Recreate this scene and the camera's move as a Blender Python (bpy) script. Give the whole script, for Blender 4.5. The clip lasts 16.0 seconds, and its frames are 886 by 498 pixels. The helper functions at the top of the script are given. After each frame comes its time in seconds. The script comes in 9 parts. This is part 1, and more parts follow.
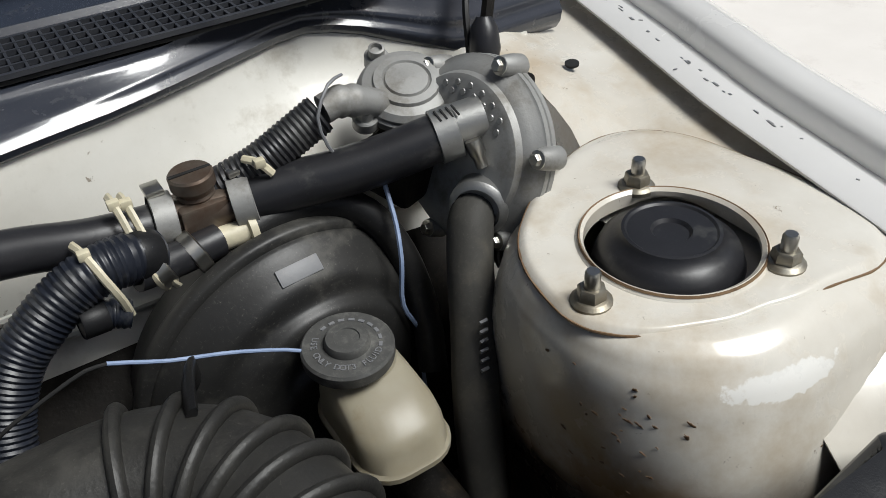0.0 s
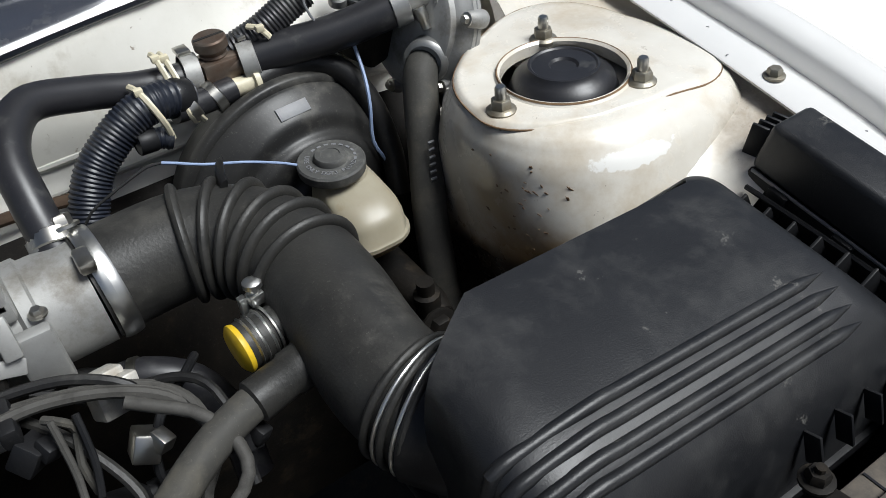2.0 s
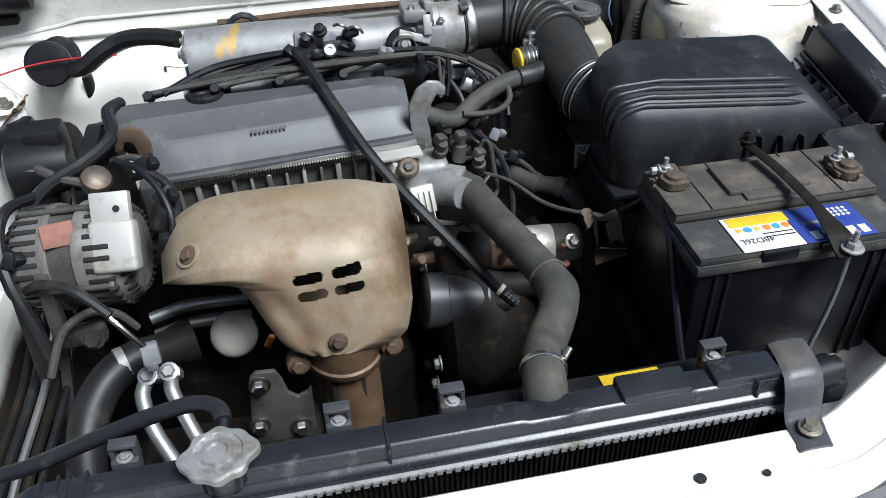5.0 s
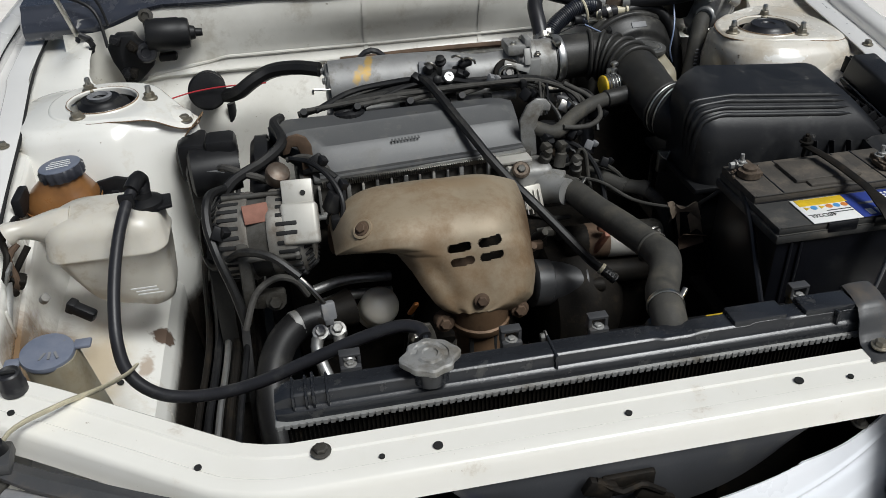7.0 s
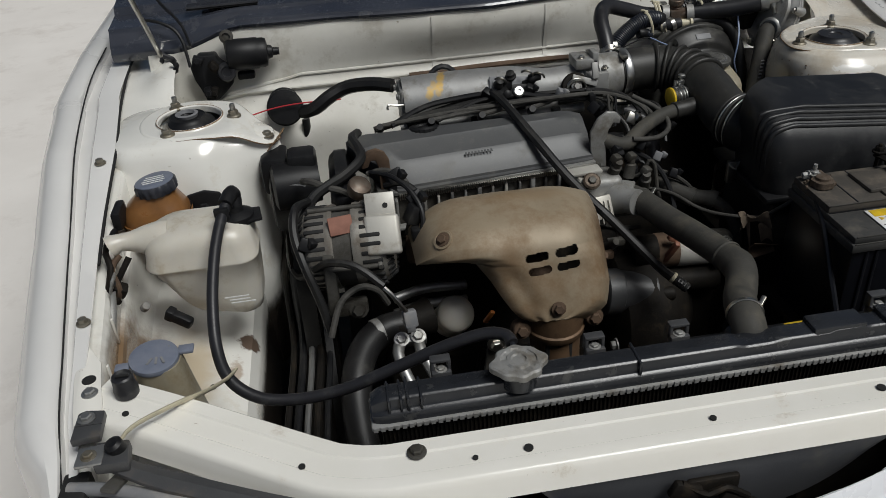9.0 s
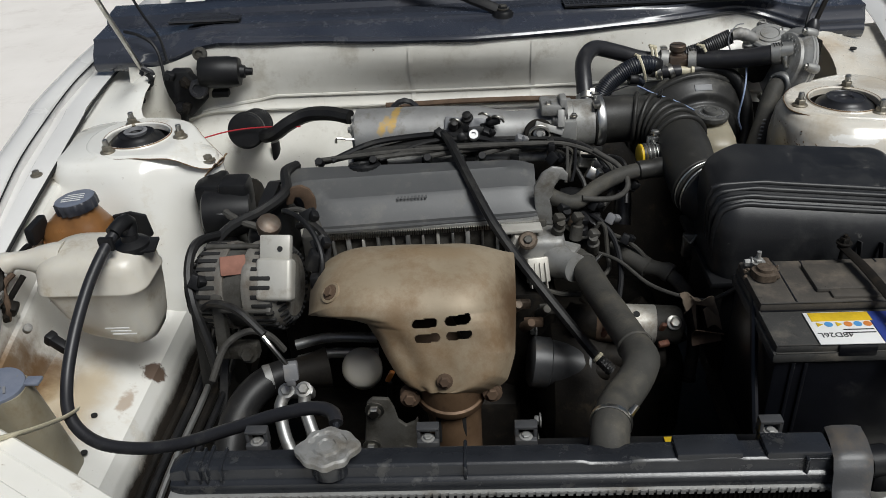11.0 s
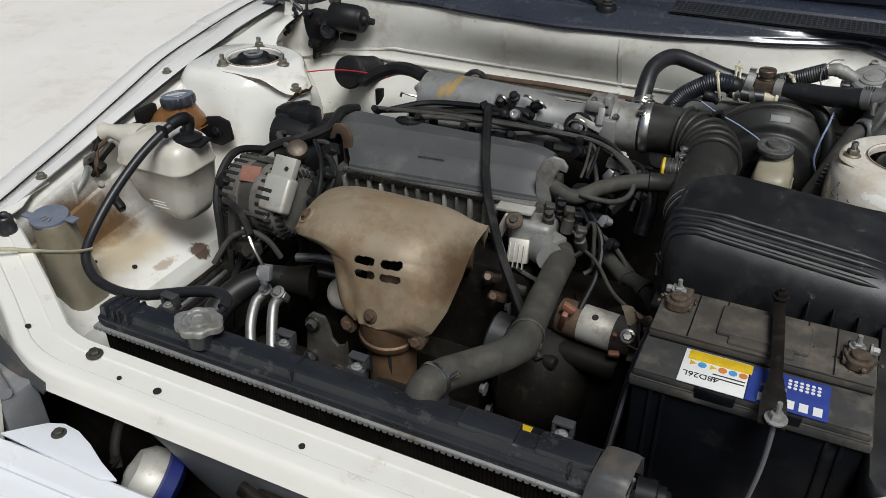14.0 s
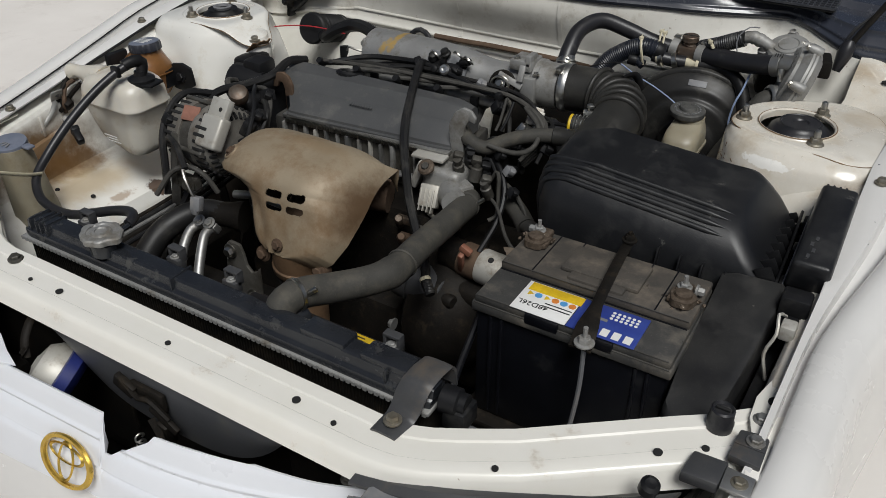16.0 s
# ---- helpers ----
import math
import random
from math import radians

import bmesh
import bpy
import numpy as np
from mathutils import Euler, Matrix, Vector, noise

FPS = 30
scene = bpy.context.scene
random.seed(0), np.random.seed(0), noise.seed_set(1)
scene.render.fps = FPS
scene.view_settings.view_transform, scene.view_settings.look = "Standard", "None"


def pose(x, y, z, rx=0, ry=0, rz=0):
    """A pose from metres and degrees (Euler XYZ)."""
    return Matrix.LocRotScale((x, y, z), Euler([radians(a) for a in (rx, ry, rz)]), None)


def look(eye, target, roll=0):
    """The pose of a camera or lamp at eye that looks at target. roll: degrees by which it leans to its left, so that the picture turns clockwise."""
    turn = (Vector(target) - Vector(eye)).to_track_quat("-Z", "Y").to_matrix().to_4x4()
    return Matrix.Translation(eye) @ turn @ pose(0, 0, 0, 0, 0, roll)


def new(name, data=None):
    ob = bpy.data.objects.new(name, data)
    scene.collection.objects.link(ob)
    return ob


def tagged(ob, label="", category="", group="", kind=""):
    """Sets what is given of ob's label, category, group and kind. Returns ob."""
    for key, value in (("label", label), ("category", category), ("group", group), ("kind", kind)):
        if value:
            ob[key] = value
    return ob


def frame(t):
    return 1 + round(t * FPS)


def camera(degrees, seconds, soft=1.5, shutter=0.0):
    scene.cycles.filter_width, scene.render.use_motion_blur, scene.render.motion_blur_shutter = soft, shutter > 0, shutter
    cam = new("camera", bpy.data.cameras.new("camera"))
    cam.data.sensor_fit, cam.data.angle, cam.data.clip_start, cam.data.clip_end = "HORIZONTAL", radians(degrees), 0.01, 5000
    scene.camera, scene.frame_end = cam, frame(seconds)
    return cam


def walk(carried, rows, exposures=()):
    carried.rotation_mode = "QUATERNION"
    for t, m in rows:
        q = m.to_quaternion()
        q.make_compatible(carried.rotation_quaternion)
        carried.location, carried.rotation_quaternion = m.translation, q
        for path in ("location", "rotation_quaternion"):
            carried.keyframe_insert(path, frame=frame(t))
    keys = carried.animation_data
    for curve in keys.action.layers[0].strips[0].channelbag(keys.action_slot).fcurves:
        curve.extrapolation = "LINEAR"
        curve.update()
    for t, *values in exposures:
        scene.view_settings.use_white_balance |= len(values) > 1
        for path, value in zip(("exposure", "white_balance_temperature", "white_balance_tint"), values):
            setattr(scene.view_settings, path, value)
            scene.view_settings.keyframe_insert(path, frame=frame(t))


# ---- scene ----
cam = camera(57.3, 16.0, soft=0.8)
PATH = [
    (0, (0.249, 0.497, 1.218), (1.054, 1.873, 0.011), -4.1),
    (0.5, (0.233, 0.466, 1.223), (1.069, 1.829, 0.021), -3.9),
    (1, (0.217, 0.41, 1.23), (1.025, 1.749, -0.017), -4.4),
    (1.5, (0.185, 0.347, 1.242), (0.95, 1.678, -0.04), -5.3),
    (2, (0.162, 0.298, 1.254), (0.924, 1.611, -0.048), -6.4),
    (2.5, (0.124, 0.24, 1.264), (0.904, 1.536, -0.044), -6.4),
    (3, (0.056, 0.128, 1.289), (0.884, 1.394, -0.019), -3.9),
    (3.5, (-0.049, -0.015, 1.343), (0.714, 1.315, 0.059), -2.7),
    (4, (-0.104, -0.134, 1.362), (0.476, 1.267, 0.057), -1.2),
    (4.5, (-0.079, -0.252, 1.372), (0.367, 1.216, 0.089), -1.3),
    (5, (-0.088, -0.38, 1.378), (0.192, 1.173, 0.149), -1.9),
    (7.5, (-0.35, -0.592, 1.42), (-0.056, 1.063, 0.338), -2.0),
    (8, (-0.372, -0.596, 1.426), (-0.12, 1.07, 0.349), -2.3),
    (8.5, (-0.372, -0.601, 1.421), (-0.166, 1.069, 0.339), -3.3),
    (9, (-0.358, -0.609, 1.436), (-0.162, 1.068, 0.365), -4.1),
    (11.5, (0.036, -0.462, 1.438), (-0.178, 1.231, 0.395), -2.5),
    (12, (0.106, -0.395, 1.442), (-0.274, 1.268, 0.397), -1.6),
    (12.5, (0.24, -0.368, 1.447), (-0.384, 1.21, 0.389), -1.2),
    (13, (0.303, -0.371, 1.438), (-0.38, 1.174, 0.367), -0.5),
    (13.5, (0.343, -0.426, 1.436), (-0.378, 1.099, 0.363), -0.3),
    (14, (0.425, -0.512, 1.446), (-0.315, 1.009, 0.379), -0.3),
    (14.5, (0.483, -0.541, 1.445), (-0.277, 0.964, 0.369), -0.5),
    (15, (0.58, -0.515, 1.451), (-0.216, 0.964, 0.365), -0.5),
    (15.5, (0.67, -0.492, 1.441), (-0.165, 0.958, 0.345), 0.1),
    (16, (0.7, -0.49, 1.439), (-0.164, 0.936, 0.334), -0.0),
]
EXPOSURES = [(0.0, 0.15, 6350, 9), (2.0, 0.5, 6150, 9), (3.5, 0.76, 5950, 9), (5.0, 0.82, 5800, 8), (7.5, -0.28, 6350, 9), (9.0, -0.48, 6400, 9), (11.5, -0.05, 6300, 9), (12.5, -0.08, 6250, 9), (14.0, -0.12, 6300, 9), (16.0, -0.3, 6400, 10)]
walk(cam, [(t, look(eye, target, roll)) for t, eye, target, roll in PATH], EXPOSURES)

# ---- light: open shade under a bright hazy sky ----
SUN_EL, SUN_AZ = 58.0, 138.0
world = bpy.data.worlds.new("hazy_sky")
scene.world = world
world.use_nodes = True
wn = world.node_tree.nodes
sky = wn.new("ShaderNodeTexSky")
sky.sky_type = "NISHITA"
sky.sun_disc = False
sky.sun_elevation, sky.sun_rotation = radians(SUN_EL), radians(SUN_AZ)
sky.air_density, sky.dust_density, sky.ozone_density = 1.0, 4.0, 1.0
world.node_tree.links.new(sky.outputs[0], wn["Background"].inputs[0])
wn["Background"].inputs[1].default_value = 0.036
sun = new("sun", bpy.data.lights.new("sun", "SUN"))
sun.data.energy, sun.data.angle, sun.data.color = 3.3, radians(26.0), (0.98, 0.98, 0.95)
# the sky's rotation runs clockwise from +y
_az, _el = radians(SUN_AZ), radians(SUN_EL)
_to = Vector((math.sin(_az) * math.cos(_el), math.cos(_az) * math.cos(_el), math.sin(_el)))
sun.matrix_world = look(_to * 10, (0, 0, 0))

# ---- materials ----
def mat(name, col, rough=0.5, metal=0.0, col2=None, scale=25.0, amount=0.5, bump=0.15, grain=350.0,
        dirt=None, dirt_scale=9.0, dirt_amount=0.0, coat=0.0, rough2=None, sss=0.0, speck=0.0, gloss=0.5, chips=None, chip_amount=0.0, chip_scale=90.0):
    """Two colours mixed by broad noise, dirt by patchy noise, fine grain as bump."""
    m = bpy.data.materials.new(name)
    m.use_nodes = True
    nt = m.node_tree
    N, L = nt.nodes, nt.links
    b = N["Principled BSDF"]
    tc = N.new("ShaderNodeTexCoord")
    geo = N.new("ShaderNodeNewGeometry")
    n1 = N.new("ShaderNodeTexNoise")
    n1.inputs["Scale"].default_value, n1.inputs["Detail"].default_value, n1.inputs["Roughness"].default_value = scale, 6, 0.62
    L.new(geo.outputs["Position"], n1.inputs["Vector"])
    r1 = N.new("ShaderNodeValToRGB")
    r1.color_ramp.elements[0].position, r1.color_ramp.elements[1].position = 0.5 - 0.3 * amount - 0.03, 0.56 + 0.3 * (1 - amount)
    L.new(n1.outputs["Fac"], r1.inputs[0])
    c2 = col2 or tuple(c * 0.7 for c in col)
    r1.color_ramp.elements[0].color, r1.color_ramp.elements[1].color = (*col, 1), (*c2, 1)
    out = r1.outputs[0]
    if dirt:
        n2 = N.new("ShaderNodeTexNoise")
        n2.inputs["Scale"].default_value, n2.inputs["Detail"].default_value, n2.inputs["Roughness"].default_value = dirt_scale, 9, 0.7
        L.new(geo.outputs["Position"], n2.inputs["Vector"])
        r2 = N.new("ShaderNodeValToRGB")
        r2.color_ramp.elements[0].position, r2.color_ramp.elements[1].position = 0.62 - 0.35 * dirt_amount, 0.82 - 0.3 * dirt_amount
        r2.color_ramp.elements[0].color, r2.color_ramp.elements[1].color = (0, 0, 0, 1), (0.85, 0.85, 0.85, 1)
        L.new(n2.outputs["Fac"], r2.inputs[0])
        mx = N.new("ShaderNodeMix")
        mx.data_type = "RGBA"
        L.new(r2.outputs[0], mx.inputs["Factor"])
        L.new(out, mx.inputs["A"])
        mx.inputs["B"].default_value = (*dirt, 1)
        out = mx.outputs["Result"]
        rr = N.new("ShaderNodeMix")
        rr.data_type = "FLOAT"
        L.new(r2.outputs[0], rr.inputs["Factor"])
        rr.inputs["A"].default_value, rr.inputs["B"].default_value = rough, rough2 if rough2 is not None else min(1.0, rough + 0.25)
        L.new(rr.outputs["Result"], b.inputs["Roughness"])
    else:
        rr = N.new("ShaderNodeMix")
        rr.data_type = "FLOAT"
        L.new(n1.outputs["Fac"], rr.inputs["Factor"])
        rr.inputs["A"].default_value, rr.inputs["B"].default_value = max(0.05, rough - 0.1), min(1.0, rough + 0.1)
        L.new(rr.outputs["Result"], b.inputs["Roughness"])
    if chips:
        n4 = N.new("ShaderNodeTexNoise")
        n4.inputs["Scale"].default_value, n4.inputs["Detail"].default_value, n4.inputs["Roughness"].default_value = chip_scale, 5, 0.75
        L.new(geo.outputs["Position"], n4.inputs["Vector"])
        r4 = N.new("ShaderNodeValToRGB")
        r4.color_ramp.elements[0].position, r4.color_ramp.elements[1].position = 0.70 - 0.1 * chip_amount, 0.735 - 0.1 * chip_amount
        r4.color_ramp.elements[0].color, r4.color_ramp.elements[1].color = (0, 0, 0, 1), (0.9, 0.9, 0.9, 1)
        L.new(n4.outputs["Fac"], r4.inputs[0])
        m4 = N.new("ShaderNodeMix")
        m4.data_type = "RGBA"
        L.new(r4.outputs[0], m4.inputs["Factor"])
        L.new(out, m4.inputs["A"])
        m4.inputs["B"].default_value = (*chips, 1)
        out = m4.outputs["Result"]
    if speck:
        # fine dust and grime, at two grain sizes
        n5 = N.new("ShaderNodeTexNoise")
        n5.inputs["Scale"].default_value, n5.inputs["Detail"].default_value, n5.inputs["Roughness"].default_value = 420.0, 6, 0.85
        L.new(geo.outputs["Position"], n5.inputs["Vector"])
        r5 = N.new("ShaderNodeValToRGB")
        r5.color_ramp.elements[0].position, r5.color_ramp.elements[1].position = 0.58, 0.74
        r5.color_ramp.elements[0].color, r5.color_ramp.elements[1].color = (0, 0, 0, 1), (abs(speck), abs(speck), abs(speck), 1)
        L.new(n5.outputs["Fac"], r5.inputs[0])
        m5 = N.new("ShaderNodeMix")
        m5.data_type = "RGBA"
        L.new(r5.outputs[0], m5.inputs["Factor"])
        L.new(out, m5.inputs["A"])
        m5.inputs["B"].default_value = (0.34, 0.32, 0.28, 1) if max(col) < 0.3 else (0.12, 0.08, 0.05, 1)
        out = m5.outputs["Result"]
    L.new(out, b.inputs["Base Color"])
    b.inputs["Metallic"].default_value = metal
    b.inputs["Specular IOR Level"].default_value = gloss
    b.inputs["Coat Weight"].default_value = coat
    if sss:
        b.inputs["Subsurface Weight"].default_value = sss
        b.inputs["Subsurface Radius"].default_value = (0.012, 0.01, 0.007)
        b.inputs["Subsurface Scale"].default_value = 1.0
    if bump:
        n3 = N.new("ShaderNodeTexNoise")
        n3.inputs["Scale"].default_value, n3.inputs["Detail"].default_value = grain, 3
        L.new(geo.outputs["Position"], n3.inputs["Vector"])
        bp = N.new("ShaderNodeBump")
        bp.inputs["Strength"].default_value, bp.inputs["Distance"].default_value = bump, 0.0008
        L.new(n3.outputs["Fac"], bp.inputs["Height"])
        L.new(bp.outputs[0], b.inputs["Normal"])
    return m

def blot(m, centre, radii, colour, strength=0.8, soft=0.6, ragged=0.5, scale=28.0, rough=None):
    """A stain or painted shade on a material: an uneven oval with a soft border."""
    N, L = m.node_tree.nodes, m.node_tree.links
    b = N["Principled BSDF"]
    old = b.inputs["Base Color"].links[0].from_socket
    geo = N.new("ShaderNodeNewGeometry")
    sub, div, leng = [N.new("ShaderNodeVectorMath") for _ in range(3)]
    sub.operation, div.operation, leng.operation = "SUBTRACT", "DIVIDE", "LENGTH"
    sub.inputs[1].default_value, div.inputs[1].default_value = centre, radii
    L.new(geo.outputs["Position"], sub.inputs[0])
    L.new(sub.outputs[0], div.inputs[0])
    L.new(div.outputs[0], leng.inputs[0])
    n = N.new("ShaderNodeTexNoise")
    n.inputs["Scale"].default_value, n.inputs["Detail"].default_value, n.inputs["Roughness"].default_value = scale, 8, 0.65
    L.new(geo.outputs["Position"], n.inputs["Vector"])
    add = N.new("ShaderNodeMath")
    add.operation = "MULTIPLY_ADD"
    L.new(n.outputs["Fac"], add.inputs[0])
    add.inputs[1].default_value = ragged * 2
    sh = N.new("ShaderNodeMath")
    sh.operation = "SUBTRACT"
    L.new(leng.outputs["Value"], sh.inputs[0])
    sh.inputs[1].default_value = ragged
    L.new(sh.outputs[0], add.inputs[2])
    mr = N.new("ShaderNodeMapRange")
    mr.interpolation_type = "SMOOTHSTEP"
    mr.inputs["From Min"].default_value, mr.inputs["From Max"].default_value = 1.0, 1.0 - soft
    mr.inputs["To Min"].default_value, mr.inputs["To Max"].default_value = 0.0, strength
    L.new(add.outputs[0], mr.inputs["Value"])
    mx = N.new("ShaderNodeMix")
    mx.data_type = "RGBA"
    L.new(mr.outputs["Result"], mx.inputs["Factor"])
    L.new(old, mx.inputs["A"])
    mx.inputs["B"].default_value = (*colour, 1)
    L.new(mx.outputs["Result"], b.inputs["Base Color"])
    return m

M_GROUND = mat("concrete_floor", (0.82, 0.78, 0.73), 0.75, col2=(0.75, 0.71, 0.66), scale=2.2, dirt=(0.60, 0.55, 0.50), dirt_scale=3, dirt_amount=0.25, bump=0.3, grain=60)
M_WHITE = mat("old_white_paint", (0.82, 0.80, 0.745), 0.26, col2=(0.77, 0.75, 0.68), scale=7, dirt=(0.36, 0.28, 0.18), dirt_scale=16, dirt_amount=0.03, coat=0.25, bump=0.03, chips=(0.22, 0.14, 0.08), chip_amount=0.15)
M_OUTER = mat("outer_white_paint", (0.72, 0.71, 0.69), 0.25, col2=(0.66, 0.65, 0.63), scale=5, coat=0.5, bump=0.01)
M_GRILLE = mat("grille_white_paint", (0.78, 0.8, 0.84), 0.3, col2=(0.74, 0.76, 0.8), scale=6, coat=0.4, bump=0.01)
M_STAIN_SHADE = mat("stained_and_shaded_white_paint", (0.74, 0.712, 0.645), 0.26, col2=(0.58, 0.535, 0.455), scale=8, dirt=(0.45, 0.36, 0.24), dirt_scale=9, dirt_amount=0.40, coat=0.45, bump=0.04, chips=(0.13, 0.075, 0.035), chip_amount=0.35, chip_scale=75, speck=0.08)
blot(M_STAIN_SHADE, (0.472, 0.735, 0.845), (0.022, 0.045, 0.055), (0.50, 0.37, 0.20), 0.75, 0.85, 0.6)
blot(M_STAIN_SHADE, (0.485, 0.70, 0.803), (0.05, 0.065, 0.045), (0.35, 0.22, 0.09), 0.9, 0.85, 0.5)
# lower flank: grime, with the air box's shadow painted in brown and black
blot(M_STAIN_SHADE, (0.53, 0.70, 0.62), (0.20, 0.26, 0.235), (0.33, 0.21, 0.10), 0.9, 0.32, 0.22, 24)
blot(M_STAIN_SHADE, (0.53, 0.70, 0.62), (0.20, 0.26, 0.188), (0.04, 0.026, 0.017), 0.97, 0.14, 0.06, 14)
blot(M_STAIN_SHADE, (0.50, 0.68, 0.79), (0.045, 0.05, 0.04), (0.26, 0.155, 0.06), 0.75, 0.8, 0.7, 40)
blot(M_STAIN_SHADE, (0.556, 0.668, 0.886), (0.038, 0.03, 0.0075), (0.82, 0.81, 0.77), 0.85, 0.15, 0.75, 75)
blot(M_STAIN_SHADE, (0.575, 0.77, 0.905), (0.085, 0.075, 0.02), (0.55, 0.47, 0.34), 0.6, 0.7, 0.6)
blot(M_STAIN_SHADE, (0.60, 0.99, 0.94), (0.09, 0.06, 0.05), (0.42, 0.31, 0.18), 0.6, 0.8, 0.6)
blot(M_STAIN_SHADE, (0.676, 0.655, 0.855), (0.05, 0.07, 0.05), (0.20, 0.145, 0.09), 0.8, 0.7, 0.5)
M_WING = mat("inner_wing_paint", (0.81, 0.80, 0.755), 0.2, col2=(0.75, 0.735, 0.68), scale=7, dirt=(0.55, 0.48, 0.36), dirt_scale=10, dirt_amount=0.16, coat=0.6, bump=0.03, chips=(0.14, 0.09, 0.05), chip_amount=0.2, chip_scale=80, speck=0.05)
blot(M_WING, (-0.715, 0.30, 0.705), (0.06, 0.17, 0.098), (0.17, 0.095, 0.038), 0.95, 0.55, 0.4, 22)
blot(M_WING, (-0.690, 0.37, 0.675), (0.038, 0.12, 0.05), (0.14, 0.075, 0.028), 0.92, 0.55, 0.4, 22)
# lower wall near black: the shade deep in the bay painted in
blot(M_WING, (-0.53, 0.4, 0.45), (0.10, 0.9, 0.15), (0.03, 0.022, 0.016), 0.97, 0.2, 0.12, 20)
blot(M_WING, (-0.635, 0.35, 0.66), (0.08, 0.15, 0.035), (0.60, 0.47, 0.29), 0.75, 0.8, 0.5, 18)
blot(M_WING, (-0.556, 0.450, 0.63), (0.018, 0.024, 0.03), (0.09, 0.045, 0.022), 0.92, 0.3, 0.9, 45)
blot(M_WING, (-0.573, 0.378, 0.63), (0.012, 0.04, 0.03), (0.30, 0.18, 0.09), 0.6, 0.5, 0.8, 60)
M_FIREWALL = mat("firewall_paint", (0.71, 0.695, 0.64), 0.42, col2=(0.59, 0.57, 0.51), scale=9, dirt=(0.36, 0.32, 0.25), dirt_scale=14, dirt_amount=0.24, speck=0.12, bump=0.05, chips=(0.25, 0.21, 0.16), chip_amount=0.35, chip_scale=60, coat=0.15)
M_BLACK = mat("black_plastic", (0.007, 0.0073, 0.0085), 0.46, col2=(0.013, 0.013, 0.0138), scale=30, dirt=(0.05, 0.048, 0.043), dirt_scale=14, dirt_amount=0.16, bump=0.12, grain=700, rough2=0.65, speck=0.08, gloss=0.28)
M_AIRBOX = mat("dusty_black_plastic", (0.008, 0.0085, 0.010), 0.40, col2=(0.013, 0.0135, 0.015), scale=14, dirt=(0.040, 0.0398, 0.039), dirt_scale=11, dirt_amount=0.34, bump=0.2, grain=900, rough2=0.55, coat=0.0, chips=(0.09, 0.087, 0.08), chip_amount=0.5, chip_scale=30, speck=0.08, gloss=0.45)
M_COWL = mat("cowl_plastic", (0.026, 0.030, 0.042), 0.26, col2=(0.046, 0.050, 0.063), scale=5, dirt=(0.11, 0.11, 0.108), dirt_scale=34, dirt_amount=0.14, bump=0.1, grain=500, speck=0.22, gloss=0.6, coat=0.5)
M_GRATING = mat("grating_plastic", (0.03, 0.032, 0.039), 0.4, col2=(0.05, 0.052, 0.058), scale=30, speck=0.25, gloss=0.4)
M_RUBBER = mat("dusty_rubber", (0.009, 0.009, 0.0098), 0.45, col2=(0.016, 0.0155, 0.015), scale=24, dirt=(0.06, 0.057, 0.05), dirt_scale=18, dirt_amount=0.22, bump=0.2, grain=400, speck=0.16, gloss=0.35)
M_HOSE = mat("grey_dusty_hose", (0.018, 0.0175, 0.0165), 0.46, col2=(0.032, 0.031, 0.028), scale=26, dirt=(0.06, 0.057, 0.05), dirt_scale=24, dirt_amount=0.25, bump=0.3, grain=420, speck=0.22, gloss=0.4)
M_LEAD = mat("dust_coated_lead", (0.075, 0.072, 0.066), 0.65, col2=(0.045, 0.043, 0.039), scale=40, dirt=(0.02, 0.019, 0.017), dirt_scale=45, dirt_amount=0.3, bump=0.2, speck=0.2, gloss=0.25)
M_RADHOSE = mat("dust_greyed_hose", (0.070, 0.067, 0.060), 0.6, col2=(0.042, 0.041, 0.037), scale=20, dirt=(0.11, 0.10, 0.08), dirt_scale=22, dirt_amount=0.35, bump=0.25, grain=300, speck=0.3, gloss=0.2)
M_SMOOTH = mat("smooth_black_rubber", (0.020, 0.020, 0.023), 0.38, scale=40, dirt=(0.08, 0.08, 0.075), dirt_scale=30, dirt_amount=0.2, bump=0.08, speck=0.12)
M_BLUEBLK = mat("bluish_black_tube", (0.014, 0.017, 0.026), 0.38, scale=40, dirt=(0.09, 0.09, 0.085), dirt_scale=30, dirt_amount=0.25)
M_DARK = mat("greasy_dark_metal", (0.008, 0.0075, 0.007), 0.6, 0.2, col2=(0.018, 0.015, 0.012), scale=22, bump=0.5, grain=160, dirt=(0.05, 0.038, 0.025), dirt_scale=30, dirt_amount=0.2, speck=0.15, gloss=0.15)
M_ALU = mat("dull_aluminium", (0.42, 0.42, 0.41), 0.45, 0.85, col2=(0.3, 0.3, 0.29), scale=18, dirt=(0.15, 0.13, 0.1), dirt_scale=26, dirt_amount=0.28, bump=0.15, grain=500, speck=0.25)
M_PLENUM = mat("plenum_aluminium", (0.33, 0.33, 0.325), 0.55, 0.5, col2=(0.24, 0.24, 0.235), scale=18, dirt=(0.15, 0.13, 0.1), dirt_scale=26, dirt_amount=0.28, bump=0.15, grain=500, speck=0.25)
for at in ((-0.173, 0.813, 0.909), (-0.175, 0.800, 0.910), (-0.177, 0.793, 0.908), (-0.179, 0.784, 0.905), (-0.181, 0.776, 0.899), (-0.185, 0.769, 0.892), (-0.191, 0.777, 0.901), (-0.198, 0.770, 0.894), (-0.202, 0.766, 0.889)):
    blot(M_PLENUM, at, (0.0085, 0.014, 0.0125), (0.52, 0.34, 0.09), 0.62, 0.5, 0.75, 110)
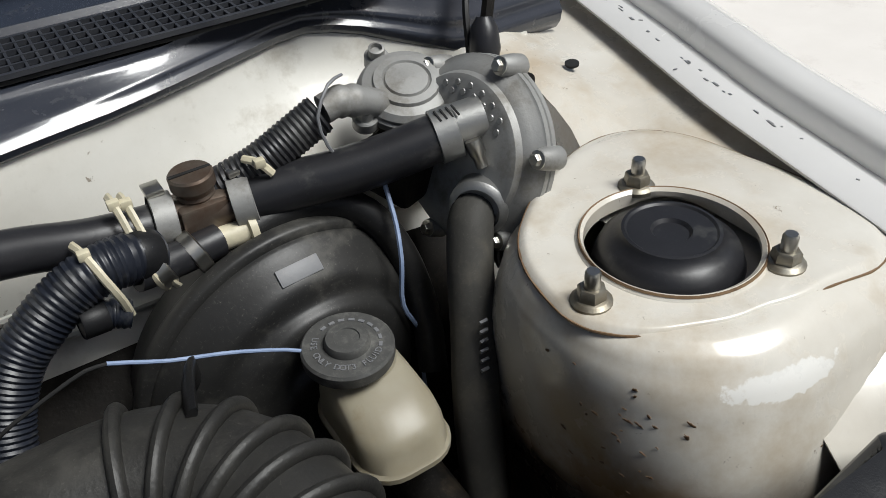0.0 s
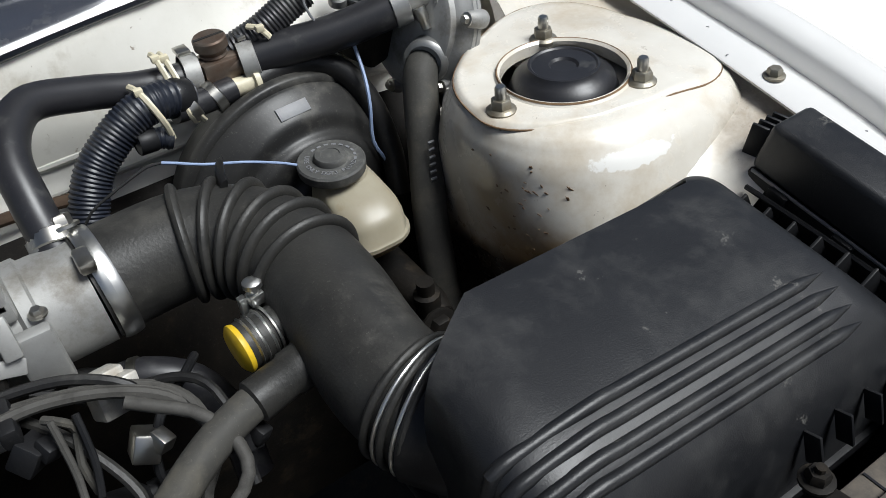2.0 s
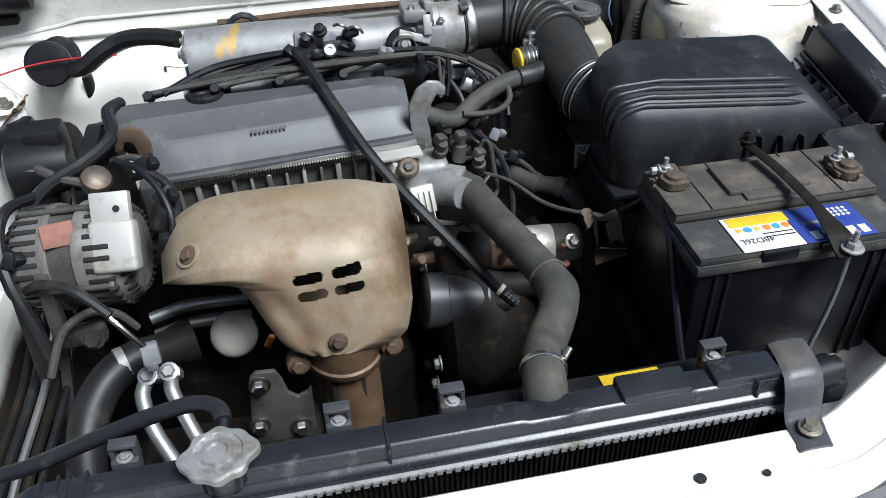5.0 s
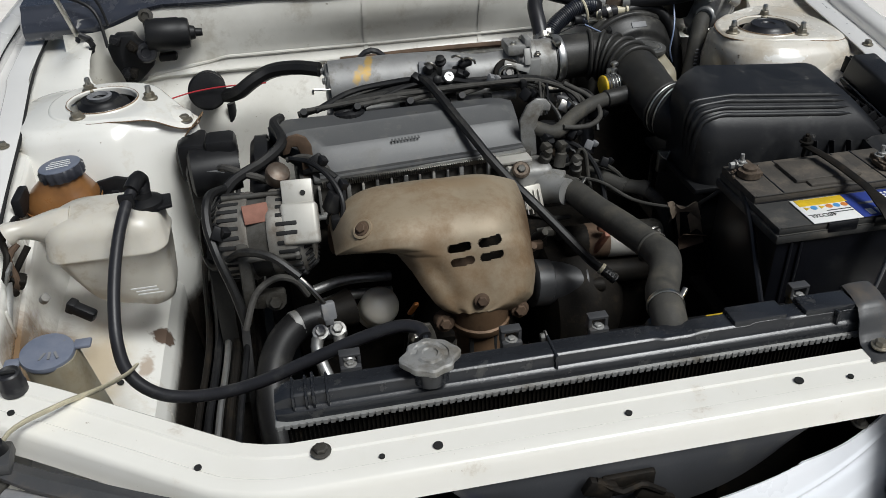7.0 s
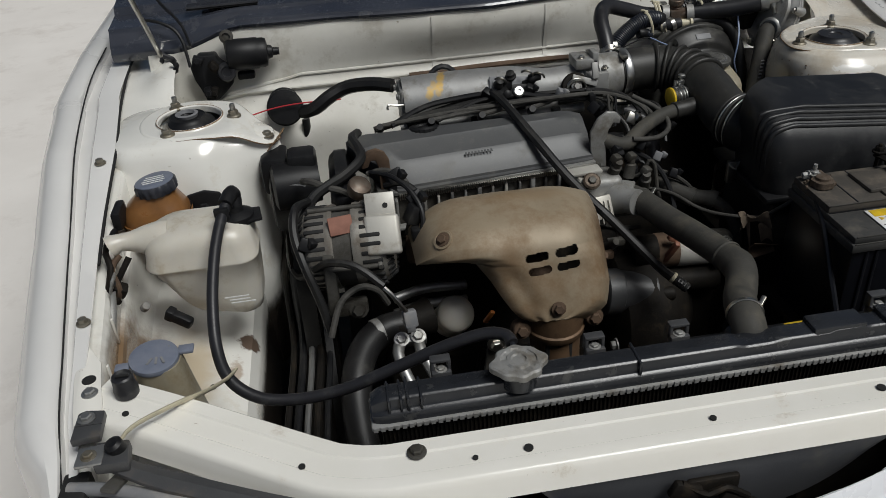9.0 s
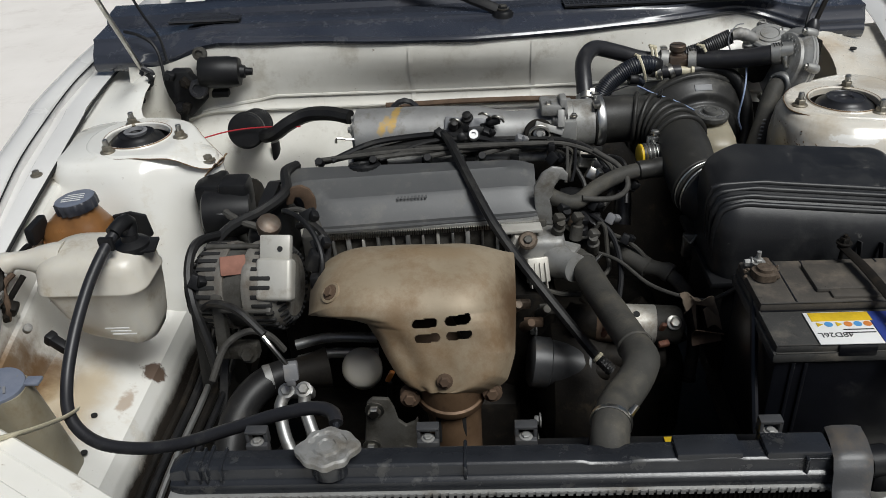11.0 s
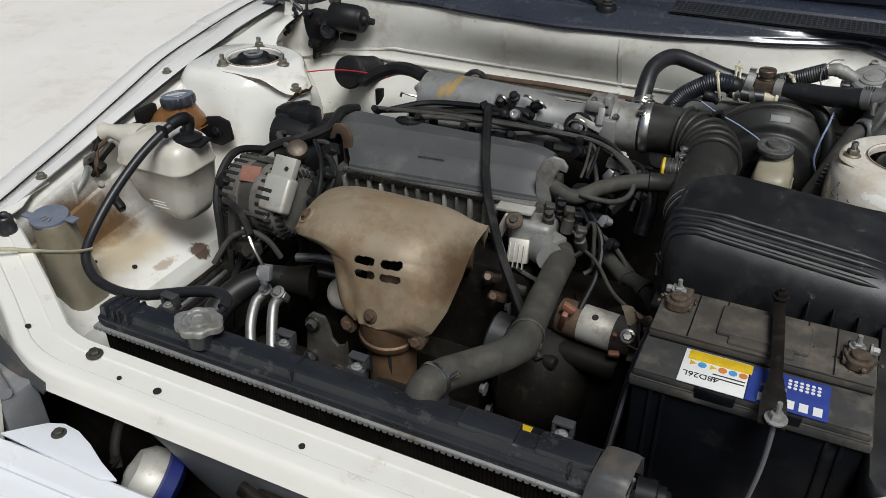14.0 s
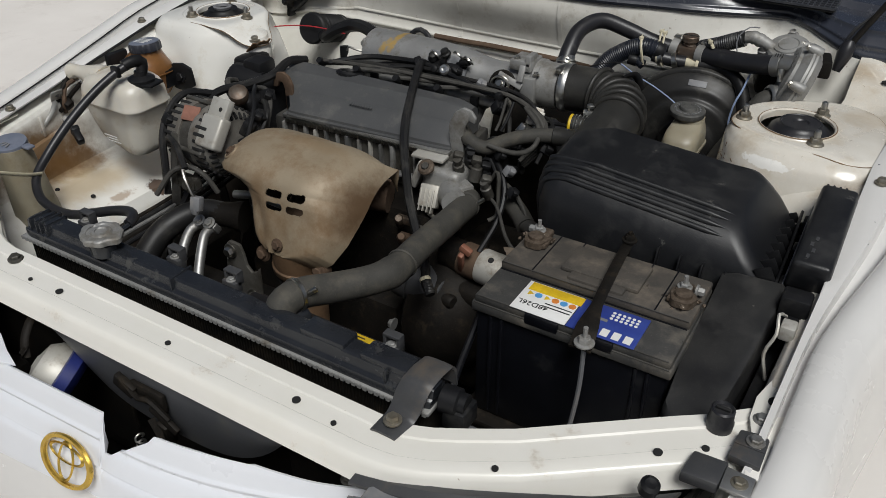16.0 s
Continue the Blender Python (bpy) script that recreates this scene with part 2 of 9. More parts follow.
M_CAST = mat("cast_aluminium", (0.36, 0.36, 0.35), 0.58, 0.5, col2=(0.27, 0.265, 0.25), scale=22, dirt=(0.15, 0.13, 0.10), dirt_scale=22, dirt_amount=0.3, bump=0.18, grain=420, speck=0.2)
M_COVER = mat("grey_painted_cover", (0.065, 0.067, 0.070), 0.45, 0.15, col2=(0.088, 0.089, 0.089), scale=9, dirt=(0.16, 0.155, 0.14), dirt_scale=17, dirt_amount=0.3, bump=0.1, grain=260, speck=0.2, chips=(0.05, 0.046, 0.04), chip_amount=0.3, chip_scale=28)
M_STARTER = mat("pale_aluminium", (0.55, 0.54, 0.5), 0.5, 0.35, col2=(0.45, 0.43, 0.38), scale=14, dirt=(0.22, 0.16, 0.1), dirt_scale=22, dirt_amount=0.25, bump=0.06, speck=0.2)
M_ALTERN = mat("dusty_alternator", (0.25, 0.242, 0.222), 0.55, 0.45, col2=(0.20, 0.185, 0.16), scale=30, dirt=(0.09, 0.065, 0.045), dirt_scale=26, dirt_amount=0.4, bump=0.3, speck=0.3)
M_GEARBOX = mat("greasy_gearbox", (0.10, 0.097, 0.09), 0.5, 0.3, col2=(0.065, 0.06, 0.05), scale=20, dirt=(0.03, 0.026, 0.02), dirt_scale=20, dirt_amount=0.4, bump=0.3, speck=0.3, gloss=0.25)
M_STEEL = mat("plated_steel", (0.55, 0.54, 0.5), 0.32, 1.0, col2=(0.42, 0.4, 0.36), scale=50, bump=0.05)
M_CHROME = mat("bright_clamp", (0.68, 0.68, 0.66), 0.36, 1.0, col2=(0.6, 0.6, 0.58), scale=60, bump=0.02)
M_BOLT = mat("yellowed_bolt", (0.31, 0.295, 0.25), 0.45, 0.75, col2=(0.22, 0.185, 0.13), scale=90, bump=0.2)
M_RUST = mat("rusty_iron", (0.125, 0.08, 0.05), 0.8, 0.2, col2=(0.075, 0.048, 0.032), scale=40, bump=0.5, grain=260)
M_COLLAR = mat("rusty_tan_collar", (0.20, 0.125, 0.072), 0.55, 0.3, col2=(0.11, 0.065, 0.036), scale=24, bump=0.25, grain=260, dirt=(0.05, 0.032, 0.02), dirt_scale=22, dirt_amount=0.3)
M_SHIELD = mat("heat_shield_tan", (0.335, 0.276, 0.195), 0.56, 0.2, col2=(0.27, 0.21, 0.137), scale=9, dirt=(0.19, 0.115, 0.055), dirt_scale=11, dirt_amount=0.42, bump=0.15, grain=300, speck=0.25)
blot(M_SHIELD, (0.005, 0.41, 0.77), (0.055, 0.09, 0.07), (0.12, 0.07, 0.035), 0.9, 0.8, 0.7, 30)
blot(M_SHIELD, (-0.10, 0.44, 0.845), (0.09, 0.03, 0.03), (0.26, 0.18, 0.10), 0.6, 0.8, 0.7, 24)
blot(M_SHIELD, (-0.285, 0.43, 0.80), (0.04, 0.07, 0.05), (0.16, 0.13, 0.10), 0.75, 0.8, 0.5, 24)
blot(M_SHIELD, (-0.155, 0.335, 0.80), (0.03, 0.03, 0.035), (0.22, 0.145, 0.08), 0.6, 0.7, 0.7, 34)
M_TANK = mat("milky_plastic", (0.60, 0.575, 0.51), 0.32, col2=(0.52, 0.48, 0.41), scale=10, dirt=(0.33, 0.25, 0.14), dirt_scale=20, dirt_amount=0.2, sss=0.15, bump=0.05)
M_RESERVOIR = mat("yellowed_plastic", (0.31, 0.285, 0.215), 0.4, col2=(0.25, 0.215, 0.15), scale=14, dirt=(0.2, 0.15, 0.08), dirt_scale=24, dirt_amount=0.2, sss=0.15, bump=0.04)
M_OLDAMBER = mat("amber_stained_plastic", (0.42, 0.30, 0.15), 0.35, col2=(0.30, 0.2, 0.09), scale=22, sss=0.15, bump=0.04)
M_AMBER = mat("amber_plastic", (0.27, 0.125, 0.04), 0.3, col2=(0.17, 0.08, 0.03), scale=24, sss=0.15, bump=0.04)
M_CAPBLUE = mat("faded_blue_cap", (0.13, 0.15, 0.20), 0.4, col2=(0.19, 0.205, 0.25), scale=40)
M_CAPBLACK = mat("black_ribbed_cap", (0.02, 0.022, 0.03), 0.4, col2=(0.05, 0.053, 0.065), scale=40, speck=0.25)
M_RADBLK = mat("radiator_tank", (0.014, 0.0155, 0.019), 0.26, col2=(0.022, 0.024, 0.028), scale=16, dirt=(0.12, 0.117, 0.105), dirt_scale=18, dirt_amount=0.08, speck=0.14)
M_YELLOW = mat("yellow_label", (0.75, 0.5, 0.02), 0.45, scale=60)
M_LABELW = mat("white_label", (0.8, 0.8, 0.78), 0.4, col2=(0.74, 0.74, 0.72), scale=50)
M_LABELB = mat("blue_label", (0.03, 0.05, 0.25), 0.35, col2=(0.04, 0.07, 0.3), scale=50)
M_ORANGE = mat("orange_print", (0.75, 0.25, 0.05), 0.5, scale=60)
M_SKYBLUE = mat("light_blue_print", (0.1, 0.35, 0.7), 0.5, scale=60)
# black for print, and for the dark painted into holes, gaps and pockets
M_INK_SHADE = mat("black_print_and_shade", (0.03, 0.03, 0.03), 0.6, scale=60, gloss=0.1)
M_BATTERY = mat("battery_top", (0.034, 0.034, 0.034), 0.48, col2=(0.070, 0.068, 0.063), scale=13, dirt=(0.16, 0.142, 0.115), dirt_scale=16, dirt_amount=0.42, bump=0.2, chips=(0.015, 0.014, 0.012), chip_amount=0.4, chip_scale=40, speck=0.4, gloss=0.35)
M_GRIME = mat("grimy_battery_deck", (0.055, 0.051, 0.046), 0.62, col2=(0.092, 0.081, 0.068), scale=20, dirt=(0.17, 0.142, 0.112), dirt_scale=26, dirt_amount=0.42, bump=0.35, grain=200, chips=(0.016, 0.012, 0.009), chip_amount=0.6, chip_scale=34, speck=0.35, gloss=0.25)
M_DUCTLID = mat("dust_greyed_plastic", (0.014, 0.014, 0.0148), 0.42, col2=(0.034, 0.0335, 0.032), scale=16, dirt=(0.055, 0.053, 0.05), dirt_scale=12, dirt_amount=0.3, bump=0.12, grain=600, speck=0.15, chips=(0.12, 0.115, 0.10), chip_amount=0.1, chip_scale=50)
M_PLATE = mat("dark_grey_plate", (0.085, 0.088, 0.095), 0.4, col2=(0.065, 0.067, 0.072), scale=9, dirt=(0.14, 0.135, 0.12), dirt_scale=14, dirt_amount=0.25, speck=0.2)
M_STRAP = mat("dark_painted_steel", (0.042, 0.043, 0.046), 0.42, col2=(0.062, 0.062, 0.063), scale=20, dirt=(0.11, 0.085, 0.06), dirt_scale=20, dirt_amount=0.22, speck=0.2)
M_SERVO = mat("dusty_servo_paint", (0.018, 0.018, 0.018), 0.40, col2=(0.034, 0.033, 0.031), scale=16, dirt=(0.12, 0.115, 0.10), dirt_scale=14, dirt_amount=0.28, bump=0.1, speck=0.35, gloss=0.35)
M_CAPGREY = mat("worn_grey_cap", (0.05, 0.05, 0.048), 0.6, col2=(0.08, 0.08, 0.076), scale=60, dirt=(0.18, 0.175, 0.16), dirt_scale=60, dirt_amount=0.3, speck=0.3)

M_RUSTPAINT = mat("rust_stained_paint", (0.12, 0.065, 0.03), 0.7, col2=(0.26, 0.17, 0.09), scale=14, dirt=(0.05, 0.03, 0.018), dirt_scale=30, dirt_amount=0.35, bump=0.3, speck=0.3)

M_BATCASE = mat("battery_case", (0.006, 0.0065, 0.009), 0.32, scale=40, dirt=(0.03, 0.03, 0.03), dirt_scale=18, dirt_amount=0.08, chips=(0.12, 0.12, 0.12), chip_amount=0.05, chip_scale=70)
M_CORRODE = mat("corroded_clamp", (0.16, 0.125, 0.095), 0.6, 0.45, col2=(0.06, 0.042, 0.028), scale=120, bump=0.8, grain=320, chips=(0.6, 0.57, 0.5), chip_amount=0.35, chip_scale=160)
M_PINK = mat("pinkish_rust", (0.3, 0.14, 0.1), 0.8, scale=60)
M_COPPER = mat("copper_orange", (0.30, 0.13, 0.08), 0.6, 0.2, col2=(0.2, 0.09, 0.06), scale=60)
M_TAPE = mat("torn_brown_tape", (0.17, 0.135, 0.10), 0.7, col2=(0.10, 0.075, 0.055), scale=60, bump=0.3, speck=0.2)
M_TIE = mat("cream_tie", (0.68, 0.62, 0.45), 0.45, scale=60)
M_BRASS = mat("brown_brass", (0.15, 0.128, 0.105), 0.5, 0.6, col2=(0.1, 0.06, 0.04), scale=60)
M_GOLD = mat("gold_emblem", (0.75, 0.5, 0.1), 0.3, 0.9, scale=80)
M_BLUEWIRE = mat("blue_wire", (0.30, 0.38, 0.55), 0.4, col2=(0.2, 0.27, 0.42), scale=80)
M_REDWIRE = mat("red_wire", (0.5, 0.03, 0.04), 0.4, scale=80)
M_GREYPL = mat("grey_plastic", (0.16, 0.165, 0.175), 0.5, col2=(0.22, 0.22, 0.225), scale=20, dirt=(0.3, 0.28, 0.25), dirt_scale=20, dirt_amount=0.25)
M_GLASS = mat("dark_glass", (0.01, 0.012, 0.016), 0.08, coat=0.5, scale=20, bump=0)
M_DEEPBLUE = mat("blue_horn", (0.02, 0.03, 0.16), 0.4, scale=50)

# ---- builders ----
ORIGIN = {}

def thing(name, at, label, category, group="", kind=""):
    e = new(name)
    e.location = at
    e.empty_display_size = 0.02
    ORIGIN[e] = Vector(at)
    return tagged(e, label, category, group, kind)

def finish(bm, name, material, smooth=38.0):
    me = bpy.data.meshes.new(name)
    bmesh.ops.recalc_face_normals(bm, faces=bm.faces)
    bm.to_mesh(me)
    bm.free()
    me.materials.append(material)
    if smooth:
        me.shade_smooth()
        me.set_sharp_from_angle(angle=radians(smooth))
    return me

def part(name, bm, material, parent, label="", smooth=38.0):
    """One mesh under a thing or part; bm is in world coordinates."""
    o = ORIGIN[parent]
    bmesh.ops.translate(bm, verts=bm.verts, vec=-o)
    ob = new(name, finish(bm, name, material, smooth))
    ob.parent = parent
    ORIGIN[ob] = o
    return tagged(ob, label)

def solo(name, bm, material, at, label, category, group="", kind="", smooth=38.0):
    """A thing of a single mesh."""
    o = Vector(at)
    bmesh.ops.translate(bm, verts=bm.verts, vec=-o)
    ob = new(name, finish(bm, name, material, smooth))
    ob.location = o
    ORIGIN[ob] = o
    return tagged(ob, label, category, group, kind)

def join(*bms):
    a = bms[0]
    for b in bms[1:]:
        me = bpy.data.meshes.new("tmp")
        b.to_mesh(me)
        b.free()
        a.from_mesh(me)
        bpy.data.meshes.remove(me)
    return a

def moved(bm, m):
    bmesh.ops.transform(bm, matrix=m, verts=bm.verts)
    return bm

def rbox(c, s, bevel=0.004, seg=2, rot=(0, 0, 0), taper=1.0, taper_y=None):
    """A box with rounded edges; its top may be narrower than its base."""
    bm = bmesh.new()
    bmesh.ops.create_cube(bm, size=1.0)
    for v in bm.verts:
        k = taper if v.co.z > 0 else 1.0
        ky = (taper_y or taper) if v.co.z > 0 else 1.0
        v.co = Vector((v.co.x * s[0] * k, v.co.y * s[1] * ky, v.co.z * s[2]))
    if bevel:
        bmesh.ops.bevel(bm, geom=bm.edges[:], offset=bevel, segments=seg, profile=0.5, affect="EDGES")
    return moved(bm, pose(*c, *rot))

def ring_mesh(rings, close=True, caps=True):
    """Skin a list of rings of equal length."""
    bm = bmesh.new()
    rows = [[bm.verts.new(p) for p in r] for r in rings]
    n = len(rows[0])
    for a, b in zip(rows, rows[1:]):
        for i in range(n if close else n - 1):
            j = (i + 1) % n
            bm.faces.new((a[i], a[j], b[j], b[i]))
    if caps and close:
        bm.faces.new(rows[0][::-1])
        bm.faces.new(rows[-1])
    return bm

def lathe(profile, at=(0, 0, 0), axis=(0, 0, 1), n=24, caps=True, wobble=None):
    """Turn (radius, height) pairs round an axis."""
    rings = []
    for r, h in profile:
        ring = []
        for i in range(n):
            a = 2 * math.pi * i / n
            k = wobble(a, h) if wobble else 1.0
            ring.append(Vector((max(r, 0.0002) * k * math.cos(a), max(r, 0.0002) * k * math.sin(a), h)))
        rings.append(ring)
    bm = ring_mesh(rings, caps=caps)
    q = Vector((0, 0, 1)).rotation_difference(Vector(axis)).to_matrix().to_4x4()
    return moved(bm, Matrix.Translation(at) @ q)

def spline(pts, step=0.006):
    """Catmull-Rom points at about even steps."""
    P = [Vector(p) for p in pts]
    P = [P[0] * 2 - P[1]] + P + [P[-1] * 2 - P[-2]]
    out = []
    for a, b, c, d in zip(P, P[1:], P[2:], P[3:]):
        k = max(2, int((c - b).length / step))
        for i in range(k):
            t = i / k
            out.append(0.5 * (2 * b + (c - a) * t + (2 * a - 5 * b + 4 * c - d) * t * t + (3 * b - a - 3 * c + d) * t ** 3))
    out.append(P[-2])
    return out

def tube(pts, r, n=10, step=0.008, wave=0.0, pitch=0.008, bellows=None, flat=1.0):
    """A hose along points. r: a radius, or (start, end), or a function of 0..1. wave: depth of ribs."""
    if wave:
        step = pitch / 4
    P = spline(pts, step)
    L = [0.0]
    for a, b in zip(P, P[1:]):
        L.append(L[-1] + (b - a).length)
    tot = L[-1]
    rings = []
    up = None
    for i, p in enumerate(P):
        d = (P[min(i + 1, len(P) - 1)] - P[max(i - 1, 0)]).normalized()
        if up is None:
            up = d.orthogonal().normalized()
        up = (up - d * up.dot(d)).normalized()
        side = d.cross(up)
        f = L[i] / tot
        rad = r(f) if callable(r) else (r[0] + (r[1] - r[0]) * f if isinstance(r, tuple) else r)
        if wave and (bellows is None or bellows[0] <= f <= bellows[1]):
            rad += wave * math.cos(2 * math.pi * L[i] / pitch)
        rings.append([p + (up * math.cos(2 * math.pi * k / n) + side * math.sin(2 * math.pi * k / n) * flat) * rad for k in range(n)])
    return ring_mesh(rings)

def prism(poly, axis, a, b, bevel=0.0):
    """A flat outline pushed along x, y or z from a to b."""
    bm = bmesh.new()
    def at(p, h):
        return {"z": (p[0], p[1], h), "y": (p[0], h, p[1]), "x": (h, p[0], p[1])}[axis]
    v0 = [bm.verts.new(at(p, a)) for p in poly]
    v1 = [bm.verts.new(at(p, b)) for p in poly]
    bm.faces.new(v0)
    bm.faces.new(v1[::-1])
    for i in range(len(poly)):
        j = (i + 1) % len(poly)
        bm.faces.new((v0[i], v1[i], v1[j], v0[j]))
    bmesh.ops.recalc_face_normals(bm, faces=bm.faces)
    if bevel:
        bmesh.ops.bevel(bm, geom=bm.edges[:], offset=bevel, segments=2, profile=0.5, affect="EDGES")
    return bm

def sheet(fn, nu, nv, thick=0.0015, skip=None):
    """A skin fn(u, v) of some thickness; skip(u, v) leaves cells open."""
    bm = bmesh.new()
    g = [[bm.verts.new(fn(i / nu, j / nv)) for j in range(nv + 1)] for i in range(nu + 1)]
    for i in range(nu):
        for j in range(nv):
            if skip and skip((i + 0.5) / nu, (j + 0.5) / nv):
                continue
            bm.faces.new((g[i][j], g[i + 1][j], g[i + 1][j + 1], g[i][j + 1]))
    loose = [v for v in bm.verts if not v.link_faces]
    bmesh.ops.delete(bm, geom=loose, context="VERTS")
    if thick:
        bmesh.ops.recalc_face_normals(bm, faces=bm.faces)
        bmesh.ops.solidify(bm, geom=bm.faces[:], thickness=thick)
    return bm

def rrect(cx, cy, sx, sy, r, z, n=5):
    """A rounded rectangle as a ring of points."""
    out = []
    for k, (qx, qy) in enumerate(((1, 1), (-1, 1), (-1, -1), (1, -1))):
        for i in range(n + 1):
            a = math.pi / 2 * (k + i / n)
            out.append(Vector((cx + qx * (sx / 2 - r) + r * math.cos(a), cy + qy * (sy / 2 - r) + r * math.sin(a), z)))
    return out

def hexbolt(c, r, h, axis=(0, 0, 1), washer=True):
    b = lathe([(r, 0), (r, h * 0.8), (r * 0.82, h)], c, axis, 6)
    if washer:
        b = join(b, lathe([(r * 1.45, -0.0005), (r * 1.45, h * 0.18), (r * 1.25, h * 0.25)], c, axis, 16))
    return b

def lerp(a, b, t):
    return a + (b - a) * t

def table(rows, y):
    """Piecewise linear look-up in (key, value) rows."""
    for (a, va), (b, vb) in zip(rows, rows[1:]):
        if y <= b:
            return lerp(va, vb, max(0.0, min(1.0, (y - a) / (b - a))))
    return rows[-1][1]

def smoothstep(t):
    t = max(0.0, min(1.0, t))
    return t * t * (3 - 2 * t)

# ---- setting ----
CX = -0.0265
GAP = [(-0.2, 0.655), (0.15, 0.697), (0.44, 0.709), (0.70, 0.717), (0.865, 0.735), (1.12, 0.787), (1.5, 0.84)]
ZF = [(-0.2, 0.70), (0.15, 0.802), (0.40, 0.840), (0.7, 0.895), (1.0, 0.922), (1.5, 0.955)]

bm = bmesh.new()
bmesh.ops.create_grid(bm, x_segments=4, y_segments=4, size=300)
solo("ground", bm, M_GROUND, (0, 0, 0), "pale dusty concrete floor under the car", "ground", kind="structure")

# ---- car body ----
car = thing("car_body", (CX, 0.5, 0), "white-painted car body with an open, dirty engine bay", "car")

FPROF = [(0.001, -0.004), (0.0, -0.0012), (0.002, 0.0), (0.035, 0.001), (0.038, -0.002), (0.041, -0.015), (0.064, -0.016),
         (0.066, 0.001), (0.070, 0.006), (0.09, 0.010), (0.108, 0.003), (0.122, -0.014), (0.131, -0.045), (0.135, -0.1), (0.137, -0.25), (0.125, -0.45), (0.12, -0.6)]

def gap(s, y):
    """Distance of the fender's inner edge from the middle; the left one bends in at the front."""
    return table(GAP, y) - (0.013 * (1 - smoothstep((y - 0.15) / 0.4)) + 0.04 * max(0.0, y - 0.9) / 0.2 if s < 0 else 0.0)

CREST = [(0.0, 0.018), (0.1, 0.018), (0.2, 0.027), (0.3, 0.035), (0.5, 0.045), (0.6, 0.056), (0.7, 0.066), (1.5, 0.066)]

def fender(s):
    y0 = 0.045 if s < 0 else -0.2
    ys = [y0 + (1.5 - y0) * i / 60 for i in range(61)]
    rings = []
    for y in ys:
        g, z = gap(s, y), table(ZF, y) + 0.01 * s
        k = 1.0 - 0.55 * smoothstep((0.05 - y) / 0.25)
        w = 0.22 + 0.78 * smoothstep((y - 0.30) / 0.33)
        wc = 0.3 + 0.7 * smoothstep((y - 0.30) / 0.33)
        wo = 0.30 + 0.70 * smoothstep((y - 0.03) / 0.12) if s < 0 else 1.0
        def out(o):
            if s < 0:
                c = table(CREST, y)
                return o * c / 0.066 if o < 0.066 else c + (o - 0.066) * wo
            return o * w if o < 0.042 else (0.041 * w + (o - 0.041) * wc if o < 0.068 else 0.041 * w + 0.025 * wc + (o - 0.066) * wo)
        rings.append([Vector((CX + s * (g + out(o) * k), y, z + h)) for o, h in FPROF])
    bm = ring_mesh(rings, close=False)
    bmesh.ops.recalc_face_normals(bm, faces=bm.faces)
    bmesh.ops.solidify(bm, geom=bm.faces[:], thickness=0.001)
    f = part("fender", bm, M_OUTER, car, "white painted front fender with a stepped inner flange", smooth=42)
    for y in ((0.30, 0.66) if s < 0 else (0.66,)):
        g, z = gap(s, y), table(ZF, y) + 0.01 * s
        part("bolt", hexbolt((CX + s * (g + (0.019 if y > 0.5 else 0.009)), y, z + 0.001), 0.0065, 0.008), M_BOLT, f)
    if s < 0:
        # black tubes draw the dark of the panel groove and the flange gap
        part("panel_groove", tube([(CX + s * (gap(s, y) + table(CREST, y) * 0.985), y, table(ZF, y) + 0.01 * s + 0.0005) for y in (0.06, 0.15, 0.25, 0.4, 0.55, 0.7, 0.85, 1.0, 1.15)], 0.0014, 6), M_INK_SHADE, f, "dark groove beside the outer panel")
        part("flange_gap_line", tube([(CX + s * (gap(s, y) - 0.001), y, table(ZF, y) + 0.01 * s - 0.004) for y in (0.42, 0.55, 0.7, 0.85, 1.0, 1.1)], 0.0026, 6), M_INK_SHADE, f, "dark gap along the fender flange")
    return f

for s in (-1, 1):
    fender(s)

def wing_profile(s, y):
    """Cross-section of an inner wing at y: distance from the middle, and height."""
    g, z = gap(s, y), table(ZF, y) + 0.01 * s
    if s > 0:
        return [(g + 0.03, z - 0.022), (g - 0.010, z - 0.022), (g - 0.016, z - 0.034), (g - 0.024, 0.73), (g - 0.05, 0.665), (g - 0.11, 0.64), (0.53, 0.63), (0.475, 0.622), (0.455, 0.60), (0.45, 0.45)]
    return [(g + 0.03, z - 0.022), (g - 0.008, z - 0.022), (g - 0.012, z - 0.03), (g - 0.014, z - 0.075), (g - 0.019, z - 0.079), (g - 0.021, z - 0.088), (g - 0.024, 0.70), (g - 0.034, 0.672),
            (g - 0.055, 0.664), (g - 0.085, 0.662), (0.58, 0.648), (0.545, 0.637), (0.526, 0.629), (0.515, 0.605), (0.508, 0.45)]

def apron(s):
    """Inner wing: from under the fender flange down to the frame rail."""
    def fn(u, v):
        y = -0.05 + 1.2 * u
        P = wing_profile(s, y)
        k = v * (len(P) - 1)
        i = min(int(k), len(P) - 2)
        a, b, f = P[i], P[i + 1], k - i
        return Vector((CX + s * lerp(a[0], b[0], f), y, lerp(a[1], b[1], f)))
    return part("inner_wing", sheet(fn, 40, 56, 0.0012), M_STAIN_SHADE if s > 0 else M_WING, car, "stained white inner wing panel, painted dark low down")

wings = {s: apron(s) for s in (-1, 1)}
for y in (0.17, 0.255, 0.34, 0.425, 0.51):
    P = wing_profile(-1, y)
    part("panel_pleat", rbox((CX - P[3][0] + 0.001, y, (P[2][1] + P[3][1]) / 2), (0.003, 0.006, 0.042), 0.0012), M_WING, wings[-1])
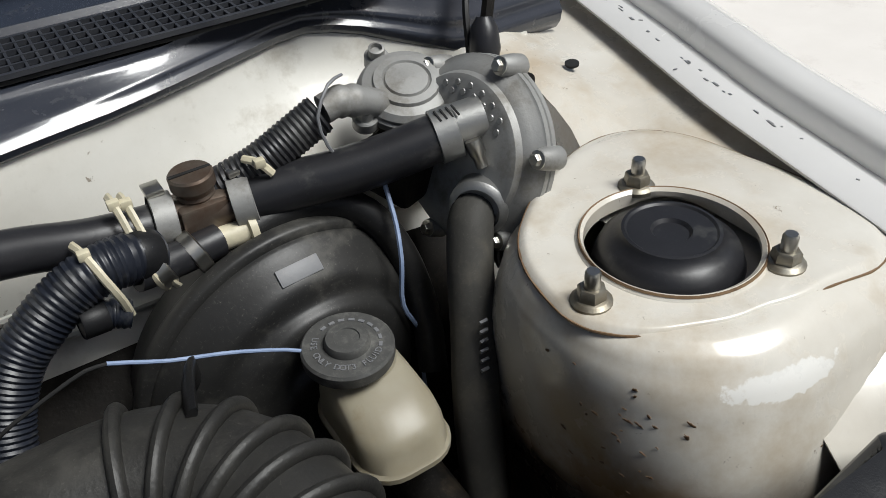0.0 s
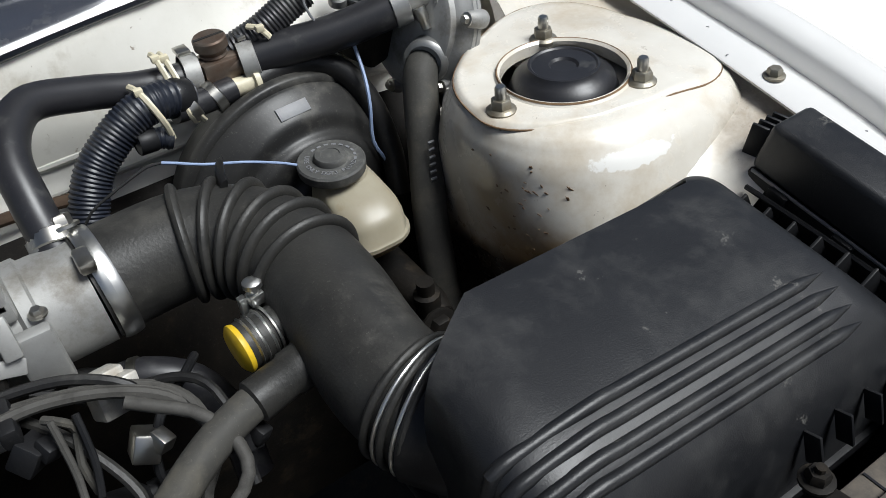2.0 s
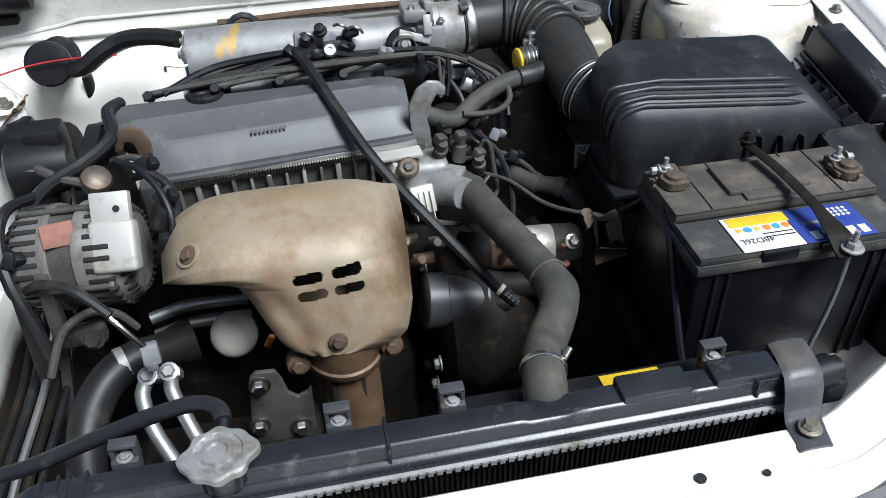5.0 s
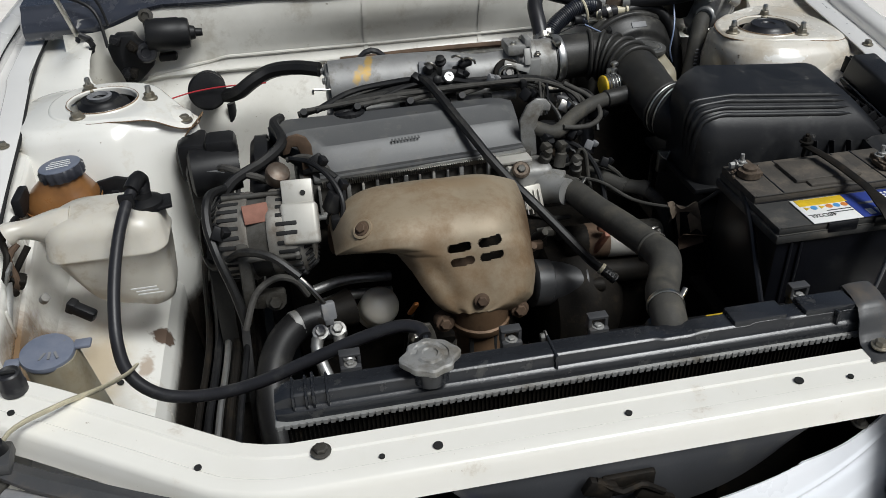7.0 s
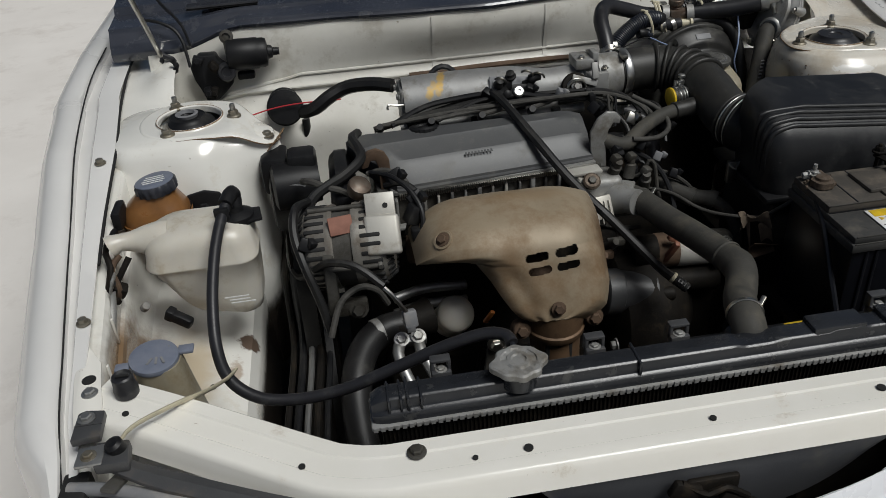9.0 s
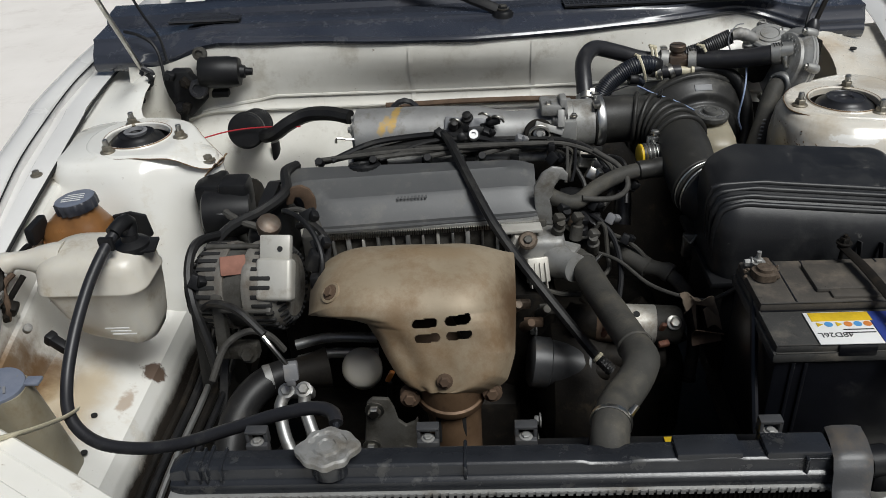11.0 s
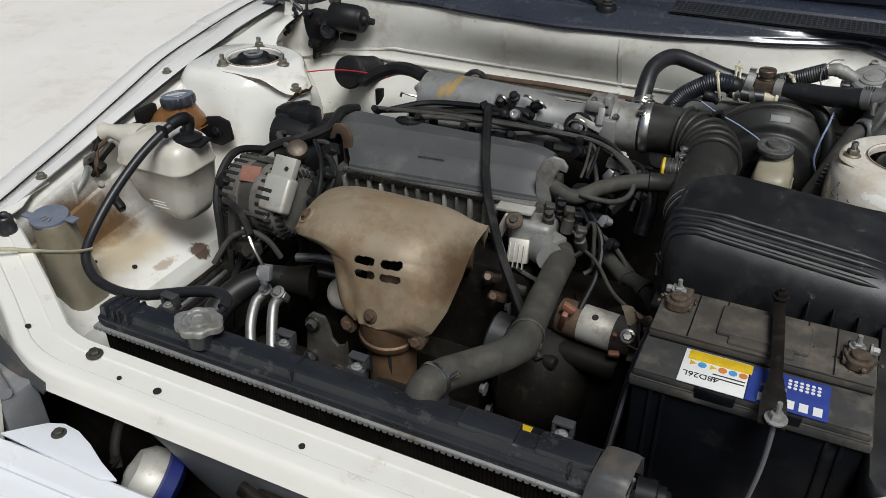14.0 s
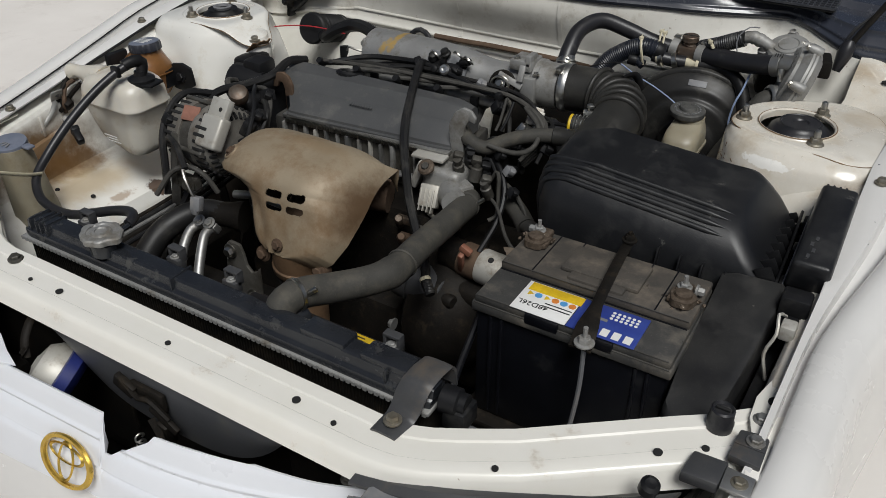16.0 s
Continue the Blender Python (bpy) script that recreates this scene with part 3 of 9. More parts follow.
for x, y in ((-0.585, 0.262), (-0.60, 0.335), (-0.655, 0.30)):
    part("hole", lathe([(0.0045, -0.001), (0.0045, 0.0012), (0, 0.0012)], (x, y, 0.649 if x > -0.64 else 0.664), (0.15, 0, 1), 16), M_INK_SHADE, wings[-1])

def tower(s):
    cx, cy, zt = CX + s * 0.5995, 0.77, 0.899 + 0.008 * s
    rows = [(-0.006, .0535, .0535, .0535, .0535), (0.004, .0545, .0535, .0535, .0535), (0.006, .056, .056, .056, .056), (0.002, .060, .060, .060, .060),
            (0.0, .086, .094, .086, .086), (-0.006, .095, .128, .097, .098), (-0.022, .102, .136, .112, .108), (-0.06, .104, .138, .126, .116),
            (-0.12, .102, .138, .140, .124), (-0.2, .096, .138, .150, .13), (-0.33, .090, .138, .16, .14), (-0.45, .088, .138, .17, .15)] if s > 0 else [
            (-0.006, .0535, .0535, .0535, .0535), (0.004, .0545, .0535, .0535, .0535), (0.006, .056, .056, .056, .056), (0.002, .060, .060, .060, .060),
            (0.0, .084, .096, .082, .086), (-0.006, .092, .130, .094, .098), (-0.022, .100, .138, .108, .108), (-0.06, .108, .138, .126, .116),
            (-0.12, .116, .138, .146, .124), (-0.2, .122, .138, .165, .13), (-0.33, .124, .138, .18, .14), (-0.45, .124, .138, .19, .15)]
    rings = []
    n = 96
    def squareness(ca, dz):
        """Round towards the engine, square where the tower runs into the wing."""
        return 2.0 + 0.5 * smoothstep(-dz / 0.1) + 2.2 * smoothstep(ca * 1.5) * smoothstep(-dz / 0.01)
    for i in range(len(rows) * 3 - 2):
        k = i / 3
        j = min(int(k), len(rows) - 2)
        f = k - j
        dz, inn, out, fr, bk = [lerp(p, q, f) for p, q in zip(rows[j], rows[j + 1])]
        ring = []
        for q in range(n):
            a = 2 * math.pi * q / n
            ca, sa = math.cos(a), math.sin(a)
            pw = squareness(ca, dz)
            rx = out if ca > 0 else inn
            ry = bk if sa > 0 else fr
            r = (abs(ca) ** pw + abs(sa) ** pw) ** (-1 / pw)
            bump = (0.0006 * noise.noise((a * 3, dz * 30, s * 5)) + (0.010 * noise.noise((ca * 2.2 + 3, sa * 2.2, dz * 9)) if s < 0 else 0)) * smoothstep((-0.004 - dz) / 0.03)
            if s < 0:
                bump += 0.046 * math.exp(-((a - 3.41) / 0.32) ** 2) * smoothstep((-dz - 0.004) / 0.02) * (1 - smoothstep((-dz - 0.05) / 0.07))
            ring.append(Vector((cx + s * ca * r * (rx + bump), cy + sa * r * (ry + bump), zt + dz)))
        rings.append(ring)
    t = part("strut_tower", ring_mesh(rings, caps=False), M_STAIN_SHADE if s > 0 else M_WING, car, "stained white strut tower with a round opening and a dark-painted lower flank")
    def flank(a, dz, off):
        k = next((j for j in range(4, len(rows) - 1) if rows[j + 1][0] <= dz), len(rows) - 2)
        f = (dz - rows[k][0]) / (rows[k + 1][0] - rows[k][0])
        _, inn, out, fr, bk = [lerp(p, q, f) for p, q in zip(rows[k], rows[k + 1])]
        ca, sa = math.cos(a), math.sin(a)
        pw = squareness(ca, dz)
        r = (abs(ca) ** pw + abs(sa) ** pw) ** (-1 / pw)
        return Vector((cx + s * ca * r * ((out if ca > 0 else inn) + off), cy + sa * r * ((bk if sa > 0 else fr) + off), zt + dz))
    if s > 0:
        random.seed(8)
        for _ in range(30):
            a = random.gauss(1.16, 0.06) * math.pi if random.random() < 0.75 else random.uniform(1.05, 1.5) * math.pi
            dz, w = -0.022 - 0.075 * random.random(), random.uniform(0.0004, 0.0011)
            c, e = flank(a, dz, 0.0002), flank(a, dz, 0.01)
            k1, k2, sl = random.random() * 6, random.random() * 6, random.uniform(1.0, 3.2)
            part("rust_fleck", moved(lathe([(w, 0), (w * 0.9, 0.0004), (0, 0.0005)], n=11, wobble=lambda q, hh: 1 + 0.4 * math.sin(2 * q + k1) + 0.35 * math.sin(5 * q + k2)), Matrix.Translation(c) @ Vector((0, 0, 1)).rotation_difference(e - c).to_matrix().to_4x4() @ Matrix.Diagonal((1, sl, 1, 1))), M_RUSTPAINT, t)
    # welded top plate reaching towards the fender and the cowl corner
    edge = [(-0.157, -0.044), (-0.148, -0.015), (-0.105, 0.02), (-0.08, 0.055), (-0.03, 0.082), (0.03, 0.085), (0.066, 0.066), (0.084, 0.03), (0.086, -0.01), (0.074, -0.048), (0.035, -0.076), (-0.02, -0.082), (-0.07, -0.082), (-0.132, -0.072)] if s < 0 else [(-0.094, -0.022), (-0.092, 0.01), (-0.082, 0.045), (-0.05, 0.082), (-0.005, 0.108), (0.03, 0.126), (0.075, 0.128), (0.108, 0.10), (0.126, 0.05), (0.132, -0.01), (0.128, -0.06), (0.095, -0.086), (0.05, -0.080), (0.0, -0.074), (-0.045, -0.062), (-0.08, -0.042)]
    polar = sorted((math.atan2(b, a) % (2 * math.pi), math.hypot(a, b)) for a, b in edge)
    polar = [(polar[-1][0] - 2 * math.pi, polar[-1][1])] + polar + [(polar[0][0] + 2 * math.pi, polar[0][1])]
    def plate_fn(u, v):
        a = 2 * math.pi * u
        ca, sa = math.cos(a), math.sin(a)
        R = sum(table(polar, (a + d) % (2 * math.pi)) for d in (-0.12, -0.06, 0, 0.06, 0.12)) / 5
        r = lerp(0.0555, R, v)
        return Vector((cx + s * ca * r, cy + sa * r, zt + 0.0026 - 0.006 * smoothstep((r - 0.085) / 0.06) * (1 - 0.9 * smoothstep((sa * r - 0.04) / 0.08)) - 0.0035 * smoothstep((v - 0.9) / 0.1) - (0.026 * smoothstep((-ca * r - 0.075) / 0.07) if s < 0 else 0.0)))
    part("top_plate", sheet(plate_fn, 120, 14, 0.0014), M_STAIN_SHADE if s > 0 else M_WING, t, "welded top plate")
    part("rusty_seam", tube([plate_fn(k / 60, 1.0) + Vector((0, 0, -0.0008)) for k in range(61)], lambda f: 0.0009 + 0.0008 * abs(noise.noise((f * 40, s, 0))), 6, step=0.006), M_RUSTPAINT, t, "brown rust line along the plate edge")
    part("rim_seam", lathe([(0.0560, 0.0052), (0.0572, 0.0062), (0.0580, 0.0046)], (cx, cy, zt), n=60, caps=False), M_RUSTPAINT, t)
    studs = {1: ((-0.077, -0.014), (0.026, 0.058), (0.036, -0.056)), -1: ((0.077, -0.008), (-0.03, -0.062), (-0.03, 0.058))}[s]
    for dx, dy in studs:
        p = (cx + dx, cy + dy, zt + 0.001)
        b = join(lathe([(0.0125, 0), (0.0125, 0.003), (0.0105, 0.0045), (0.0098, 0.005)], p, n=20), lathe([(0.0088, 0.004), (0.0088, 0.011), (0.0075, 0.0125)], p, n=6))
        nut = part("nut", b, M_BOLT, t, "yellowed flanged nut")
        part("stud", lathe([(0.0048, 0.012), (0.0048, 0.022), (0.0038, 0.0238)], p, n=12), M_STEEL, nut)
    # rubber strut mount inside the opening
    p = (cx + 0.004 * s, cy + 0.004, zt - 0.034)
    part("strut_mount", lathe([(0.10, -0.06), (0.075, -0.02), (0.052, -0.005), (0.0495, 0.008), (0.048, 0.020), (0.044, 0.030), (0.037, 0.035), (0.0325, 0.038), (0.031, 0.0415), (0.029, 0.0418), (0.0275, 0.0405), (0.013, 0.0408), (0.011, 0.0385), (0.0, 0.0385)], p, n=40),
         M_SMOOTH if s > 0 else M_BLACK, t, "black rubber strut mount cap" if s > 0 else "black strut mount with a rubber ring")
    if s < 0:
        part("torn_lip", sheet(lambda u, v: Vector((-0.478 + 0.012 * u - 0.02 * v, 0.695 + 0.045 * u, 0.869 - 0.020 * v - 0.004 * noise.noise((u * 6, v * 3, 4)))), 12, 6, 0.0016), M_RUSTPAINT, t, "rusted torn lip of the top plate")
        part("mount_ring", lathe([(0.018, 0.040), (0.020, 0.046), (0.014, 0.047), (0.012, 0.042)], p, n=28, caps=False), M_GREYPL, t)
    return t

for s in (-1, 1):
    tower(s)

def shelf(s):
    """Ledge between the strut tower, the fender flange and the cowl corner."""
    def fn(u, v):
        y = lerp(0.60 if s > 0 else 0.675, 1.12, u)
        g = gap(s, y)
        zo = table(ZF, y) + 0.01 * s - 0.017
        zi = table([(0.6, 0.80), (0.68, 0.868), (0.75, 0.884), (0.88, 0.880), (0.95, 0.915), (1.12, 0.945)], y) + 0.008 * s
        d = lerp(0.60 + 0.045 * smoothstep((y - 0.86) / 0.05), g + 0.028, v)
        return Vector((CX + s * d, y, lerp(zi, zo, smoothstep(v * 1.4)) + 0.003 * math.sin(v * 9) * (1 - v)))
    sh = part("wing_ledge", sheet(fn, 26, 10, 0.0012), M_STAIN_SHADE if s > 0 else M_WING, car, "stained white ledge beside the strut tower")
    return sh

random.seed(5)
flecks = []
for k in range(26):
    y = 0.82 + 0.30 * random.random()
    g, z = gap(1, y), table(ZF, y) + 0.01
    flecks.append(rbox((CX + g + 0.023 + random.gauss(0, 0.0016), y, z + 0.0009), (random.uniform(0.0008, 0.002), random.uniform(0.002, 0.008), 0.0006), 0, rot=(0, 0, -12)))
for k in range(9):
    y = 0.5 + 0.5 * random.random()
    g, z = gap(1, y), table(ZF, y) + 0.01
    flecks.append(rbox((CX + g + random.uniform(0.003, 0.033), y, z + 0.0009), (0.0012, random.uniform(0.001, 0.004), 0.0006), 0, rot=(0, 0, random.uniform(0, 90))))
part("chipped_paint", join(*flecks), M_GREYPL, car, "grey chips in the fender paint", smooth=0)["kind"] = "stuff"
ledges = {s: shelf(s) for s in (-1, 1)}
part("hole", lathe([(0.006, -0.001), (0.006, 0.001), (0, 0.001)], (0.668, 0.979, 0.9265), (-0.1, -0.1, 1), 18), M_INK_SHADE, ledges[1])

# firewall: upper box section, ledge, and the lower bulkhead
LIP = [(-0.70, 1.03), (-0.58, 1.02), (-0.33, 1.0), (-0.18, 0.978), (-0.05, 0.972), (0.06, 0.982), (0.18, 1.004), (0.31, 1.031), (0.40, 1.060), (0.47, 1.082), (0.52, 1.075), (0.60, 1.045), (0.72, 1.05)]

def firewall_fn(u, v):
    x = CX + lerp(-0.70, 0.70, u)
    edge = smoothstep((abs(x - CX) - 0.52) / 0.14)
    P = [(1.05, 0.976), (1.024, 0.974), (1.016, 0.970), (1.008, 0.93), (1.006, 0.862), (1.0, 0.852), (0.992, 0.847), (1.0, 0.838), (0.99, 0.825), (0.955, 0.79), (0.925, 0.74), (0.905, 0.66), (0.89, 0.52), (0.89, 0.40)]
    k = v * (len(P) - 1)
    i = min(int(k), len(P) - 2)
    a, b, f = P[i], P[i + 1], k - i
    z = lerp(a[1], b[1], f)
    back = (table(LIP, x) + 0.004 - 1.016) * smoothstep((z - 0.86) / 0.10)
    return Vector((x, lerp(a[0], b[0], f) + back - 0.006 * edge, z - 0.045 * edge * (1 - v)))

wall = part("bulkhead", sheet(firewall_fn, 40, 36, 0.0015), M_FIREWALL, car, "dirty white bulkhead behind the engine")
for u in (0.405, 0.572):
    part("seam", sheet(lambda p, v, u=u: firewall_fn(u + 0.006 * (p - 0.5), lerp(0.16, 0.38, v)) + Vector((0, -0.0012, 0)), 3, 16, 0.0006), M_FIREWALL, wall)
part("pressed_ridge", tube([firewall_fn(lerp(0.10, 0.97, k / 40), 0.30 + 0.10 * (1 - smoothstep((k / 40 - 0.0) / 0.12))) + Vector((0, 0.001, 0)) for k in range(41)], 0.004, 8), M_FIREWALL, wall)
# strip put in for the dark of the gap under the ledge, rust-brown
part("gap_strip", tube([(-0.215, 0.986, 0.848), (-0.15, 0.985, 0.849), (-0.05, 0.983, 0.852), (0.12, 0.983, 0.850), (0.20, 0.982, 0.842)], 0.006, 8, flat=0.8), M_RUST, wall, "rust-brown strip standing in for the dark gap under the ledge")
# near-black sheet just in front of the lower bulkhead
part("lower_sheet", sheet(lambda u, v: firewall_fn(lerp(0.50, 0.90, u), lerp(0.62, 1.0, v)) + Vector((0, -0.006, 0.004)), 14, 12, 0.003), M_DARK, wall, "dark sheet over the lower bulkhead")
part("lower_sheet_hole", lathe([(0.02, -0.002), (0.02, 0.002), (0, 0.002)], (0.185, 0.93, 0.765), (0, -0.8, 0.6), 24), M_INK_SHADE, wall)

# cowl with its grille, windscreen and wiper
def cowl_fn(u, v):
    x = CX + lerp(-0.768, 0.74, u)
    e = smoothstep((abs(x - CX) - 0.50) / 0.16)
    lip = table(LIP, x) + 0.004 * math.sin(x * 31) * 0.3
    mid = max(1.056, lip + 0.014)
    P = [(lip + 0.006, 0.968), (lip, 0.972), (lip - 0.002, 0.978), (lip + 0.003, 0.983), (lerp(lip, mid, 0.22), 0.9862), (lerp(lip, mid, 0.55), 0.9905), (lerp(lip, mid, 0.9), 0.996), (mid, 1.0), (1.135, 1.002), (1.142, 1.012), (1.20, 1.016), (1.23, 1.0)]
    k = v * (len(P) - 1)
    i = min(int(k), len(P) - 2)
    a, b, f = P[i], P[i + 1], k - i
    return Vector((x, lerp(a[0], b[0], f), lerp(a[1], b[1], f) - 0.045 * e * (1 - v)))

cowl = part("cowl_panel", sheet(cowl_fn, 64, 33, 0.002), M_COWL, car, "weathered black plastic cowl panel", smooth=50)

def cowl_grid(x0, x1, y0, y1):
    bms = []
    nx, ny = int((x1 - x0) / 0.0092), 5
    for i in range(nx + 1):
        x = lerp(x0, x1, i / nx)
        bms.append(rbox((x, (y0 + y1) / 2, 1.0078), (0.0019, y1 - y0, 0.0034), 0))
    for j in range(ny + 1):
        y = lerp(y0, y1, j / ny)
        bms.append(rbox(((x0 + x1) / 2, y, 1.0080), (x1 - x0, 0.0024 if 0 < j < ny else 0.004, 0.0036), 0))
    return join(*bms)

for x0, x1, y0, y1 in ((0.140, 0.555, 1.060, 1.128), (-0.64, -0.50, 1.066, 1.092), (-0.62, -0.53, 1.098, 1.118)):
    part("grating_back", rbox(((x0 + x1) / 2, (y0 + y1) / 2, 1.0035), (x1 - x0, y1 - y0, 0.003), 0.0005), M_INK_SHADE, cowl)
    part("cowl_grating", cowl_grid(x0, x1, y0, y1), M_GRATING, cowl, "grey-dusted plastic air grating", smooth=0)
for x in (0.155, 0.33, 0.45, 0.29):
    part("cowl_tear", rbox((x, table(LIP, x) + 0.008, 0.9835), (0.010, 0.003, 0.003), 0.001, rot=(0, 0, 20)), M_INK_SHADE, cowl)

def glass_fn(u, v):
    x = CX + lerp(-0.7, 0.7, u)
    return Vector((x, 1.22 + 0.75 * v + 0.06 * abs(2 * u - 1) ** 2, 1.01 + 0.36 * v))
part("windscreen", sheet(glass_fn, 16, 6, 0.004), M_GLASS, car, "dark windscreen")
part("dashboard_shade", rbox((CX, 1.75, 0.9), (1.35, 0.9, 0.1), 0.02), M_BLACK, car)

wiper = thing("wiper", (0.02, 1.056, 0.985), "black wiper arm lying on the cowl", "wiper")
part("pivot", lathe([(0.020, 0.0), (0.021, 0.004), (0.021, 0.014), (0.017, 0.020), (0.010, 0.022), (0.009, 0.028), (0.0, 0.029)], (0.02, 1.056, 0.985), n=24), M_BLACK, wiper)
part("pivot_nut", hexbolt((0.02, 1.056, 1.008), 0.008, 0.008), M_GEARBOX, wiper)
part("arm", tube([(0.02, 1.056, 1.002), (-0.03, 1.075, 1.02), (-0.085, 1.10, 1.032), (-0.25, 1.16, 1.04), (-0.40, 1.19, 1.045)], (0.012, 0.007), 8, flat=0.6), M_BLACK, wiper)
part("blade", tube([(0.25, 1.20, 1.022), (0.0, 1.19, 1.03), (-0.3, 1.21, 1.035), (-0.55, 1.25, 1.03)], 0.006, 6), M_BLACK, wiper)

# raised bonnet, leaning back over the cowl
bon = thing("bonnet", (CX, 1.13, 1.14), "raised car bonnet with a dark lined underside", "bonnet")
def bonnet_fn(u, v):
    d = lerp(-0.68, 0.68, u)
    return Vector((CX + d, 1.15 - 0.34 * v + 0.02 * math.sin(v * 3.1), 1.17 + 0.95 * v - 0.03 * (d / 0.68) ** 2))
part("skin", sheet(bonnet_fn, 14, 10, 0.018), M_OUTER, bon)
part("lining", sheet(lambda u, v: bonnet_fn(lerp(0.06, 0.94, u), lerp(0.05, 0.95, v)) + Vector((0, -0.022, -0.008)), 12, 8, 0.006), M_BLACK, bon, "dark bonnet lining")

# ---- front: upper crossmember, radiator, grille ----
REAR = [(-0.678, 0.199), (-0.60, 0.158), (-0.49, 0.098), (-0.41, 0.052), (-0.385, 0.044), (-0.36, 0.040), (0.31, 0.040), (0.335, 0.043), (0.36, 0.052), (0.44, 0.092), (0.537, 0.154), (0.615, 0.206), (0.665, 0.25)]
SPROF = [(0.004, -0.045), (0.0, -0.04), (0.0, -0.003), (0.003, 0.0), (0.020, 0.0), (0.022, -0.002), (0.048, -0.002), (0.050, 0.0), (0.064, 0.0), (0.068, -0.002), (0.071, -0.008), (0.074, -0.022), (0.077, -0.030), (0.073, -0.034)]

def crossmember():
    pts = []
    for a, b in zip(REAR, REAR[1:]):
        k = 8 if b[0] - a[0] > 0.3 else 3
        pts += [Vector((lerp(a[0], b[0], i / k), lerp(a[1], b[1], i / k))) for i in range(k)]
    pts.append(Vector(REAR[-1]))
    rings = []
    for i, p in enumerate(pts):
        d = (pts[min(i + 1, len(pts) - 1)] - pts[max(i - 1, 0)]).normalized()
        nrm = Vector((d.y, -d.x))
        z = 0.780 + 0.022 * smoothstep((abs(p.x - CX) - 0.36) / 0.3)
        rings.append([Vector((p.x + nrm.x * o, p.y + nrm.y * o, z + h)) for o, h in SPROF])
    bm = ring_mesh(rings, close=False)
    bmesh.ops.recalc_face_normals(bm, faces=bm.faces)
    bmesh.ops.solidify(bm, geom=bm.faces[:], thickness=0.0012)
    return part("upper_crossmember", bm, M_WHITE, car, "cream-white front crossmember with holes and bolts")

cross = crossmember()
for x, y, r in ((-0.209, 0.0, 0.0068), (-0.268, -0.002, 0.004), (0.0, 0.0, 0.005), (0.203, 0.005, 0.0068), (0.262, -0.002, 0.0045), (-0.453, 0.022, 0.005), (-0.651, 0.128, 0.005), (0.449, 0.028, 0.005), (0.588, 0.124, 0.0065), (0.629, 0.153, 0.0055)):
    z = 0.780 + 0.022 * smoothstep((abs(x - CX) - 0.36) / 0.3)
    part("hole", lathe([(r * 0.75, -0.001), (r * 0.75, 0.0009), (0, 0.0009)], (x, y, z), n=20), M_INK_SHADE, cross)
part("bolt", hexbolt((-0.329, 0.018, 0.781), 0.0075, 0.007), M_GEARBOX, cross, "dull grey bolt")

def buffer(x, y, z):
    b = thing("bonnet_buffer", (x, y, z), "black rubber bonnet buffer on the crossmember", "buffer", "bonnet buffers")
    part("base", lathe([(0.014, 0), (0.0145, 0.010), (0.0132, 0.012), (0.0128, 0.026), (0.011, 0.028), (0.009, 0.025), (0.0, 0.024)], (x, y, z), n=24), M_SMOOTH, b)
    part("screw_slot", rbox((x, y, z + 0.027), (0.015, 0.0035, 0.003), 0.0008), M_INK_SHADE, b)
buffer(-0.655, 0.165, 0.80)
buffer(0.632, 0.193, 0.80)

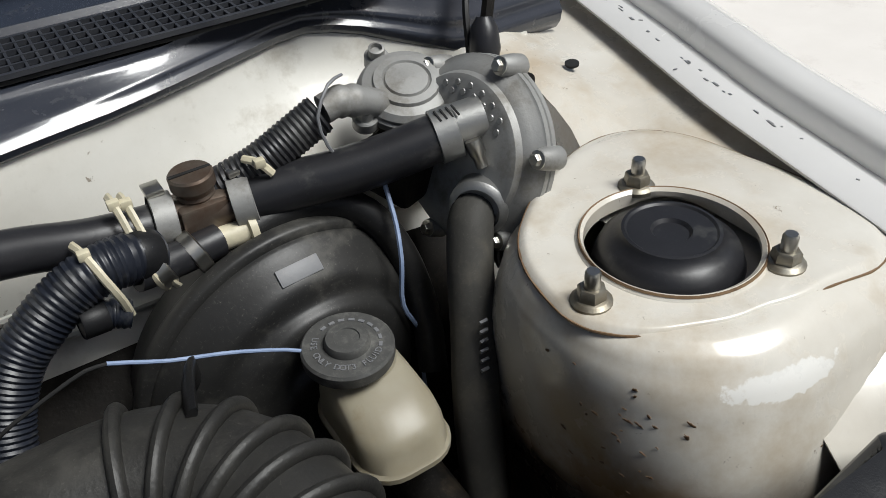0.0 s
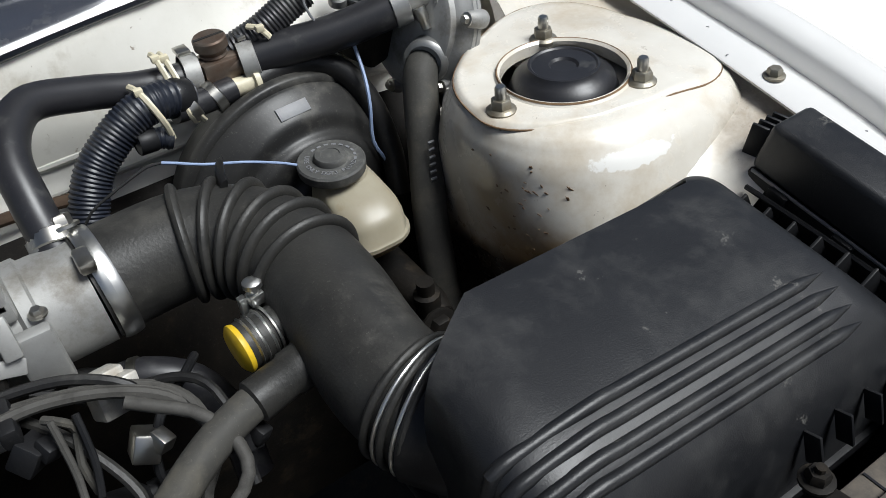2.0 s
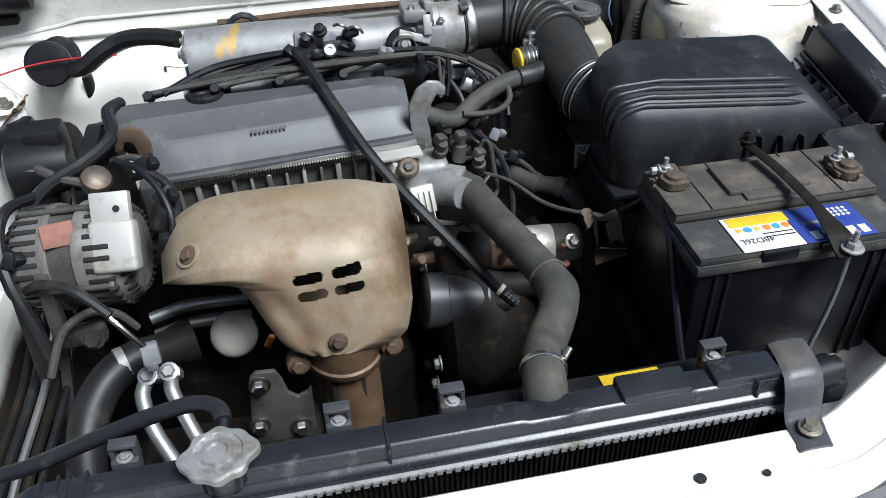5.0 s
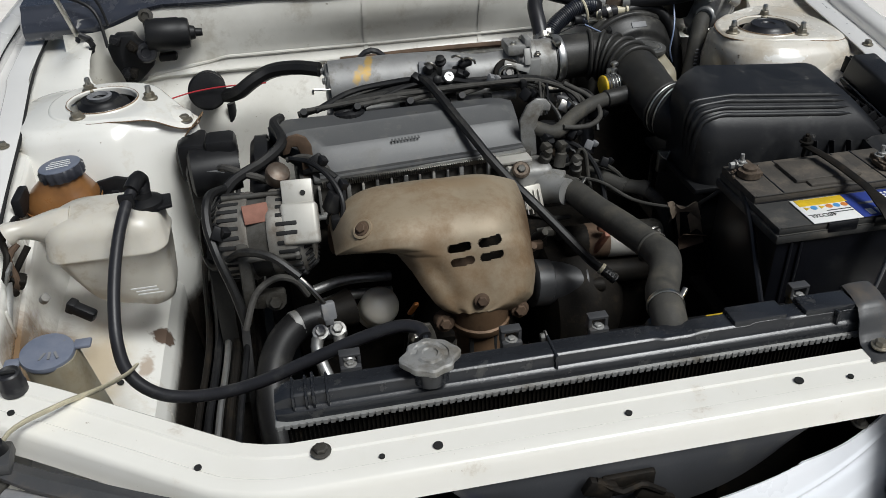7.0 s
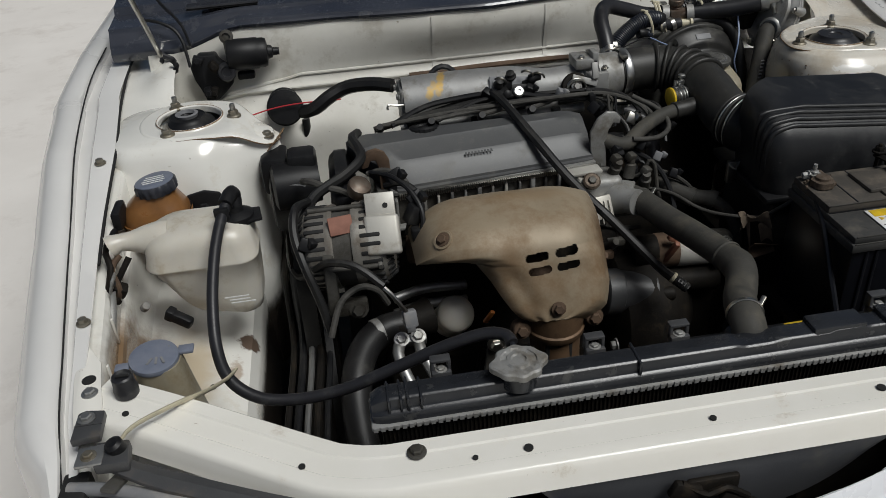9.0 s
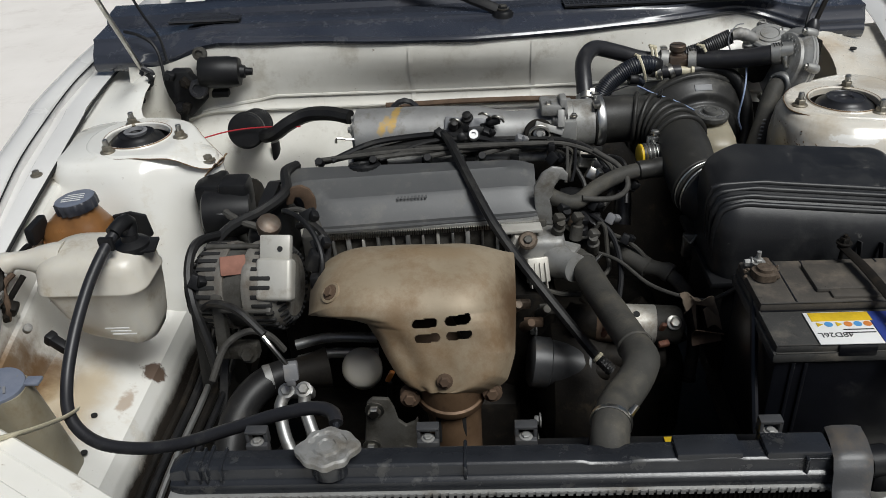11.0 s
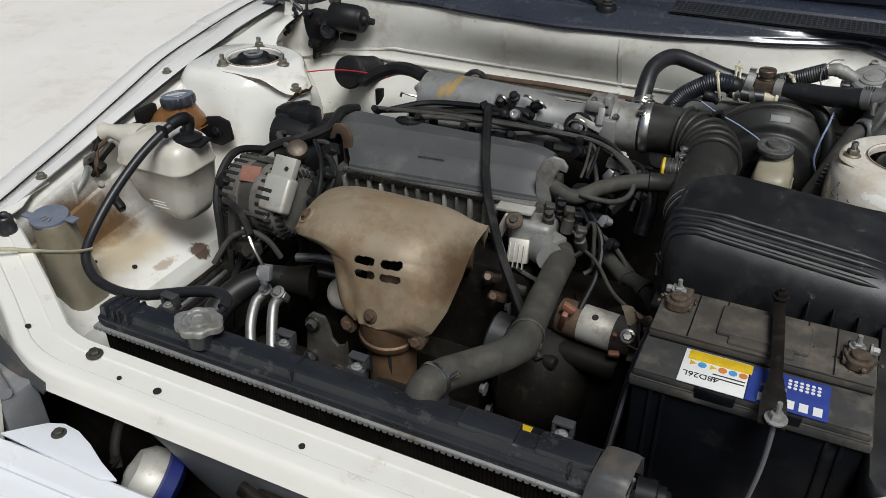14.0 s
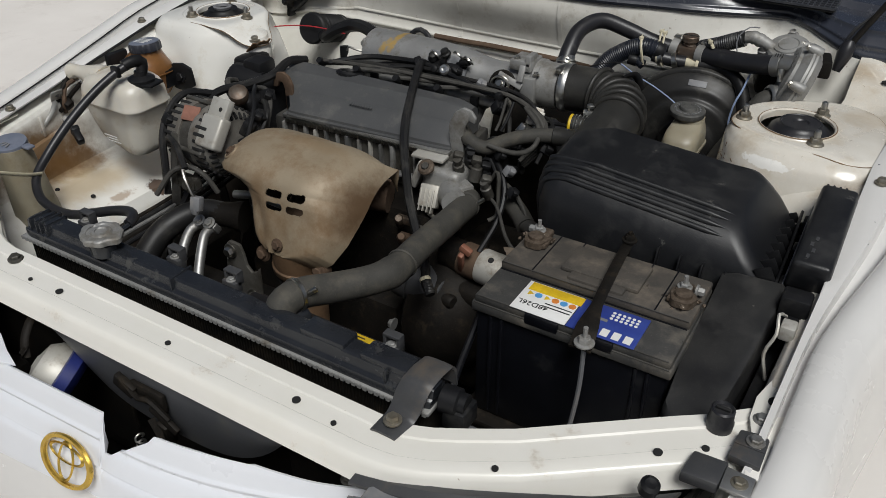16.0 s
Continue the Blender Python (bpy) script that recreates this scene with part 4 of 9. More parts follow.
# corner plates joining fender and crossmember, with a dark bracket in front
CORNER = {1: ((0.677, 0.251), (0.670, 0.217), (0.672, 0.174), (0.671, 0.116)), -1: ((-0.705, 0.196), (-0.699, 0.171), (-0.690, 0.119), (-0.678, 0.064))}
for s in (-1, 1):
    x = CX + s * 0.69
    hole, b1, b2, b3 = CORNER[s]
    z = 0.806 + 0.003 * s
    outline = [(-0.002, 0.09), (0.014, 0.09), (0.012, -0.10), (-0.005, -0.10), (-0.012, -0.04), (-0.020, -0.015), (-0.021, 0.02), (-0.014, 0.05)]
    poly = [(hole[0] + s * a, hole[1] - 0.02 + b) for a, b in outline] if s > 0 else [(-0.680, 0.10), (-0.702, 0.10), (-0.712, 0.14), (-0.724, 0.20), (-0.733, 0.31), (-0.727, 0.31), (-0.721, 0.268), (-0.697, 0.228), (-0.690, 0.19), (-0.679, 0.144)]
    pl = part("corner_plate", prism(poly, "z", z - 0.003, z, 0.001), M_WHITE, car, "cream-white corner plate")
    part("hole", lathe([(0.0085, -0.001), (0.0085, 0.0009), (0.0, 0.0009)], (*hole, z), n=20), M_INK_SHADE, pl)
    part("bolt", hexbolt((*b1, z), 0.0068, 0.006), M_ALU, pl, "dull grey bolt")
    ax, ay = b2
    br = part("corner_bracket", join(prism([(ax - s * 0.020, ay - 0.030), (ax + s * 0.012, ay - 0.032), (ax + s * 0.012, ay + 0.012), (ax + s * 0.004, ay + 0.016), (ax - s * 0.018, ay + 0.012)], "z", z - 0.004, z + 0.006, 0.002),
        rbox((ax - s * 0.004, ay - 0.010, z + 0.0065), (0.030, 0.002, 0.002), 0.0005), prism([(ax - s * 0.056, ay - 0.072), (ax - s * 0.018, ay - 0.070), (ax - s * 0.016, ay - 0.034), (ax - s * 0.052, ay - 0.036)], "z", z - 0.014, z + 0.001, 0.003)), M_STRAP, car, "dark grey plastic bracket")
    part("bolt", hexbolt((ax, ay, z + 0.007), 0.0068, 0.006), M_ALU, br)
    part("tab", prism([(b3[0] - s * 0.016, b3[1] - 0.014), (b3[0] + s * 0.013, b3[1] - 0.014), (b3[0] + s * 0.013, b3[1] + 0.014), (b3[0] - s * 0.016, b3[1] + 0.016)], "z", z - 0.002, z + 0.002, 0.001), M_ALU, br, "dull grey tab")
    part("bolt", hexbolt((*b3, z + 0.002), 0.006, 0.005), M_BOLT, br)
    band = []
    for mx, my, mz in spline([(0.645, 0.085, 0.792), (0.600, 0.060, 0.782), (0.550, 0.038, 0.776), (0.48, 0.010, 0.768), (0.41, -0.012, 0.760), (0.34, -0.022, 0.752)], 0.02):
        w = 0.034 * (0.55 + 0.45 * smoothstep((mx - 0.34) / 0.2))
        px, py = CX + s * mx, my - 0.012
        band.append([Vector((px + s * 0.35 * h, py + 0.9 * h, mz + o)) for h, o in ((-w / 2, -0.004), (w / 2, 0.002), (w / 2, 0.006), (0, 0.008), (-w / 2, 0.001))])
    part("black_moulding", ring_mesh(band), M_STRAP, car, "dark grey plastic moulding above the headlamp")
    part("round_plug", lathe([(0.010, 0), (0.010, 0.012), (0.006, 0.015), (0, 0.014)], (CX + s * 0.622, 0.070, 0.802), (0.2 * s, -0.2, 1), 18), M_BLACK, car)
    lamp = [(0.690, 0.085), (0.60, 0.040), (0.52, 0.005), (0.44, -0.022), (0.36, -0.035), (0.36, -0.09), (0.45, -0.075), (0.54, -0.045), (0.62, -0.005), (0.70, 0.05)]
    # black filler block in place of the shaded gap behind the lamp
    part("corner_gap_block", rbox((CX + s * 0.676, 0.055, 0.735), (0.030, 0.05, 0.07), 0.004), M_INK_SHADE, car, "black block standing in for the dark gap behind the lamp")
    hl = part("headlamp", prism([(CX + s * a, b + 0.004) for a, b in (lamp if s > 0 else lamp[::-1])], "z", 0.60, 0.758, 0.006), M_GREYPL, car, "grey headlamp housing")
    front = [(0.682, 0.062), (0.636, 0.052), (0.572, 0.026), (0.510, -0.004), (0.445, -0.034), (0.36, -0.07)]
    part("lamp_clip", rbox((CX + s * 0.628, 0.046, 0.776), (0.018, 0.030, 0.006), 0.002, rot=(-15, 0, 20 * s)), M_GEARBOX, hl, "dull lamp clip")
    part("lamp_rim", tube([(CX + s * a, b - 0.004, 0.766) for a, b in front], 0.008, 10), M_GREYPL, hl, "grey lamp rim")
    part("lamp_lens", sheet(lambda u, v: Vector((CX + s * table([(i / 5, p[0]) for i, p in enumerate(front)], u), table([(i / 5, p[1]) for i, p in enumerate(front)], u) - 0.014 - 0.035 * v - 0.0012 * math.sin(u * 260), 0.760 - 0.14 * v)), 240, 4, 0.002), M_STARTER, hl, "ribbed headlamp lens")

def grille():
    g = thing("grille", (CX, -0.1, 0.5), "white painted front grille with raised bars and a gold emblem", "grille")
    def top(x):
        d = x - CX
        z = 0.720 - 0.012 * smoothstep((d - 0.1) / 0.25) - 0.012 * smoothstep((-d - 0.33) / 0.06)
        if -0.02 < d < 0.09:
            z -= 0.050 * smoothstep((d + 0.006) / 0.008) * (1 - max(0.0, min(1.0, (d - 0.012) / 0.075)))
        return z
    def sweep(x):
        """How far the grille bends back from its middle; it hangs a little askew."""
        d = x - CX
        return 0.035 * d if d < 0 else 0.75 * d * d
    PR = [(-0.088, -0.002), (-0.091, 0.0), (-0.095, -0.010), (-0.101, -0.03), (-0.105, -0.034), (-0.109, -0.05), (-0.117, -0.07), (-0.119, -0.073), (-0.123, -0.09), (-0.131, -0.13), (-0.133, -0.2)]
    def fn(u, v):
        x = CX + lerp(-0.43, 0.42, u)
        drop = 0.72 - top(x)
        v0 = table([(0.0, 0.0), (0.010, 0.2), (0.03, 0.3), (0.034, 0.4), (0.05, 0.5), (0.07, 0.6)], drop) if drop > 0.001 else 0.0
        v = v0 + (1 - v0) * v
        k = v * (len(PR) - 1)
        i = min(int(k), len(PR) - 2)
        a, b, f = PR[i], PR[i + 1], k - i
        rib = 0.0045 * math.exp(-((v - 0.45) / 0.03) ** 2) + 0.0045 * math.exp(-((v - 0.7) / 0.03) ** 2)
        return Vector((x, lerp(a[0], b[0], f) + sweep(x) + rib, 0.72 + lerp(a[1], b[1], f) + max(0.0, top(x) - 0.72) * (1 - v)))
    part("panel", sheet(fn, 320, 60, 0.003), M_GRILLE, g)
    part("fixing_tab", prism([(-0.385, -0.098), (-0.365, -0.078), (-0.345, -0.060), (-0.325, -0.052), (-0.30, -0.054), (-0.27, -0.064), (-0.235, -0.080), (-0.20, -0.092), (-0.22, -0.100)], "z", 0.7185, 0.7235, 0.001), M_GRILLE, g)
    c = (-0.079, -0.127, 0.642)
    q = pose(*c, 68, 0, 0)
    e = lathe([(0.041, 0.003), (0.042, 0.0), (0.048, 0.0), (0.050, 0.003), (0.048, 0.006), (0.042, 0.006), (0.041, 0.003)], n=40, caps=False)
    moved(e, q @ Matrix.Diagonal((1, 0.72, 1, 1)))
    em = part("emblem", e, M_GOLD, g, "gold oval emblem")
    # inner loops of the emblem, as plain ovals
    wide = moved(lathe([(0.9, 0.002), (0.82, 0.0045), (0.9, 0.006), (1.0, 0.004)], n=36, caps=False), Matrix.Translation((0, 0.012, 0)) @ Matrix.Diagonal((0.034, 0.014, 1, 1)))
    tall = moved(lathe([(0.9, 0.002), (0.82, 0.0045), (0.9, 0.006), (1.0, 0.004)], n=36, caps=False), Matrix.Translation((0, 0.0, 0)) @ Matrix.Diagonal((0.015, 0.033, 1, 1)))
    part("emblem_oval", moved(wide, q @ Matrix.Diagonal((1, 0.9, 1, 1))), M_GOLD, em)
    part("emblem_oval", moved(tall, q @ Matrix.Diagonal((1, 0.9, 1, 1))), M_GOLD, em)
    for x, y, z in ((-0.318, -0.068, 0.7235), (0.285, -0.012, 0.712)):
        part("bolt", hexbolt((x, y, z), 0.0065, 0.006), M_GEARBOX, g)
    return g
grille()

def bumper_fn(u, v):
    d = lerp(-0.80, 0.80, u)
    y = -0.13 + 0.34 * max(0.0, (abs(d) - 0.25) / 0.55) ** 2.2
    return Vector((CX + d, y - 0.03 * math.sin(v * 3.0), 0.60 - 0.25 * v + 0.02 * abs(d)))
part("bumper", sheet(bumper_fn, 60, 10, 0.004), M_OUTER, car, "white painted front bumper")

# plate and latch behind the grille
plate = thing("latch_plate", (-0.02, -0.03, 0.6), "grey steel plate below the crossmember", "plate")
def plate_fn(u, v):
    x = lerp(-0.20, 0.20, u)
    w = 1 - abs(2 * u - 1) ** 3
    return Vector((x, -0.033 - 0.004 * math.sin(v * 3) + 0.012 * v, 0.752 - 0.11 * v * (0.2 + 0.8 * w)))
part("plate", sheet(plate_fn, 30, 10, 0.0015), M_PLATE, plate)
latch = thing("bonnet_latch", (0.0, -0.05, 0.66), "black greasy bonnet latch on the steel plate", "latch")
part("body", join(rbox((-0.01, -0.038, 0.715), (0.06, 0.008, 0.03), 0.003), rbox((0.012, -0.040, 0.665), (0.018, 0.016, 0.05), 0.003, rot=(10, 15, 0))), M_DARK, latch)
part("catch", join(rbox((-0.045, -0.044, 0.722), (0.035, 0.010, 0.022), 0.003, rot=(0, 25, 0)), rbox((0.02, -0.045, 0.695), (0.05, 0.008, 0.014), 0.003, rot=(0, 30, 0)), tube([(0.0, -0.05, 0.69), (0.02, -0.056, 0.67), (0.01, -0.06, 0.645), (0.035, -0.056, 0.65), (0.05, -0.05, 0.64)], 0.005, 6)), M_DARK, latch)
part("claw", tube([(-0.05, -0.044, 0.735), (-0.02, -0.048, 0.715), (0.0, -0.048, 0.722), (0.03, -0.046, 0.70)], 0.004, 6), M_DARK, latch)
part("spring", tube([(-0.02 + 0.006 * math.cos(i * 0.9) , -0.06 + 0.006 * math.sin(i * 0.9), 0.66 - i * 0.0016) for i in range(24)], 0.0015, 5, step=0.003), M_STEEL, latch)
horn = thing("horn", (-0.215, -0.035, 0.60), "round cream and blue horn behind the grille", "horn")
HQ, HC = (0.62, 0.35, -0.55), (-0.215, -0.035, 0.655)
part("disc", lathe([(0.008, -0.036), (0.012, -0.034), (0.030, -0.030), (0.041, -0.016), (0.043, 0.0)], HC, HQ, 32), M_STARTER, horn, "cream pressed steel disc")
part("rim", lathe([(0.043, 0.0), (0.050, 0.002), (0.050, 0.018), (0.036, 0.028), (0.0, 0.03)], HC, HQ, 36), M_DEEPBLUE, horn, "deep blue rim")
part("bracket", join(tube([(-0.245, -0.055, 0.685), (-0.255, -0.045, 0.705), (-0.265, -0.02, 0.725), (-0.27, 0.02, 0.745)], 0.006, 8, flat=0.4), hexbolt((-0.25, -0.052, 0.692), 0.007, 0.006, (-0.6, -0.4, 0.6))), M_DARK, horn)
# added dark panels give the cavity behind the grille its shade
for x, w in ((-0.34, 0.34), (0.30, 0.30)):
    part("cavity_panel", rbox((x, 0.035, 0.60), (w, 0.008, 0.28), 0.003), M_DARK, car, "near-black panel standing in for the dark cavity behind the grille")
part("undertray", rbox((CX, 0.45, 0.26), (1.3, 1.35, 0.02), 0.004), M_DARK, car, "dark greasy tray under the engine")
for s in (-1, 1):
    wheel = part("wheel", lathe([(0.06, -0.05), (0.16, -0.06), (0.175, -0.07), (0.175, 0.07), (0.16, 0.06), (0.06, 0.03)], (CX + s * 0.68, 0.75, 0.295), (s, 0, 0), 32), M_ALU, car, "dull steel wheel")
    part("tyre", lathe([(0.175, -0.085), (0.21, -0.093), (0.27, -0.092), (0.292, -0.075), (0.296, 0.0), (0.292, 0.075), (0.27, 0.092), (0.21, 0.093), (0.175, 0.085)], (CX + s * 0.68, 0.75, 0.295), (s, 0, 0), 40), M_RUBBER, wheel, "black tyre")
for s in (-1, 1):
    part("frame_rail", rbox((CX + s * 0.43, 0.5, 0.47), (0.055, 1.1, 0.12), 0.008), M_DARK, car)
part("lower_crossmember", rbox((CX, 0.06, 0.33), (1.0, 0.07, 0.08), 0.01), M_DARK, car)

# radiator
rad = thing("radiator", (CX, 0.085, 0.34), "radiator with a black plastic top tank and crimped metal seam", "radiator")
def tank_rings():
    rings = []
    for i in range(89):
        x = lerp(-0.372, 0.345, i / 88)
        e = min(1.0, min(x + 0.372, 0.345 - x) / 0.012)
        h = 0.029 + 0.003 * (0.175 < x < 0.222) - 0.003 * smoothstep((x - 0.06) / 0.01) * (1 - smoothstep((x - 0.10) / 0.02))
        sec = [(-0.022, 0), (-0.0218, 0.010), (-0.0212, 0.0115), (-0.0165, 0.0135), (-0.0155, 0.0148), (-0.0135, h - 0.0025), (-0.0115, h - 0.0005), (-0.010, h), (0.010, h), (0.0125, h - 0.001), (0.019, h * 0.62), (0.0205, 0.012), (0.022, 0)]
        rings.append([Vector((x, 0.086 + a * (0.8 + 0.2 * e), 0.784 + b * (0.75 + 0.25 * e))) for a, b in sec])
    return rings
tk = part("top_tank", ring_mesh(tank_rings()), M_RADBLK, rad, "black plastic radiator top tank", smooth=30)
for x in (-0.33, -0.06, 0.285):
    part("tank_rib", rbox((x, 0.086, 0.8), (0.004, 0.040, 0.030), 0.002), M_RADBLK, tk)
part("core", rbox((-0.0135, 0.086, 0.565), (0.70, 0.036, 0.42), 0.002), M_DARK, rad, "dark finned radiator core")
seam = part("seam", rbox((-0.0135, 0.086, 0.781), (0.722, 0.052, 0.006), 0.002), M_CAST, rad, "crimped aluminium seam")
tabs = []
for i in range(88):
    x = lerp(-0.370, 0.342, i / 87)
    tabs.append(rbox((x, 0.0596, 0.7812), (0.0050, 0.0022, 0.0055), 0))
part("crimp_tab", join(*tabs), M_CAST, seam, smooth=0)["kind"] = "stuff"
fins = []
for i in range(140):
    x = lerp(-0.36, 0.332, i / 139)
    fins.append(rbox((x, 0.0675, 0.755), (0.0016, 0.004, 0.034), 0))
part("core_face", join(*fins), M_DARK, rad, smooth=0)["kind"] = "stuff"
cap = part("cap", lathe([(0.0265, 0.0), (0.028, 0.002), (0.028, 0.0085), (0.026, 0.0105), (0.021, 0.011), (0.019, 0.0095), (0.015, 0.0095), (0.0135, 0.0120), (0.009, 0.0125), (0.0075, 0.0105), (0.004, 0.0108), (0.0, 0.0108)],
     (-0.201, 0.079, 0.826), n=72, wobble=lambda a, h: 1.0 + (0.20 * max(0, math.cos(2 * (a - 0.15))) ** 3 + 0.05 * math.cos(8 * a)) * (h < 0.0107)), M_CAST, rad, "pressed aluminium radiator cap")
part("filler_neck", lathe([(0.021, 0), (0.021, 0.018), (0.025, 0.022), (0.025, 0.028)], (-0.201, 0.08, 0.803), n=24), M_RADBLK, rad)
part("overflow_nipple", tube([(-0.201, 0.10, 0.822), (-0.199, 0.118, 0.824), (-0.199, 0.128, 0.826)], 0.004, 8), M_RADBLK, rad)
for x in (-0.286, -0.10, 0.005, 0.262):
    c = part("clip", join(rbox((x, 0.114, 0.800), (0.024, 0.014, 0.018), 0.002), rbox((x - 0.010, 0.119, 0.812), (0.004, 0.012, 0.020), 0.001), rbox((x + 0.010, 0.119, 0.812), (0.004, 0.012, 0.020), 0.001), rbox((x, 0.119, 0.821), (0.024, 0.012, 0.004), 0.001)), M_STRAP, rad, "dark metal radiator clip")
    part("bolt", hexbolt((x, 0.114, 0.809), 0.005, 0.004), M_CAST, c)
fs = part("fan_shroud", join(rbox((0.17, 0.128, 0.770), (0.32, 0.036, 0.012), 0.004, rot=(-8, 0, 0)), rbox((0.17, 0.147, 0.67), (0.30, 0.010, 0.20), 0.004)), M_BLACK, rad, "black plastic fan shroud lip")
part("label", rbox((0.190, 0.130, 0.7775), (0.062, 0.024, 0.0012), 0.0004, rot=(-8, 0, 0)), M_YELLOW, fs, "yellow caution label")
for i in range(3):
    part("print_bar", rbox((0.190, 0.1235 + 0.0058 * i, 0.7800 - 0.0008 * i), (0.048 - 0.008 * i, 0.0014, 0.0006), 0, rot=(-8, 0, 0)), M_INK_SHADE, fs)
for x0, x1 in ((0.155, 0.222), (0.245, 0.31)):
    part("tank_block", rbox(((x0 + x1) / 2, 0.088, 0.809), (x1 - x0, 0.030, 0.020), 0.003), M_RADBLK, tk)
for x in (-0.352, -0.338, -0.315):
    part("tank_ring", rbox((x, 0.0845, 0.8005), (0.004, 0.037, 0.029), 0.003), M_RADBLK, tk)
part("end_fitting", join(lathe([(0.017, 0), (0.017, 0.02), (0.013, 0.022), (0.013, 0.03)], (0.352, 0.085, 0.792), (1, 0.1, 0), 20), rbox((0.372, 0.088, 0.775), (0.03, 0.035, 0.03), 0.005)), M_BLACK, rad)

rb = thing("radiator_bracket", (0.32, 0.03, 0.78), "dark grey steel strap bolted to the crossmember over the radiator", "bracket")
def strap_fn(u, v):
    P = [(0.012, 0.7825), (0.028, 0.7835), (0.042, 0.785), (0.050, 0.793), (0.057, 0.808), (0.068, 0.819), (0.088, 0.823), (0.108, 0.822), (0.115, 0.815), (0.117, 0.79)]
    k = v * (len(P) - 1)
    i = min(int(k), len(P) - 2)
    a, b, f = P[i], P[i + 1], k - i
    w = 0.0165 + 0.003 * math.sin(v * 3.1)
    return Vector((0.318 + 0.018 * v + (u - 0.5) * 2 * w, lerp(a[0], b[0], f), lerp(a[1], b[1], f) - 0.003 * abs(2 * u - 1) ** 4))
part("strap", sheet(strap_fn, 10, 27, 0.003), M_STRAP, rb)
part("bolt", hexbolt((0.32, 0.03, 0.787), 0.0075, 0.008), M_BOLT, rb, "rusty bolt")

# ---- battery corner ----
def battery():
    b = thing("battery", (0.434, 0.32, 0.625), "black car battery with dusty grey lid and corroded terminals", "battery")
    part("case", rbox((0.434, 0.322, 0.715), (0.252, 0.165, 0.18), 0.005), M_BATCASE, b, "glossy black battery case")
    for x in (0.33, 0.345, 0.523, 0.538):
        part("case_rib", rbox((x, 0.2385, 0.715), (0.005, 0.004, 0.165), 0.0015), M_BATCASE, b)
    lid = part("lid", join(rbox((0.434, 0.322, 0.806), (0.262, 0.175, 0.014), 0.003), rbox((0.434, 0.322, 0.817), (0.256, 0.169, 0.012), 0.003)), M_BATTERY, b, "dusty grey battery lid")
    part("rear_deck", rbox((0.434, 0.356, 0.827), (0.254, 0.098, 0.014), 0.003), M_GRIME, lid, "grimy brown rear deck")
    part("vent_cover", join(rbox((0.435, 0.358, 0.836), (0.105, 0.060, 0.008), 0.003), rbox((0.435, 0.324, 0.833), (0.075, 0.02, 0.010), 0.003)), M_GRIME, lid)
    for x in (0.40, 0.47):
        part("grip_recess", rbox((x, 0.238, 0.815), (0.045, 0.008, 0.016), 0.002), M_BATCASE, lid)
    for x in (0.352, 0.516):
        part("lid_groove", rbox((x, 0.356, 0.8342), (0.0016, 0.096, 0.0012), 0), M_BATCASE, lid)
    part("lid_groove", rbox((0.434, 0.3055, 0.8236), (0.25, 0.0022, 0.0012), 0), M_BATCASE, lid)
    for x in (0.387, 0.483):
        part("lid_groove", rbox((x, 0.378, 0.8342), (0.0016, 0.05, 0.0012), 0), M_BATCASE, lid)
    for y, z, w in ((0.2358, 0.8130, 0.255), (0.2385, 0.8230, 0.250), (0.3075, 0.8340, 0.25)):
        part("dust_line", rbox((0.434, y, z), (w, 0.0016, 0.0016), 0.0004), M_LEAD, lid, "pale dust along the lid edge")
    z = 0.8245
    lab = part("label", rbox((0.393, 0.2675, z), (0.074, 0.062, 0.0014), 0.0004), M_LABELW, b, "white and yellow label")
    part("label_band", rbox((0.397, 0.2885, z + 0.0009), (0.072, 0.017, 0.0008), 0.0002), M_YELLOW, lab)
    part("label_blue", rbox((0.474, 0.2675, z), (0.086, 0.062, 0.0014), 0.0004), M_LABELB, b, "blue label")
    for i, m in enumerate((M_YELLOW, M_SKYBLUE, M_YELLOW, M_ORANGE, M_SKYBLUE, M_ORANGE)):
        part("pictogram", lathe([(0.0048, 0), (0.0048, 0.0006), (0, 0.0006)], (0.367 + i * 0.0115, 0.2735, z + 0.0007), n=3 if i in (0, 2) else 16), m, lab)
    for i in range(2):
        part("print_bar", rbox((0.41, 0.263 - i * 0.006, z + 0.0009), (0.036, 0.0016, 0.0005), 0), M_INK_SHADE, lab)
    for i in range(5):
        part("print_block", rbox((0.448 + i * 0.0145, 0.2475, z + 0.0009), (0.0095, 0.014, 0.0006), 0.0), M_LABELW, lab)
    part("print_bar", rbox((0.458, 0.270, z + 0.0009), (0.028, 0.005, 0.0005), 0), M_GREYPL, lab)
    dots = []
    for i in range(6):
        for j in range(3):
            dots.append(lathe([(0.0022, 0), (0.0022, 0.0006), (0, 0.0006)], (0.474 + i * 0.0062, 0.277 + j * 0.006, z + 0.0007), n=10))
    part("dot_pattern", join(*dots), M_LABELW, lab)
    font = bpy.data.curves.new("model_code", "FONT")
    font.body, font.size, font.extrude, font.align_x, font.align_y = "48D26L", 0.0125, 0.0002, "CENTER", "CENTER"
    tmp = bpy.data.objects.new("tmp_code", font)
    scene.collection.objects.link(tmp)
    dg = bpy.context.evaluated_depsgraph_get()
    me = bpy.data.meshes.new_from_object(tmp.evaluated_get(dg))
    bpy.data.objects.remove(tmp)
    bm = bmesh.new()
    bm.from_mesh(me)
    moved(bm, pose(0.380, 0.2535, z + 0.001, 0, 0, 180))
    part("model_code", bm, M_INK_SHADE, lab, "printed battery size code", smooth=0)
